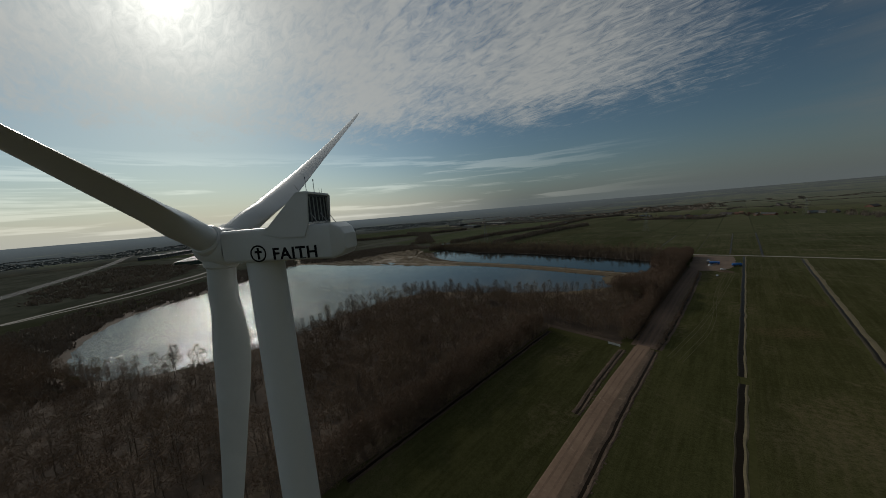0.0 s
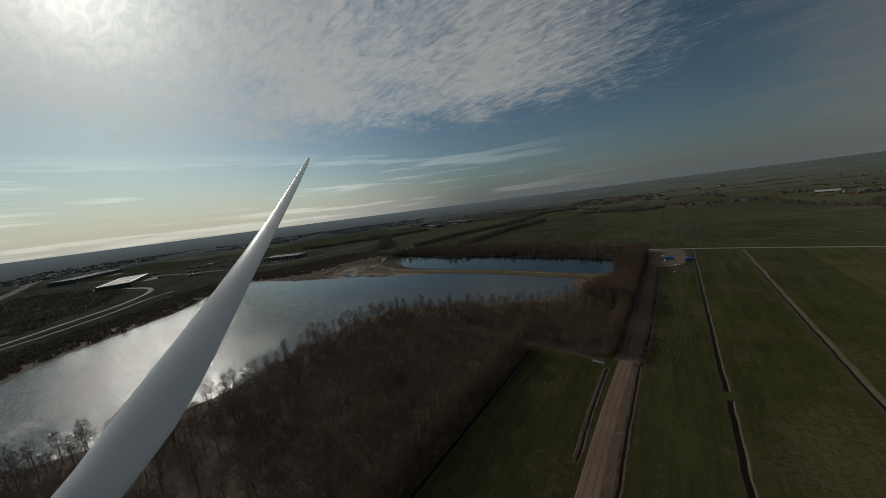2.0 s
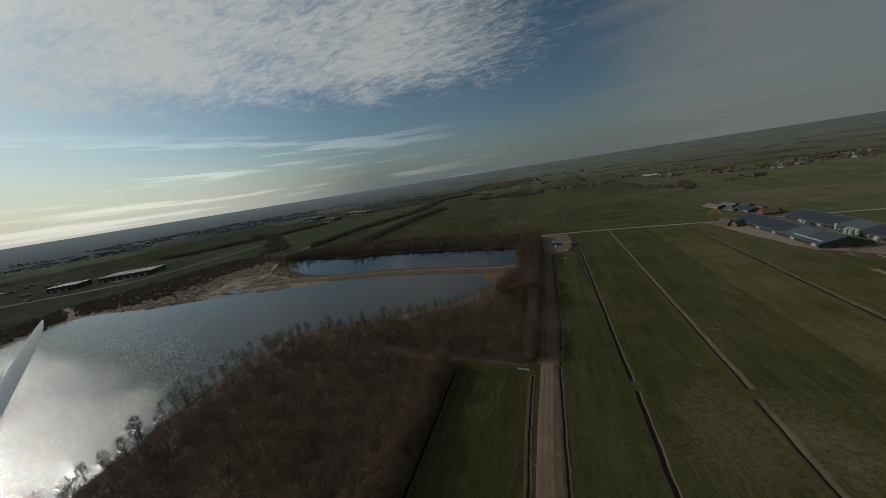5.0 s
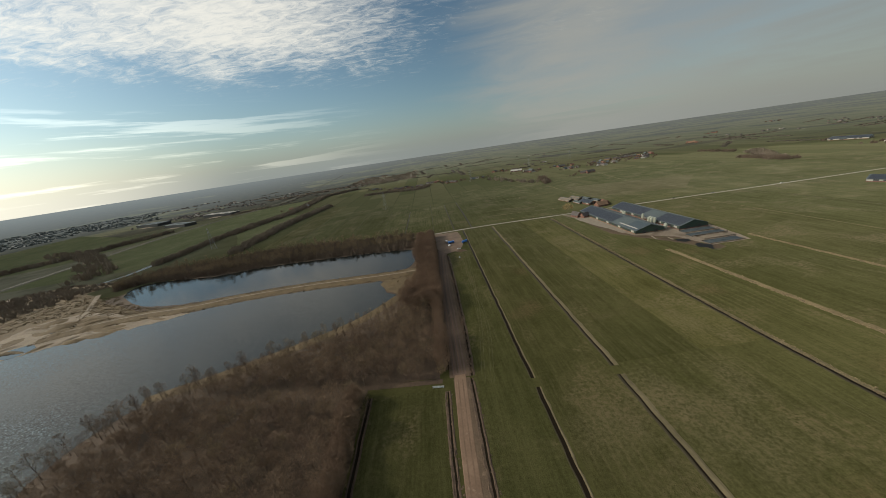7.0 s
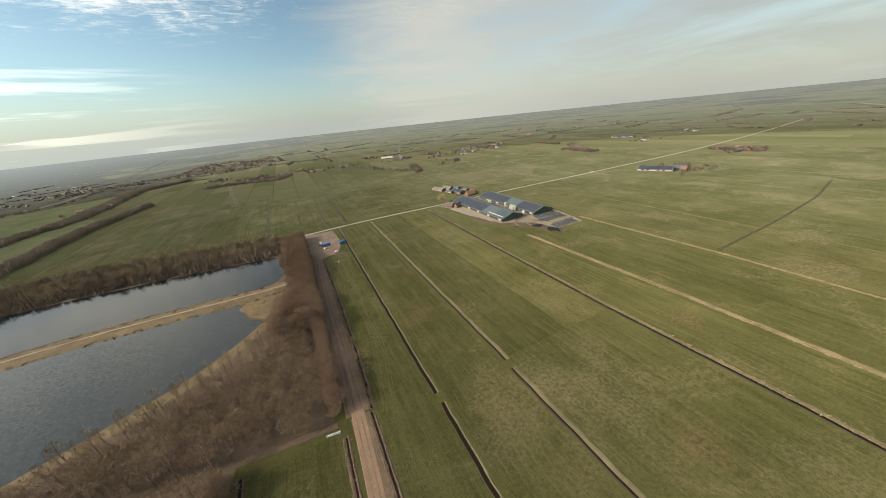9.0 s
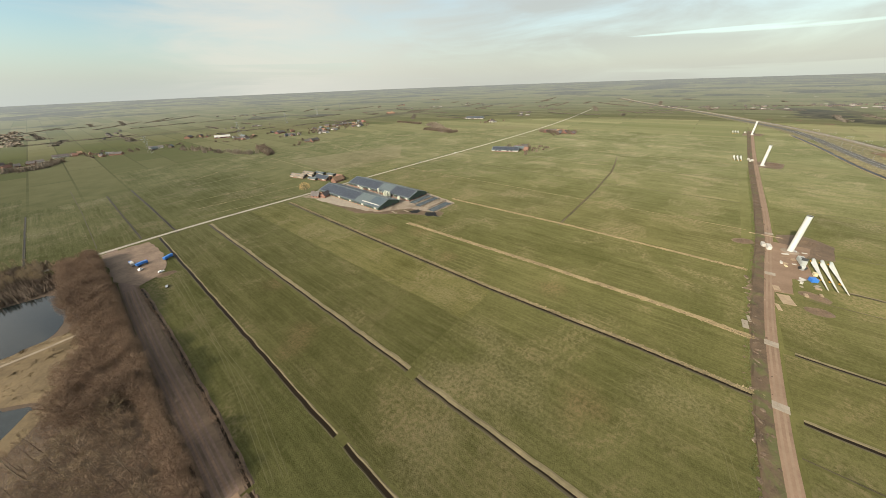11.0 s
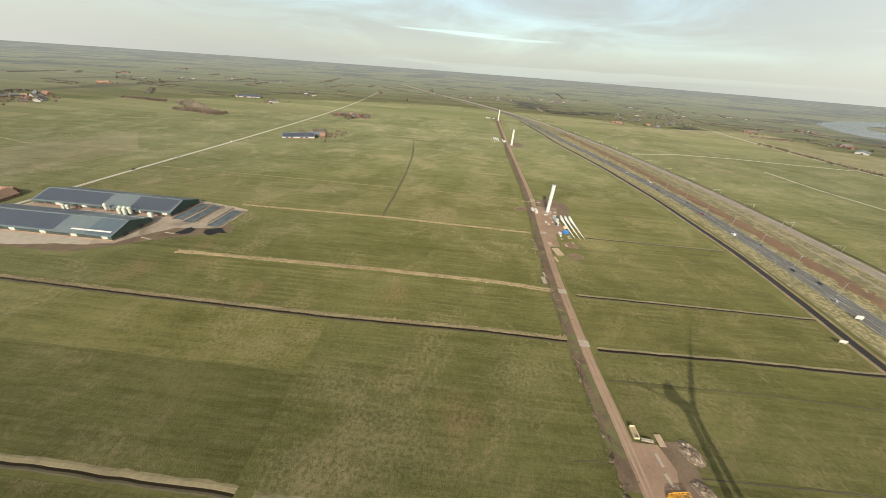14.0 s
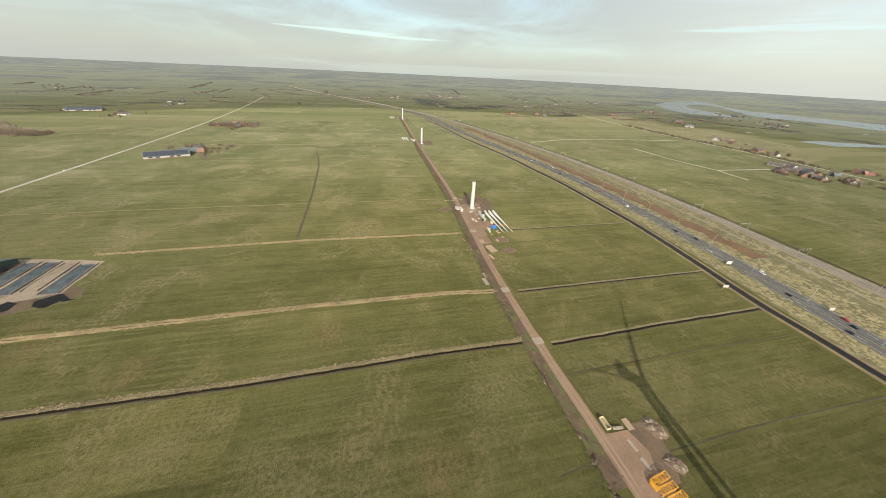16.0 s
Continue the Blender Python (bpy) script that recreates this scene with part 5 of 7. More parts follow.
    for theta in (59.4, -60.6, 179.4):
        a = radians(theta)
        span = Vector((0, math.sin(a), math.cos(a)))
        across = Vector((1, 0, 0))
        other = span.cross(across)
        turn = Matrix((across, other, span)).transposed().to_4x4()
        if mesh is None:
            first = part("blade", blade_bm(), WHITE, turbine, "long feathered white rotor blade", tilt @ turn, smooth=50)
            mesh = first.data
        else:
            link_mesh("blade", mesh, None, turbine, "long feathered white rotor blade", tilt @ turn)
        part("blade_collar", tube(bmesh.new(), [(0, 0, 0.9), (0, 0, 1.9), (0, 0, 2.05)], [1.55, 1.5, 1.36], 36), WHITE, hub, "", turn, smooth=40)
    return turbine


build_turbine()

# ---- trees ----


def tree_arrays(rng, height, spread, twigs, slender=0.45, lean=0.0, first=0.22, bold=1.0):
    """A bare tree: (trunk and limbs, twigs) as arrays of corners and triangles."""
    wood_v, wood_t, twig_v, twig_t = [], [], [], []

    def limb(a, b, ra, rb, sides):
        along = b - a
        along /= np.linalg.norm(along) + 1e-9
        side = np.cross(along, (0.3, 0.9, 0.1))
        side /= np.linalg.norm(side) + 1e-9
        other = np.cross(along, side)
        base = len(wood_v)
        for p, r in ((a, ra), (b, rb)):
            for k in range(sides):
                t = 2 * math.pi * k / sides
                wood_v.append(p + r * (math.cos(t) * side + math.sin(t) * other))
        for k in range(sides):
            j = (k + 1) % sides
            wood_t.append((base + k, base + j, base + sides + j))
            wood_t.append((base + k, base + sides + j, base + sides + k))

    trunk = [np.array((0.0, 0.0, -0.3))]
    for k in range(1, 5):
        trunk.append(np.array((rng.normal(0, 0.03) * height * k / 4 + lean * k, rng.normal(0, 0.03) * height * k / 4, height * 0.88 * k / 4)))
    thick = height * 0.013 + 0.03
    for k in range(4):
        limb(trunk[k], trunk[k + 1], thick * (1 - 0.22 * k), thick * (1 - 0.22 * (k + 1)), 3)
    tips = [(trunk[3], trunk[4])]
    for k in range(int(6 + height * 0.35)):
        f = first + (0.93 - first) * rng.random()
        i = min(3, int(f * 4))
        start = trunk[i] + (trunk[i + 1] - trunk[i]) * (f * 4 - i)
        turn = rng.uniform(0, 2 * math.pi)
        reach = spread * (1.05 - 0.75 * f) * rng.uniform(0.6, 1.2)
        up = reach * rng.uniform(0.6, 1.5) * (0.6 + slender)
        end = start + np.array((math.cos(turn) * reach, math.sin(turn) * reach, up))
        end[2] = min(end[2], height)
        limb(start, end, thick * 0.42 * (1.1 - f * 0.6), 0.02, 3)
        tips.append((start, end))
    low = height * (0.12 + first)
    for k in range(twigs):
        # a spot in the outer crown, and the way out and up from its middle
        out = rng.normal(size=3)
        out /= np.linalg.norm(out) + 1e-9
        out *= rng.uniform(0.35, 1.0) ** 0.6
        start = np.array((out[0] * spread * 0.8, out[1] * spread * 0.8, (low + height * 0.93) / 2 + out[2] * (height * 0.93 - low) / 2))
        way = np.array((out[0], out[1], out[2] * 0.6 + 0.2 + 0.6 * slender)) + rng.normal(size=3) * 0.65
        way /= np.linalg.norm(way) + 1e-9
        size = spread * (0.8 + 0.5 * slender) * rng.uniform(0.15, 0.40)
        side = np.cross(way, rng.normal(size=3))
        side *= bold * rng.uniform(0.036, 0.070) / (np.linalg.norm(side) + 1e-9)
        base = len(twig_v)
        twig_v.extend((start - side, start + side, start + way * size))
        twig_t.append((base, base + 1, base + 2))
        fork = start + way * size * 0.35
        way2 = way + rng.normal(size=3) * 0.5
        base = len(twig_v)
        twig_v.extend((fork - side * 0.8, fork + side * 0.8, fork + way2 * size * 0.65))
        twig_t.append((base, base + 1, base + 2))
    return np.array(wood_v), np.array(wood_t), np.array(twig_v), np.array(twig_t)


TREE_RNG = np.random.default_rng(5)
BROAD = [tree_arrays(TREE_RNG, h, s, 330) for h, s in ((12.5, 4.8), (11.5, 4.4), (14, 5.2), (9.5, 4.0), (12.5, 5.0))]
THIN = [tree_arrays(TREE_RNG, h, s, 210, bold=1.3) for h, s in ((12.5, 4.8), (11.5, 4.4), (14, 5.2))]
BELT = [tree_arrays(TREE_RNG, h, s, 850, first=0.05) for h, s in ((13, 5.0), (12, 4.6), (14, 5.2))]
TALL = [tree_arrays(TREE_RNG, h, s, 220, 1.6, first=0.25) for h, s in ((17, 2.7), (19, 2.9), (15.5, 2.5))]
SHRUB = [tree_arrays(TREE_RNG, h, s, 120, 0.7, first=0.05) for h, s in ((4.5, 2.6), (5.5, 2.8), (3.6, 2.4))]


def tree_meshes(kinds, tag):
    out = []
    for wv, wt_, tv, tt in kinds:
        pair = []
        for what, v, t, mat in (("trunk", wv, wt_, BARK), ("crown", tv, tt, TWIGS)):
            ob = triangles(what, v, t, mat)
            pair.append(ob.data)
            bpy.data.objects.remove(ob)
        out.append(pair)
    return out


def single_tree(meshes, x, y, turn, size, label, group, crown_material=None):
    tree = thing("tree", label, "tree", pose(x, y, 0.1 + rise(x, y), 0, 0, turn) @ Matrix.Scale(size, 4), group)
    link_mesh("trunk", meshes[0], None, tree)
    link_mesh("crown", meshes[1], None, tree)
    return tree


def grove(name, spots, kinds, rng, label, size=(0.8, 1.2)):
    """Many trees that nobody could count, as one mesh of wood and one of twigs."""
    holder = tagged(new(name), label, "woodland", kind="stuff")
    for what, i, j, mat in (("trunks", 0, 1, BARK), ("crowns", 2, 3, TWIGS)):
        vs, ts, base = [], [], 0
        local = np.random.default_rng(9)
        for x, y in spots:
            k = local.integers(len(kinds))
            v, t = kinds[k][i], kinds[k][j]
            a, s = local.uniform(0, 6.283), local.uniform(*size) * (1.0 + 0.4 * noise.noise((x * 0.022, y * 0.022, 4)) + 0.35 * noise.noise((x * 0.09, y * 0.09, 8)))
            c, q = math.cos(a) * s, math.sin(a) * s
            p = np.empty_like(v)
            p[:, 0] = v[:, 0] * c - v[:, 1] * q + x
            p[:, 1] = v[:, 0] * q + v[:, 1] * c + y
            p[:, 2] = v[:, 2] * s + 0.1 + rise(x, y)
            vs.append(p)
            ts.append(t + base)
            base += len(v)
        tagged(triangles(what, np.concatenate(vs), np.concatenate(ts), mat, holder), kind="stuff")
    return holder


WOOD = [(-62, 186), (-62, -18), (-34, -60), (-36, -330), (-300, -380), (-480, -190), (-400, -88), (-318, -66), (-262, -44), (-226, -18), (-208, 11), (-203, 57), (-206, 85), (-216, 124), (-221, 172), (-204, 202), (-168, 214), (-124, 234), (-79, 256), (-45, 275), (-24, 275), (-19, 192)]
STRIP = [(-15, 275), (-45, 276), (-42, 315), (-33, 345), (-32, 380), (-36, 400), (-34, 505), (-13, 512), (-13.5, 400), (-13.5, 300)]


def jitter_grid(shape, step, rng, keep=1.0):
    xs, ys = [p[0] for p in shape], [p[1] for p in shape]
    out = []
    x = min(xs)
    while x < max(xs):
        y = min(ys)
        while y < max(ys):
            px, py = x + rng.uniform(-0.5, 0.5) * step, y + rng.uniform(-0.5, 0.5) * step
            if rng.random() < keep and inside(px, py, shape):
                out.append((px, py))
            y += step
        x += step
    return out


rng = np.random.default_rng(21)
wood_spots = [(x, y) for x, y in jitter_grid(WOOD, 5.7, rng, 0.95) if math.hypot(x, y) > 30 and abs(y - 187 + 0.07 * (x + 16)) > 3.2 and (y > 40 or rng.random() < 0.75)]
near = [p for p in wood_spots if -150 < p[0] and 95 < p[1] and not (p[0] < -110 and p[1] < 150)]
near = near[:: max(1, len(near) // 110)]
chosen = set(near)
# shrubs added under the edge trees to block more sun
under = jitter_grid([(-13, 192), (-19, 192), (-19, 512), (-13, 512)], 1.9, rng, 0.8) + jitter_grid([(-60, 185), (-68, 185), (-68, 20), (-60, 20)], 2.6, rng, 0.7)
grove("wood_south", [p for p in wood_spots if p not in chosen and -105 < p[1] <= 40], THIN, rng, "bare brown winter wood behind the turbine")
grove("wood", [p for p in wood_spots if p not in chosen and p[1] > 40], BROAD, rng, "bare brown winter wood beside the lake")
broad_meshes, tall_meshes, shrub_meshes = tree_meshes(BROAD, "broad"), tree_meshes(TALL, "tall"), tree_meshes(SHRUB, "shrub")
for i, (x, y) in enumerate(near):
    single_tree(broad_meshes[i % 5], x, y, rng.uniform(0, 360), rng.uniform(0.8, 1.2), "bare brown broadleaf tree in the winter wood", "trees of the wood")
strip_spots = jitter_grid(STRIP, 5.2, rng, 0.97)
strip_spots += [(x + rng.uniform(-1.6, 1.2), y) for x, y in resample([(-14.5, 198), (-14.0, 300), (-13.2, 400), (-13, 512)], 3.4)]
strip_spots += [(x + rng.uniform(-2, 1.5), y) for x, y in resample([(-66, 24), (-66, 100), (-66, 182)], 4.2)]
grove("tree_belt", strip_spots, BELT, rng, "dense bare tree belt along the rubble track", (1.05, 1.3))
shore_line = resample([(-45, 281), (-79, 260), (-124, 238), (-168, 218), (-206, 206), (-224, 174), (-219, 124), (-208, 85), (-207, 50), (-214, 8), (-232, -22), (-266, -46)], 4.6)
for i, (x, y) in enumerate(shore_line):
    single_tree(tall_meshes[i % 3], x + rng.uniform(-3, 5), y + rng.uniform(-5, 3), rng.uniform(0, 360), rng.uniform(0.85, 1.15), "tall slender bare poplar on the lake shore", "poplars on the shore")
row = [(x + rng.uniform(-5, 5), y + rng.uniform(-7, 11)) for _ in range(2) for x, y in resample([(-30, 505), (-45, 498), (-164, 503), (-251, 506), (-335, 496), (-412, 499), (-455, 494), (-478, 470)], 6)]
row += jitter_grid([(-475, 470), (-455, 496), (-325, 494), (-259, 500), (-163, 494), (-44, 488), (-46, 545), (-165, 562), (-262, 580), (-338, 570), (-405, 556), (-471, 550), (-500, 530), (-490, 480)], 8.2, rng, 0.92)
grove("pond_trees", row, TALL + BROAD[:2], rng, "row of bare trees behind the pond", (0.65, 1.0))
lines_n = []
for line, depth, step in (([(-384, 600), (-384, 765), (-378, 895), (-345, 1091)], 9, 3), ([(-518, 810), (-496, 922), (-463, 1036), (-470, 1250), (-485, 1463), (-364, 1617)], 15, 3), ([(-1031, 894), (-800, 760), (-600, 560)], 30, 10), ([(-523, 600), (-522, 800)], 4, 5), ([(-1078, 606), (-1012, 638), (-961, 734), (-906, 805), (-826, 1016)], 12, 4), ([(233, 1229), (264, 1097), (330, 942)], 16, 22), ([(-250, 1262), (-150, 1268), (-50, 1225), (-6, 1300)], 14, 5)):
    for x, y in resample(line, step):
        for _ in range(2):
            lines_n.append((x + rng.uniform(-1, 1) * depth, y + rng.uniform(-1, 1) * depth * 0.6))
copses = jitter_grid([(838, 735), (858, 878), (880, 880), (866, 735)], 7, rng) + jitter_grid([(975, 998), (988, 1150), (1002, 1150), (992, 995)], 9, rng) + jitter_grid([(325, 905), (340, 905), (385, 1060), (360, 1060)], 8, rng) + jitter_grid([(985, 395), (975, 500), (1005, 500), (1012, 395)], 9, rng)
scrub = jitter_grid([(-105, 378), (-180, 380), (-180, 374), (-105, 373)], 9, rng, 0.4) + jitter_grid([(-270, 372), (-420, 404), (-430, 396), (-280, 366)], 10, rng, 0.5) + jitter_grid([(-40, 372), (-70, 378), (-72, 366), (-42, 366)], 7, rng, 0.5)
scrub += jitter_grid([(-60, 376), (-170, 386), (-300, 373), (-300, 366), (-170, 380), (-60, 371)], 5, rng, 0.45)
# second row added to darken the shaded slope west of the track
hedge = [(x + rng.uniform(-0.9, 0.9), y) for x, y in resample([(2.2, 190), (3.6, 262), (4.6, 330), (4.0, 412)], 1.2)] + [(x + rng.uniform(-0.8, 0.8), y) for x, y in resample([(-10.4, 196), (-11.6, 300), (-9.6, 400), (-8.5, 440)], 1.3)]
grove("hedge", hedge, SHRUB, rng, "low bare brambles along the rubble track", (0.25, 0.55))
thick = jitter_grid([(-740, 280), (-693, 354), (-695, 432), (-680, 513), (-612, 537), (-489, 514), (-532, 483), (-562, 399), (-554, 330), (-573, 290), (-640, 245)], 9.0, rng, 0.9)
thick += jitter_grid([(-462, -25), (-475, 0), (-508, 58), (-543, 116), (-618, 170), (-640, 235), (-735, 265), (-700, 150), (-640, 90), (-590, 30), (-545, -70), (-500, -80)], 8.5, rng, 0.95)
thick += jitter_grid([(-245, -34), (-275, -54), (-333, -62), (-390, -52), (-432, -38), (-462, -20), (-500, -80), (-480, -130), (-330, -110), (-240, -80)], 6.0, rng, 0.95)
grove("undergrowth", under, SHRUB, rng, "bare undergrowth at the edge of the wood", (0.8, 1.3))
grove("scrub", scrub, SHRUB, rng, "low bare scrub on the spit", (0.5, 0.9))


def clumps(name, spots, rng, material, label, h=(8, 15), w=(6, 11), blades=11):
    """Far woods: tufts of upright ragged triangles, one tuft for a few crowns."""
    n = len(spots)
    at = np.repeat(np.array([(x, y, rise(x, y)) for x, y in spots]), blades, axis=0)
    tall = np.repeat(rng.uniform(*h, n), blades) * rng.uniform(0.6, 1.0, n * blades)
    wide = np.repeat(rng.uniform(*w, n), blades)
    at[:, :2] += rng.normal(size=(n * blades, 2)) * wide[:, None] * 0.5
    turn = rng.uniform(0, 2 * math.pi, n * blades)
    half = np.c_[np.cos(turn), np.sin(turn), np.zeros(n * blades)] * (wide * rng.uniform(0.22, 0.4, n * blades) * min(1.0, 11 / blades))[:, None]
    tip = at + np.c_[rng.normal(size=(n * blades, 2)) * wide[:, None] * 0.28, tall]
    low = np.c_[np.zeros((n * blades, 2)), np.full(n * blades, -0.4)]
    verts = np.stack((at - half + low, at + half + low, tip + half * 0.45, tip - half * 0.45), 1).reshape(-1, 3)
    base = np.arange(n * blades)[:, None] * 4
    tris = np.concatenate((base + (0, 1, 2), base + (0, 2, 3)))
    return tagged(triangles(name, verts, tris, material), label, "woodland", kind="stuff")


def far_spots(count, az, dist, rng, gap):
    """Spots in a sector, in patches of noise."""
    out = []
    while len(out) < count:
        a, r = radians(rng.uniform(*az)), math.sqrt(rng.uniform(dist[0] ** 2, dist[1] ** 2))
        x, y = r * math.sin(a), r * math.cos(a)
        if noise.noise((x * 0.0016, y * 0.0016, 7)) + 0.35 * noise.noise((x * 0.006, y * 0.006, 2)) > gap:
            out.append((x, y))
    return out


rng = np.random.default_rng(77)
clumps("tree_lines", lines_n, rng, HAZED_BRUSH, "bare brown tree lines between far pastures", (7, 12), (4, 7), 40)
clumps("copse", copses, rng, BRUSH, "small brown copses among the pastures", (5, 9), (4, 7), 40)
clumps("lake_thicket", thick + jitter_grid([(-740, 280), (-640, 245), (-580, 300), (-570, 400), (-540, 500), (-680, 513)], 12, rng), rng, HAZED_BRUSH, "bare thicket between lake and motorway", (2.5, 5), (3, 5), 22)
clumps("pond_thicket", jitter_grid([(-475, 470), (-455, 489), (-375, 483), (-325, 476), (-259, 488), (-163, 481), (-80, 473), (-40, 468), (-46, 545), (-165, 562), (-262, 580), (-338, 570), (-405, 556), (-471, 550), (-500, 530), (-490, 480)], 5.5, rng), rng, BRUSH, "dense brushwood behind the pond", (3, 8), (3, 5), 40)
clumps("far_forest", far_spots(1800, (-125, -40), (1950, 2600), rng, -0.1), rng, PINE_WOOD, "dark far forest under the western horizon", (2, 4.5), (14, 26))


def far_rows(count, az, dist, rng):
    """Spots along straight shelter belts, most of them running with the ditches."""
    out = []
    for _ in range(count):
        a, r = radians(rng.uniform(*az)), math.sqrt(rng.uniform(dist[0] ** 2, dist[1] ** 2))
        x, y, turn = r * math.sin(a), r * math.cos(a), rng.choice((0.0, 0.1, 1.57, 1.5, 0.8)) + rng.normal(0, 0.1)
        for k in range(int(rng.uniform(8, 34))):
            out.append((x + 9 * k * math.cos(turn) + rng.normal(0, 2), y + 9 * k * math.sin(turn) + rng.normal(0, 2)))
    return out


clumps("far_rows_north", far_rows(50, (-30, 40), (1500, 2500), rng), rng, FAR_WOOD, "thin far shelter belts in the northern polder", (1.5, 3.5), (6, 12))
clumps("far_rows_east", far_rows(60, (40, 150), (1500, 2600), rng), rng, FAR_WOOD, "thin far shelter belts in the eastern polder", (1.5, 3.5), (6, 12))
clumps("far_wood_north", far_spots(420, (-26, -2), (1850, 2500), rng, -0.05), rng, HAZED_BRUSH, "brown far wood on the northern horizon", (3, 6), (12, 22))
dyke_trees = [(x + rng.normal(0, 5), y + rng.normal(0, 5)) for line in ([(1300, -940), (1250, -1055)], [(1354, -1437), (1175, -1417)], [(1121, -836), (862, -824), (704, -840), (520, -832)]) for x, y in resample(line, 9)]
clumps("dyke_trees", dyke_trees, rng, BRUSH, "bare trees along the river dyke", (3, 7), (3, 6), 24)
thicket = jitter_grid([(-680, -30), (-760, 40), (-880, 95), (-990, 105), (-1150, 60), (-1300, -40), (-900, -140), (-700, -120)], 15, rng, 0.85) + jitter_grid([(-790, 1250), (-800, 1320), (-690, 1400), (-680, 1350)], 14, rng) + jitter_grid([(1280, -930), (1290, -1075), (1310, -1075), (1300, -930)], 10, rng) + jitter_grid([(830, 770), (1000, 1000), (1040, 980), (880, 760)], 13, rng)
clumps("thicket", thicket, rng, HAZED_BRUSH, "bare woods and thickets among far fields", (3, 6), (5, 9), 24)


def tussocks(name, spots, rng, material, label, r=(0.4, 1.0), h=(0.4, 0.9)):
    """Rough grass tussocks: little jagged cones."""
    vs, ts, base = [], [], 0
    for x, y in spots:
        size, tall = rng.uniform(*r), rng.uniform(*h)
        a = rng.uniform(0, 6.283) + np.arange(6) * 1.047
        k = rng.uniform(0.6, 1.2, 6)
        ring = np.c_[x + size * k * np.cos(a), y + size * k * np.sin(a), 0.05 + rise(x, y) + 0.25 * tall * rng.random(6)]
        vs.append(np.r_[ring, [[x, y, rise(x, y) + tall]]])
        ts += [(base + k, base + (k + 1) % 6, base + 6) for k in range(6)]
        base += 7
    tagged(triangles(name, np.concatenate(vs), np.array(ts), material), label, "tussocks", kind="stuff")


rng = np.random.default_rng(15)
hx = np.array([p[0] for p in HWY_A])
hy = np.array([p[1] for p in HWY_A])
rough = []
for lo, hi, count in ((6, 21, 2600), (-46, -16, 4200), (-80, -64, 900)):
    px = 60 + 900 * rng.random(count) ** 1.5
    rough += [(x, np.interp(x, hx, hy) + rng.uniform(lo, hi)) for x in px]
tussocks("verge_tussocks", rough, rng, surface("pale_tussock_grass", (0.13, 0.110, 0.050), (0.30, 0.25, 0.135), grain=0.3, patch=0.1), "pale dry tussocks on the motorway verge", (0.5, 1.5), (0.3, 0.7))
px = 236 + 700 * rng.random(3000)
tussocks("rust_scrub", [(x, np.interp(x, [q[0] for q in SCRUB], [q[1] for q in SCRUB]) + rng.normal(0, 4.0)) for x in px], rng, RUST_HEATH, "rust-brown scrub between motorway and railway", (0.6, 1.5), (0.5, 1.4))
reedy = []
for line, wide in (([(186, 518), (181.6, 310), (180.1, 180), (182.1, 80), (181.1, 26)], 0.8), ([(232, 327), (235, 164), (234, 66), (230, 27)], 1.7), ([(329, 337), (332, 174), (327, 28)], 1.0)):
    for x, y in resample(line, 0.55):
        reedy.append((x + rng.choice((-1, 1)) * rng.uniform(0.35, 1.15) * wide, y + rng.uniform(-0.5, 0.5)))
clumps("reed_tufts", reedy, rng, PALE_REED, "pale dry reeds along the drains", (0.3, 0.7), (0.7, 1.4), 10)

rng = np.random.default_rng(44)
bed = jitter_grid([(-640, 244), (-590, 256), (-523, 266), (-452, 294), (-440, 314), (-455, 330), (-490, 345), (-505, 385), (-470, 395), (-440, 420), (-480, 450), (-532, 483), (-562, 399), (-554, 330), (-580, 290)], 3.6, rng, 0.6) + jitter_grid([(-425, 356), (-380, 346), (-345, 352), (-330, 376), (-365, 386), (-408, 410), (-452, 446), (-480, 450), (-450, 390)], 3.2, rng, 0.5)
clumps("reed_bed", bed, rng, REED_BED, "rough brown reed bed on the lake's far shore", (0.3, 0.8), (1.4, 2.6), 12)
edge = [(x + rng.uniform(-2, 2), y + s * rng.uniform(6, 12)) for x, y in resample(rounded(SPIT), 1.2) for s in (1, -1)]
clumps("spit_reeds", edge, rng, REED_BED, "brown reeds along the dam's edges", (0.4, 0.9), (1.2, 2.2), 12)
head = jitter_grid([(-70, 346), (-62, 330), (-50, 318), (-50, 300), (-38, 292), (-26, 302), (-26, 376), (-58, 376)], 3.0, rng, 0.5)
clumps("headland_grass", head, rng, HEATH, "tawny grass tufts on the headland", (0.2, 0.5), (0.8, 1.6), 12)
clods, weeds = [], []
for x, y in resample(verge_line, 0.8):
    if x < 720:
        clods.append((x + rng.uniform(-0.6, 0.6), y + rng.normal(0.5, 2.4)))
        if rng.random() < 0.8:
            weeds.append((x, y + rng.normal(4.3, 0.9)))
tussocks("soil_clods", clods, rng, DUG_SOIL, "lumps of dug soil beside the site road", (0.4, 1.1), (0.4, 0.9))
clumps("verge_weeds", weeds, rng, FRESH, "tufts of fresh grass on the soil strip", (0.2, 0.5), (0.8, 1.8), 14)
clods = []
for line, side in (([(1.2, 30), (0.6, 115), (1.2, 186)], 1.5), ([(-13.5, 108), (-14.2, 148), (-13.2, 178)], 1.4)):
    for x, y in resample(line, 0.8):
        clods.append((x + rng.choice((-1, 1)) * side + rng.normal(0, 0.5), y))
tussocks("ditch_clods", clods, rng, DUG_SOIL, "lumps of soil thrown out of the roadside ditches", (0.25, 0.65), (0.2, 0.5))

# ---- farm buildings and houses ----


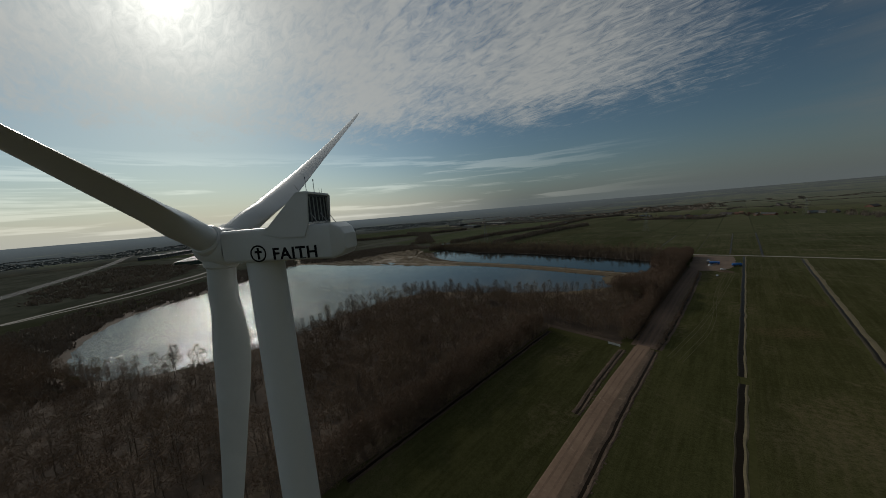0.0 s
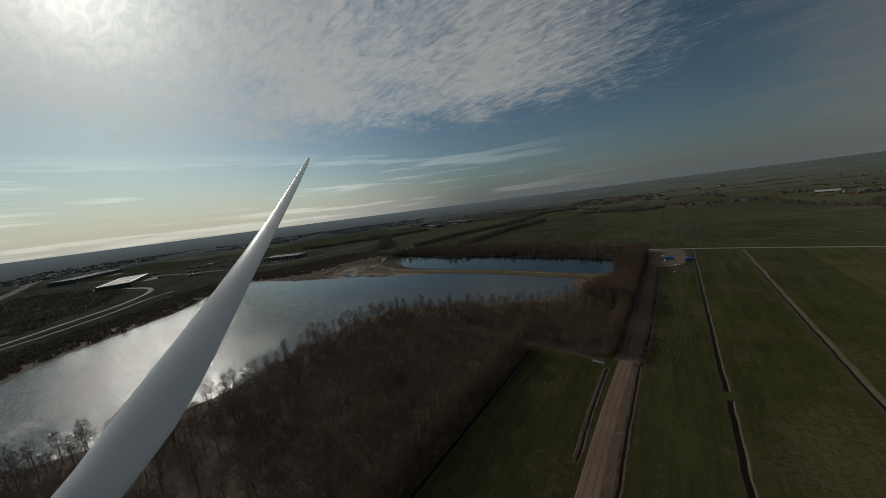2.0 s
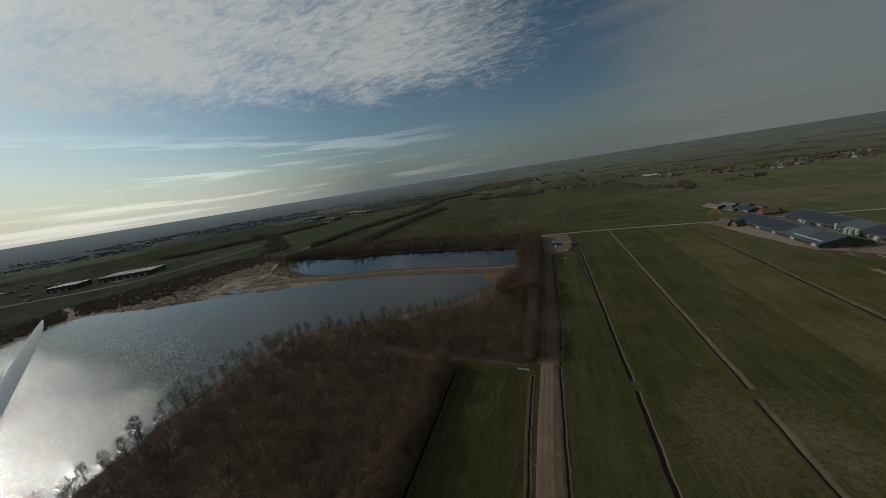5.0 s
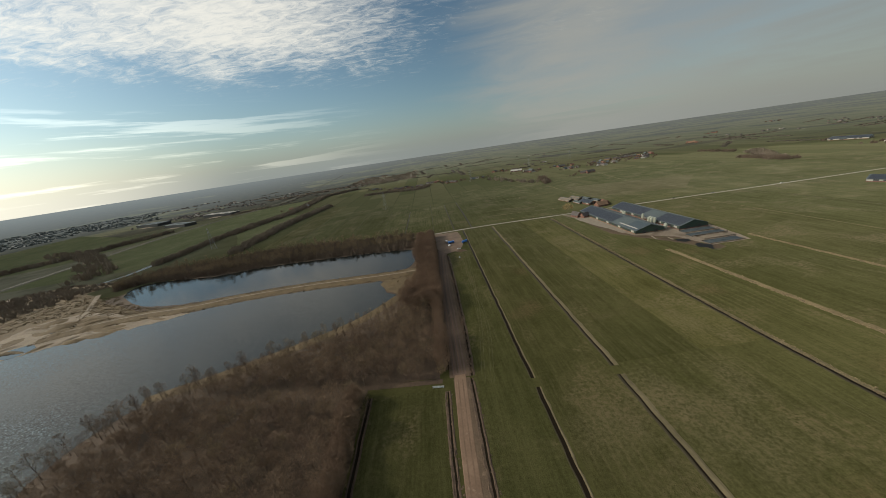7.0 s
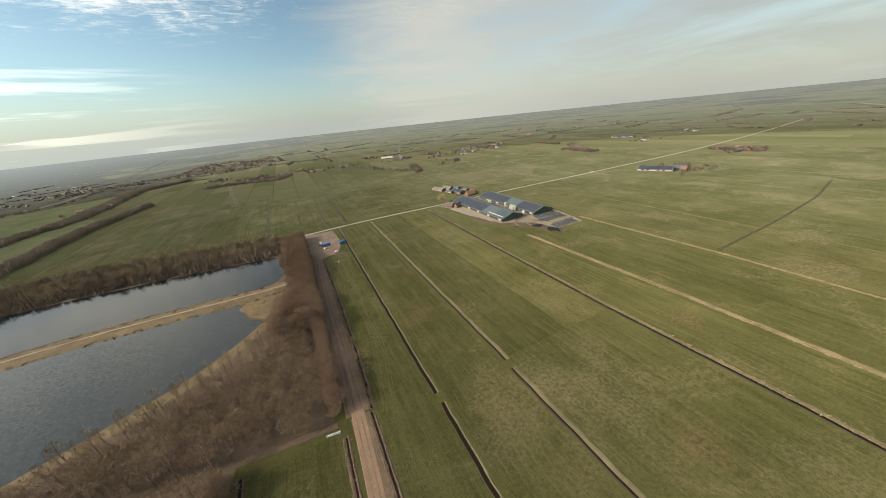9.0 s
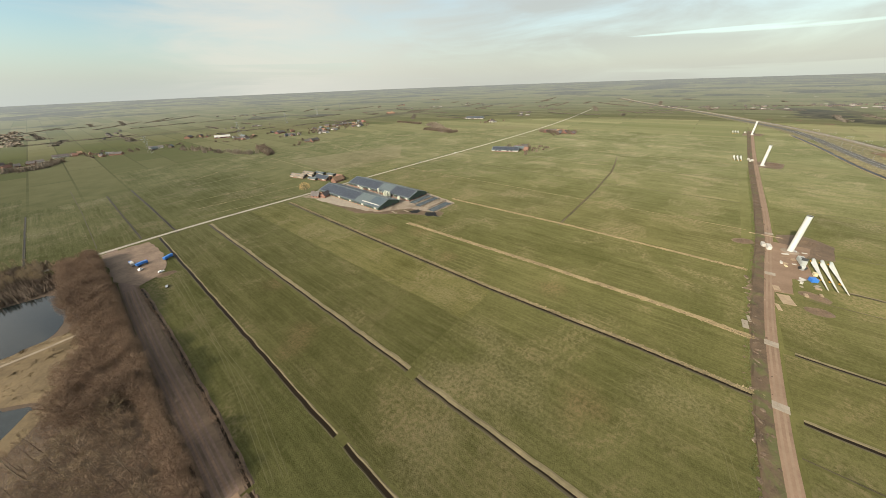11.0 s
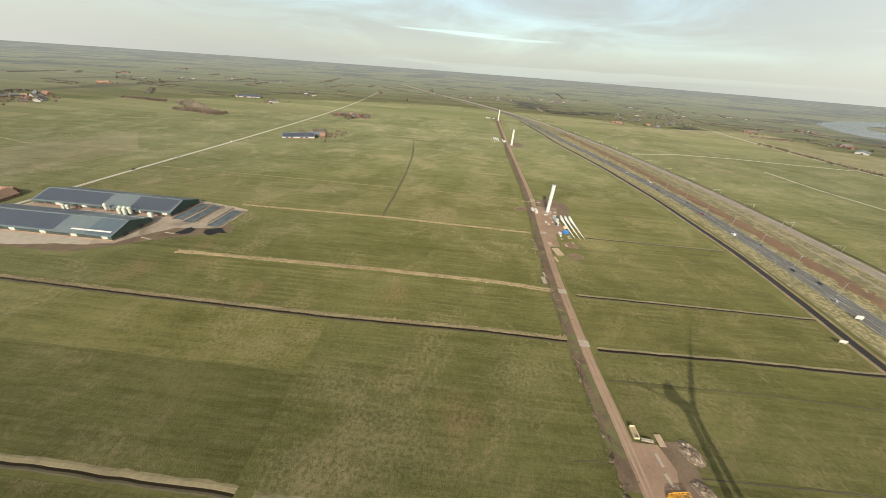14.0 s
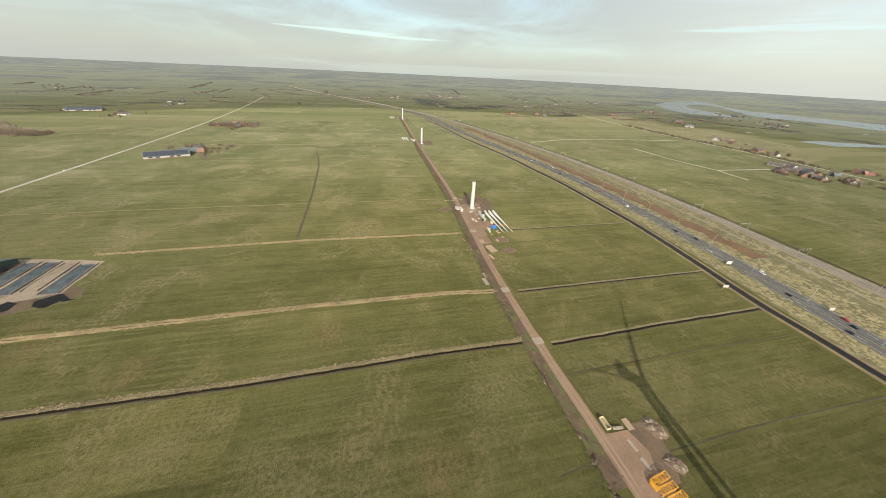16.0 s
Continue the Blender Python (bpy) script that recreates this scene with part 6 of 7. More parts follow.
def gable_roof(x0, y0, x1, y1, z, ridge, over=0.5, thick=0.25, side=0):
    """One half of a pitched roof with its ridge along y: side 0 to the west, 1 to the east."""
    xm = (x0 + x1) / 2
    drop = (ridge - z) / (xm - x0) * over
    edge = (x0 - over, z - drop) if side == 0 else (x1 + over, z - drop)
    bm = bmesh.new()
    loft(bm, [[(edge[0], y, edge[1]), (xm, y, ridge), (xm, y, ridge + thick), (edge[0], y, edge[1] + thick)] for y in (y0 - over, y1 + over)])
    return bm


def roof_patch(x0, x1, z, ridge, side, y0, y1, f0, f1, lift, thick=0.06):
    """A panel that lies on a roof half, from f0 to f1 of the way up."""
    xm = (x0 + x1) / 2
    ex = x0 if side == 0 else x1
    pts = [(ex + (xm - ex) * f, z + (ridge - z) * f + lift) for f in (f0, f1)]
    bm = bmesh.new()
    loft(bm, [[(pts[0][0], y, pts[0][1]), (pts[1][0], y, pts[1][1]), (pts[1][0], y, pts[1][1] + thick), (pts[0][0], y, pts[0][1] + thick)] for y in (y0, y1)])
    return bm


def shell(x0, y0, x1, y1, z, ridge):
    """The walls of a gabled building."""
    xm = (x0 + x1) / 2
    bm = bmesh.new()
    loft(bm, [[(x0, y, -0.2), (x1, y, -0.2), (x1, y, z), (xm, y, ridge), (x0, y, z)] for y in (y0, y1)])
    return bm


def build_barn(label, x, y, turn, wide, long, eave, ridge, solar, bright=False, wall=None, roof=None):
    """A long cattle barn whose ridge runs along its own y; solar: stretches of panels along each roof half."""
    barn = thing("barn", label, "barn", pose(x, y, 0.25 + rise(x, y), 0, 0, turn))
    hx, hy = wide / 2, long / 2
    part("wall", shell(-hx, -hy, hx, hy, eave, ridge - 0.1), wall or GREEN_WALL, barn)
    for side in (0, 1):
        half = part("roof_half", gable_roof(-hx, -hy, hx, hy, eave, ridge, 0.8, 0.22, side), roof or SHEET, barn)
        for a, b in solar:
            part("solar_panel_field", roof_patch(-hx, hx, eave, ridge, side, -hy + a * long, -hy + b * long, 0.05, 0.95, 0.24), SOLAR, half, "dark solar panels in long rows")
        if bright:
            part("roof_sheet_field", roof_patch(-hx, hx, eave, ridge, side, -hy + 0.005 * long, -hy + 0.17 * long, 0.02, 0.97, 0.25), SHEET_DARK, half)
            part("skylight", roof_patch(-hx, hx, eave, ridge, side, -hy + 0.02 * long, -hy + 0.27 * long, 0.17, 0.25, 0.33), RENDERED, half, "pale skylight strip")
    part("ridge_vent", boxed(-0.7, -hy + 1, ridge, 0.7, hy - 1, ridge + 0.55, 0.15), SHEET, barn)
    for k in (-1, 1):
        part("barn_door", boxed(k * wide * 0.2 - 2.2, -hy - 0.12, 0, k * wide * 0.2 + 2.2, -hy + 0.05, 3.8, 0.03), DARK, barn)
    part("barn_door", boxed(-2.4, hy - 0.05, 0, 2.4, hy + 0.12, 4.2, 0.03), DARK, barn)
    for side in (-1, 1):
        for k in range(int(long // 9)):
            yk = -hy + 6 + k * 9
            part("side_opening", boxed(side * hx - 0.07, yk - 2.6, 1.1, side * hx + 0.07, yk + 2.6, eave - 0.5), RENDERED if k % 3 == 0 else DARK, barn)
    part("plinth", boxed(-hx - 0.12, -hy - 0.12, -0.2, hx + 0.12, hy + 0.12, 0.75), BRICK, barn)
    return barn


def build_house(label, x, y, turn, wide, long, eave, ridge, wall, roof, group=""):
    home = thing("house", label, "house", pose(x, y, 0.15 + rise(x, y), 0, 0, turn), group)
    hx, hy = wide / 2, long / 2
    part("wall", shell(-hx, -hy, hx, hy, eave, ridge - 0.1), wall, home)
    for side in (0, 1):
        part("roof_half", gable_roof(-hx, -hy, hx, hy, eave, ridge, 0.45, 0.18, side), roof, home)
    part("chimney", boxed(-0.35, hy * 0.5 - 0.35, ridge - 0.8, 0.35, hy * 0.5 + 0.35, ridge + 0.8, 0.04), BRICK, home)
    for side in (-1, 1):
        for k in (-0.5, 0.3):
            part("window", boxed(side * hx - 0.06, k * hy - 0.7, 0.9, side * hx + 0.06, k * hy + 0.7, 2.2), GLASS, home)
        for k in (-0.25, 0.25):
            part("window", boxed(k * wide - 0.6, side * hy - 0.06, 0.9, k * wide + 0.6, side * hy + 0.06, 2.2), GLASS, home)
    part("door", boxed(-0.5, -hy - 0.07, 0, 0.5, -hy + 0.05, 2.1), DARK, home)
    return home


sheet("farm_yard", ragged([(230, 452), (229, 400), (234, 384), (250, 374), (268, 358), (272, 338), (276, 323), (318, 323), (329, 379), (327, 527), (208, 527), (216, 500), (228, 486)], 1.5, 4, 31), 0.13, CONCRETE, "stained pale concrete farmyard", "yard", skirt=0.08)
sheet("farm_apron", ragged([(214, 498), (222, 500), (236, 492), (237, 404), (229, 398), (226, 424), (220, 446), (216, 474)], 1.6, 2.5, 38), 0.14, SLAB, "pale worn concrete apron beside a cattle barn", "yard", skirt=0.05)
sheet("yard_soil", ragged([(216, 470), (217, 404), (228, 382), (240, 366), (252, 350), (262, 322), (268, 308), (282, 314), (284, 330), (276, 360), (250, 386), (236, 400), (236, 470)], 2.2, 3, 37), 0.10, PATCHY_SOIL, "trampled muddy soil along the farmyard", "soil", skirt=0.05)
build_barn("large dark green cattle barn with solar roof and pale skylights", 255.5, 456, 0, 37, 139, 4.2, 10.2, [(0.37, 0.99)], True)
build_barn("large dark green cattle barn with two solar roof fields", 305, 450, 0, 36, 140, 4.2, 10.2, [(0.01, 0.30), (0.50, 0.99)])


def build_silo(x, y, r, h):
    silo = thing("silo", "cream feed silo on steel legs in the farmyard", "silo", pose(x, y, 0.15), "feed silos")
    part("shell", tube(bmesh.new(), [(0, 0, 1.6), (0, 0, 3.0), (0, 0, h), (0, 0, h + 0.9)], [0.3, r, r, 0.35], 20), SILO, silo, smooth=35)
    for k in range(4):
        a = math.pi / 4 + k * math.pi / 2
        part("leg", tube(bmesh.new(), [(r * 0.85 * math.cos(a), r * 0.85 * math.sin(a), -0.1), (r * 0.85 * math.cos(a), r * 0.85 * math.sin(a), 3.2)], [0.08, 0.08], 5), STEEL, silo)
    part("lid", tube(bmesh.new(), [(0, 0, h + 0.85), (0, 0, h + 1.1)], [0.45, 0.3], 12), STEEL, silo)
    part("ladder", boxed(r, -0.22, 0.4, r + 0.08, 0.22, h), STEEL, silo)


for x, y, r, h in ((281.5, 414, 1.7, 8.5), (281.5, 418.5, 1.7, 8.5), (281.5, 423, 1.7, 8.5), (278.3, 416, 1.6, 8), (278.3, 421, 1.6, 8), (283.5, 440, 1.5, 8.5), (277, 389, 1.5, 6.5), (279.5, 393, 1.8, 6), (278, 472, 1.4, 6.5), (278.2, 476.5, 1.4, 6.5)):
    build_silo(x, y, r, h)


def build_clamp(x0, y0, x1, y1, cover, label):
    clamp = thing("silage_clamp", label, "silage clamp", pose(0, 0, 0.15), "silage clamps")
    for y in (y0, y1):
        part("side_wall", boxed(x0, y - 0.2, -0.1, x1, y + 0.2, 0.9, 0.04), CONCRETE, clamp)
    if cover:
        bm = bmesh.new()
        bmesh.ops.create_grid(bm, x_segments=14, y_segments=6, size=0.5)
        for v in bm.verts:
            u, w = v.co.x, v.co.y
            v.co = ((x0 + x1) / 2 + u * (x1 - x0 - 1), (y0 + y1) / 2 + w * (y1 - y0 - 0.6), 0.1 + 0.9 * (1 - (2 * u) ** 4) * (1 - 0.4 * (2 * w) ** 2) + 0.25 * noise.noise((u * 9, w * 5, x0)))
        part("cover_sheet", bm, cover, clamp, smooth=60)


build_clamp(283, 366, 322, 376, TARP, "concrete silage clamp under a blue-black sheet")
build_clamp(279, 352.5, 321, 362, TARP, "concrete silage clamp under a blue-black sheet")
build_clamp(281, 339.5, 318, 349, SAND, "opened silage clamp with brown fodder")
build_clamp(276, 325, 314, 336, TARP, "concrete silage clamp under a blue-black sheet")
sheet("slurry_puddle", ragged([(262, 330), (270, 331), (276, 325), (272, 314), (266, 307), (268, 317), (260, 322)], 3.4, 1.6, 33), 0.16, SLURRY, "dark slurry puddle beside the clamps", "puddle")
sheet("slurry_pool", ragged([(257, 346), (262, 341), (269, 340), (270, 348), (260, 352)], 2.6, 1.6, 34), 0.17, SLURRY, "dark runoff pool in the farmyard", "puddle")
for k, (x, y, w, l) in enumerate([(246, 366, 1.6, 10), (258, 356, 1.6, 9)]):
    box_thing = thing("feed_trough", "pale concrete trough at the edge of the farmyard", "trough", pose(x, y, 0.16, 0, 0, 80 + 7 * k), "farmyard troughs")
    bm = boxed(-l / 2, -w / 2, 0, l / 2, w / 2, 0.7, 0.05)
    part("basin", bm, SLAB, box_thing)
    part("filling", boxed(-l / 2 + 0.2, -w / 2 + 0.2, 0.6, l / 2 - 0.2, w / 2 - 0.2, 0.74), MUD, box_thing)
build_house("grey-roofed farmhouse beside the cattle barns", 222, 509, 20, 9, 14, 3.2, 8.2, BRICK, TILE)
build_house("grey-roofed farm annexe beside the cattle barns", 231, 499, 110, 8, 13, 3.0, 7.4, BRICK, TILE)
build_house("orange-tiled old farmhouse by the country road", 290, 556, 100, 11, 20, 2.8, 8.6, BRICK, RED_TILE)
build_house("orange-tiled barn by the country road", 303, 568, 10, 9, 14, 2.8, 7.0, BRICK, RED_TILE)
build_barn("old barn with a dark solar roof", 284, 590, 8, 17, 30, 3.2, 6.8, [(0.02, 0.98)], False, BRICK, SHEET)
for k, (x, y, w, l, t) in enumerate([(262, 640, 5, 34, 12), (270, 650, 5, 36, 12), (280, 636, 6, 30, 10), (290, 648, 7, 28, 12), (272, 604, 8, 20, 8), (300, 628, 7, 22, 10), (306, 600, 9, 18, 6)]):
    build_barn("low shed with a pale roof in the older farmyard", x, y, t, w, l, 2.4, 3.6, [], False, RENDERED, CONCRETE if k < 4 else SHEET)
sheet("fallow_field", ragged([(318, 640), (330, 800), (600, 720), (480, 600)], 2, 12, 71), 0.11, FALLOW, "dull brown fallow field behind the older farm", "field", skirt=0.05)
gold = single_tree(broad_meshes[3], 224, 543, 30, 1.2, "round golden willow by the country road", "")
bm = bmesh.new()
g_rng = random.Random(4)
for _ in range(900):
    a, b = g_rng.uniform(0, 6.283), g_rng.uniform(-0.3, 1.0)
    q = math.sqrt(max(0, 1 - b * b))
    r = 6.6 * g_rng.uniform(0.75, 1.05)
    c = Vector((r * q * math.cos(a), r * q * math.sin(a), 7 + 6.0 * b * g_rng.uniform(0.85, 1.05)))
    d = Vector((g_rng.gauss(0, 1), g_rng.gauss(0, 1), g_rng.gauss(0.2, 1))).normalized() * 1.5
    e = d.cross(Vector((g_rng.gauss(0, 1), g_rng.gauss(0, 1), g_rng.gauss(0, 1)))).normalized() * 0.12
    bm.faces.new([bm.verts.new(c - e), bm.verts.new(c + e), bm.verts.new(c + d)])
part("golden_twigs", bm, GOLD, gold, "golden young shoots")

# farms further out
build_barn("long dark barn alone in the pastures", 668, 442, 22, 26, 60, 3.6, 8.5, [(0.02, 0.98)], False, RENDERED, SHEET)
build_barn("blue-roofed barn among far pastures", 1243, 915, 20, 36, 75, 4, 9, [(0.02, 0.98)], False, RENDERED, SHEET_DARK)
build_barn("pale-roofed barn in a far hamlet", 384, 1388, 70, 26, 46, 4, 9, [], False, BRICK, RENDERED)
build_barn("grey far barn behind the motorway", 1105, -1126, 40, 30, 60, 4, 8, [], False, RENDERED, SHEET)
far_rng = random.Random(12)
FAR_FARMS = [(700, 410, 3), (712, 425, 2), (985, 440, 4), (992, 470, 3), (1000, 420, 3), (-224, 1443, 3), (-127, 1355, 4), (-60, 1324, 4), (33, 1400, 5), (96, 1313, 4), (201, 1318, 3), (389, 1270, 4), (430, 1320, 3), (562, 1325, 5), (543, 1205, 4), (479, 1018, 3), (678, 1209, 5), (684, 1290, 4), (773, 1300, 4), (846, 1317, 5), (835, 1250, 4), (902, 1303, 4), (803, 1202, 3), (1305, 1544, 4), (1709, 1886, 4), (2154, 1921, 3), (1235, 940, 3), (1161, 772, 2), (1386, -478, 3), (1373, -620, 4), (1437, -1024, 3), (1217, -1190, 5), (802, -936, 4), (658, -880, 3), (519, -738, 6), (462, -725, 6), (441, -757, 5), (480, -700, 5), (471, -862, 3), (1627, -1431, 5), (-480, 1180, 3), (340, 1480, 3), (640, 1180, 3)]
houses = []
for fx, fy, count in FAR_FARMS:
    for k in range(count):
        x, y = fx + far_rng.uniform(-32, 32), fy + far_rng.uniform(-26, 26)
        wall, roof, words = far_rng.choice([(BRICK, TILE, "dark-roofed brick farm building in a far hamlet"), (BRICK, RED_TILE, "red-roofed brick house in a far hamlet"), (FAR_BRICK, SHEET, "grey-roofed brick shed in a far hamlet"), (RENDERED, TILE, "pale house with a dark roof in a far hamlet"), (BRICK, FAR_TILE, "brown-roofed long shed in a far hamlet")])
        if k == 0:
            build_house(words, x, y, far_rng.uniform(0, 180), far_rng.uniform(12, 18), far_rng.uniform(22, 36), 3.2, far_rng.uniform(6.5, 9), wall, roof)
        else:
            build_house(words, x, y, far_rng.uniform(0, 180), far_rng.uniform(7, 10), far_rng.uniform(9, 16), 3.2, far_rng.uniform(6.5, 8.5), wall, roof)
rng = np.random.default_rng(31)
farm_trees = [(fx + rng.uniform(-55, 55), fy + rng.uniform(-42, 42)) for fx, fy, c in FAR_FARMS for _ in range(9)]
clumps("farm_trees", farm_trees, rng, BRUSH, "bare trees round the far farms and hamlets", (4, 8), (2.5, 5), 40)

# large halls by the western motorway
for label, x, y, turn, w, l, h, top in (("dark flat-roofed business hall", -985, 372, -61, 36, 55, 10, SHEET), ("long hall with white ribbed roof", -905, 445, -61, 48, 105, 10, RENDERED), ("white-roofed distribution hall", -1580, 100, 52, 70, 200, 12, RENDERED), ("dark low-roofed business hall", -1120, 130, 70, 60, 180, 10, DARK), ("grey business hall", -900, 1160, 68, 40, 110, 9, SHEET), ("grey business hall", -860, 1330, 72, 40, 150, 9, RENDERED), ("dark business hall", -1110, 1300, 72, 50, 120, 10, SHEET_DARK)):
    hall = thing("business_hall", label + " by the motorway", "hall", pose(x, y, 0.2 + rise(x, y), 0, 0, turn))
    part("wall", boxed(-w / 2, -l / 2, -0.2, w / 2, l / 2, h, 0.2), DARK if top is not DARK else GREEN_WALL, hall)
    part("roof", boxed(-w / 2 - 0.3, -l / 2 - 0.3, h, w / 2 + 0.3, l / 2 + 0.3, h + 0.6, 0.1), top, hall)
    for k in range(int(l // 16)):
        part("skylight", boxed(-w * 0.4, -l / 2 + 6 + 16 * k, h + 0.6, w * 0.4, -l / 2 + 9 + 16 * k, h + 1.1, 0.1), SHEET, hall)
    for k in range(int(l // 14)):
        part("loading_door", boxed(w / 2 - 0.05, -l / 2 + 5 + 14 * k, 0, w / 2 + 0.1, -l / 2 + 9 + 14 * k, 4.5), RENDERED, hall)
    sheet("hall_yard", [(x + dx, y + dy) for dx, dy in ((-w * 0.5, -l * 0.4), (w * 0.5, -l * 0.4), (w * 0.5, l * 0.4), (-w * 0.5, l * 0.4))], 0.1, CONCRETE, "pale paved yard round a business hall", "yard")


def town(name, spots, rng, label):
    """Far roofs that nobody could count: little gabled blocks."""
    groups = {0: ([], [], "walls", FAR_BRICK), 1: ([], [], "roofs", FAR_TILE), 2: ([], [], "pale_roofs", RENDERED)}
    for x, y in spots:
        w, l, h = rng.uniform(2.8, 4.5), rng.uniform(4, 8), rng.uniform(2, 3.5)
        a = rng.uniform(0, math.pi)
        z = rise(x, y)
        kind = 2 if rng.random() < 0.14 else 1
        if kind == 2:
            w, l = w * 1.8, l * 1.8
        rot = np.array(((math.cos(a), -math.sin(a)), (math.sin(a), math.cos(a))))
        base = np.array(((-w, -l), (w, -l), (w, l), (-w, l))) @ rot.T + (x, y)
        ridge = np.array(((0, -l), (0, l))) @ rot.T + (x, y)
        v, t = groups[0][0], groups[0][1]
        n0 = len(v)
        v += [(*p, z - 0.3) for p in base] + [(*p, z + h) for p in base]
        for k in range(4):
            j = (k + 1) % 4
            t += [(n0 + k, n0 + j, n0 + 4 + j), (n0 + k, n0 + 4 + j, n0 + 4 + k)]
        v, t = groups[kind][0], groups[kind][1]
        n0 = len(v)
        up = 1.0 if kind == 2 else w * 0.8
        v += [(*p, z + h) for p in base] + [(*p, z + h + up) for p in ridge]
        t += [(n0, n0 + 1, n0 + 4), (n0 + 2, n0 + 3, n0 + 5), (n0 + 1, n0 + 2, n0 + 5), (n0 + 1, n0 + 5, n0 + 4), (n0 + 3, n0, n0 + 4), (n0 + 3, n0 + 4, n0 + 5)]
    holder = tagged(new(name), label, "town", kind="stuff")
    for v, t, what, mat in groups.values():
        if t:
            tagged(triangles(what, np.array(v), np.array(t), mat, holder), kind="stuff")




def hamlets(count, az, dist, houses, rng):
    """Spots of houses gathered in loose villages, some strung along a road."""
    out = []
    for _ in range(count):
        a, r = radians(rng.uniform(*az)), math.sqrt(rng.uniform(dist[0] ** 2, dist[1] ** 2))
        x, y, turn = r * math.sin(a), r * math.cos(a), rng.uniform(0, 3.14)
        for _ in range(int(rng.uniform(*houses))):
            u, v = rng.normal(0, 75), rng.normal(0, 22)
            out.append((x + u * math.cos(turn) - v * math.sin(turn), y + u * math.sin(turn) + v * math.cos(turn)))
    return out


rng = np.random.default_rng(8)
town("west_town", hamlets(9, (-44, -18), (1700, 2500), (14, 26), rng), rng, "far western town of small roofs among trees")
town("motorway_suburb", [(x, y) for x, y in zip(rng.uniform(-1250, -950, 30), rng.uniform(120, 420, 30))], rng, "scattered business roofs beyond the motorway")
town("east_villages", hamlets(17, (78, 150), (1650, 2450), (9, 22), rng), rng, "far villages under the eastern horizon")
town("north_hamlets", hamlets(9, (-20, 75), (1700, 2500), (4, 11), rng), rng, "far hamlets in the northern polder")

# ---- building site, motorway furniture and vehicles ----


def tower_stub(x, y, h):
    stub = thing("tower_section", "half-built white wind turbine tower on a muddy pad", "turbine tower", pose(x, y, 0.2), "half-built towers")
    part("steel_shell", tube(bmesh.new(), [(0, 0, 0), (0, 0, h * 0.5), (0, 0, h)], [2.1, 2.05, 1.98], 40), DUSTY, stub, smooth=35)
    part("flange", tube(bmesh.new(), [(0, 0, h - 0.02), (0, 0, h + 0.2)], [2.06, 2.06], 40), STEEL, stub, smooth=35)
    part("flange", tube(bmesh.new(), [(0, 0, h * 0.5 - 0.1), (0, 0, h * 0.5 + 0.1)], [2.09, 2.09], 40), STEEL, stub, smooth=35)
    part("door", boxed(-0.5, -2.16, 1.6, 0.5, -1.98, 3.8, 0.04), DARK, stub)
    part("door_stair", boxed(-0.7, -4.0, 0, 0.7, -2.1, 1.5, 0.05), STEEL, stub)
    part("foundation", tube(bmesh.new(), [(0, 0, -0.3), (0, 0, 0.5)], [7.0, 5.0], 32), CONCRETE, stub)
    part("cover", tube(bmesh.new(), [(0, 0, h + 0.18), (0, 0, h + 0.5)], [1.95, 0.4], 24), DARK, stub)


for x, h in ((388, 34), (770, 34), (1168, 34)):
    tower_stub(x, -2.5, h)

lying_blade = blade_bm(-1.0, 12.0)
blade_mesh = bpy.data.meshes.new("blade_shell")
bmesh.ops.recalc_face_normals(lying_blade, faces=lying_blade.faces)
lying_blade.to_mesh(blade_mesh)
lying_blade.free()
blade_mesh.polygons.foreach_set("use_smooth", [True] * len(blade_mesh.polygons))
for x0, ys, size in ((377.5, (-15.0, -20.0, -25.0), 1.13), (838, (24, 29, 34), 1.0), (1225, (24, 29.5, 35), 1.0)):
    for y in ys:
        rotor = thing("rotor_blade", "white rotor blade lying ready on the building site", "rotor blade", pose(x0, y, 0.2), "blades on the ground")
        link_mesh("shell", blade_mesh, DUSTY, rotor, "", pose(0, 0, 1.6, 0, -90, 0) @ pose(0, 0, 0, 0, 0, 90) @ Matrix.Diagonal((0.9, 0.9, size, 1)))
        for d, w in ((3, 1.5), (38, 1.0)):
            part("cradle", boxed(-d - 0.6, -w, 0, -d + 0.6, w, 0.75, 0.05), YELLOW, rotor)

nac = thing("spare_nacelle", "white turbine housing waiting on the ground", "nacelle", pose(366, -7, 0.25, 0, 0, 186))
part("shell", loft(bmesh.new(), [ring_section(s, w, 0.5, t, 0.4) for s, w, t in ((-6, 3.4, 3.7), (-5.6, 4.0, 4.1), (4.6, 4.0, 4.1), (6.0, 3.0, 3.6))]), GREY_KIT, nac, smooth=35)
part("frame", boxed(-5.4, -1.5, 0, 5.0, 1.5, 0.55, 0.05), DARK, nac)
part("cooler", boxed(3.6, -2.0, 4.05, 4.2, 2.0, 6.4, 0.1), DARK, nac)
part("roof_hatch", boxed(-3, -0.8, 4.08, -1.6, 0.8, 4.2, 0.04), DARK, nac)
spare_hub = thing("spare_hub", "white rotor hub standing on the ground", "hub", pose(352, -6, 0.25))
part("casting", tube(bmesh.new(), [(0, 0, 0.3), (0, 0, 1.0), (0, 0, 2.8), (0, 0, 3.7), (0, 0, 4.0)], [1.4, 2.0, 2.0, 1.2, 0.3], 28), GREY_KIT, spare_hub, smooth=40)
for k in range(3):
    a = 2 * math.pi * k / 3
    part("blade_socket", tube(bmesh.new(), [(1.2 * math.cos(a), 1.2 * math.sin(a), 2), (2.3 * math.cos(a), 2.3 * math.sin(a), 2)], [1.25, 1.25], 20), DARK, spare_hub)
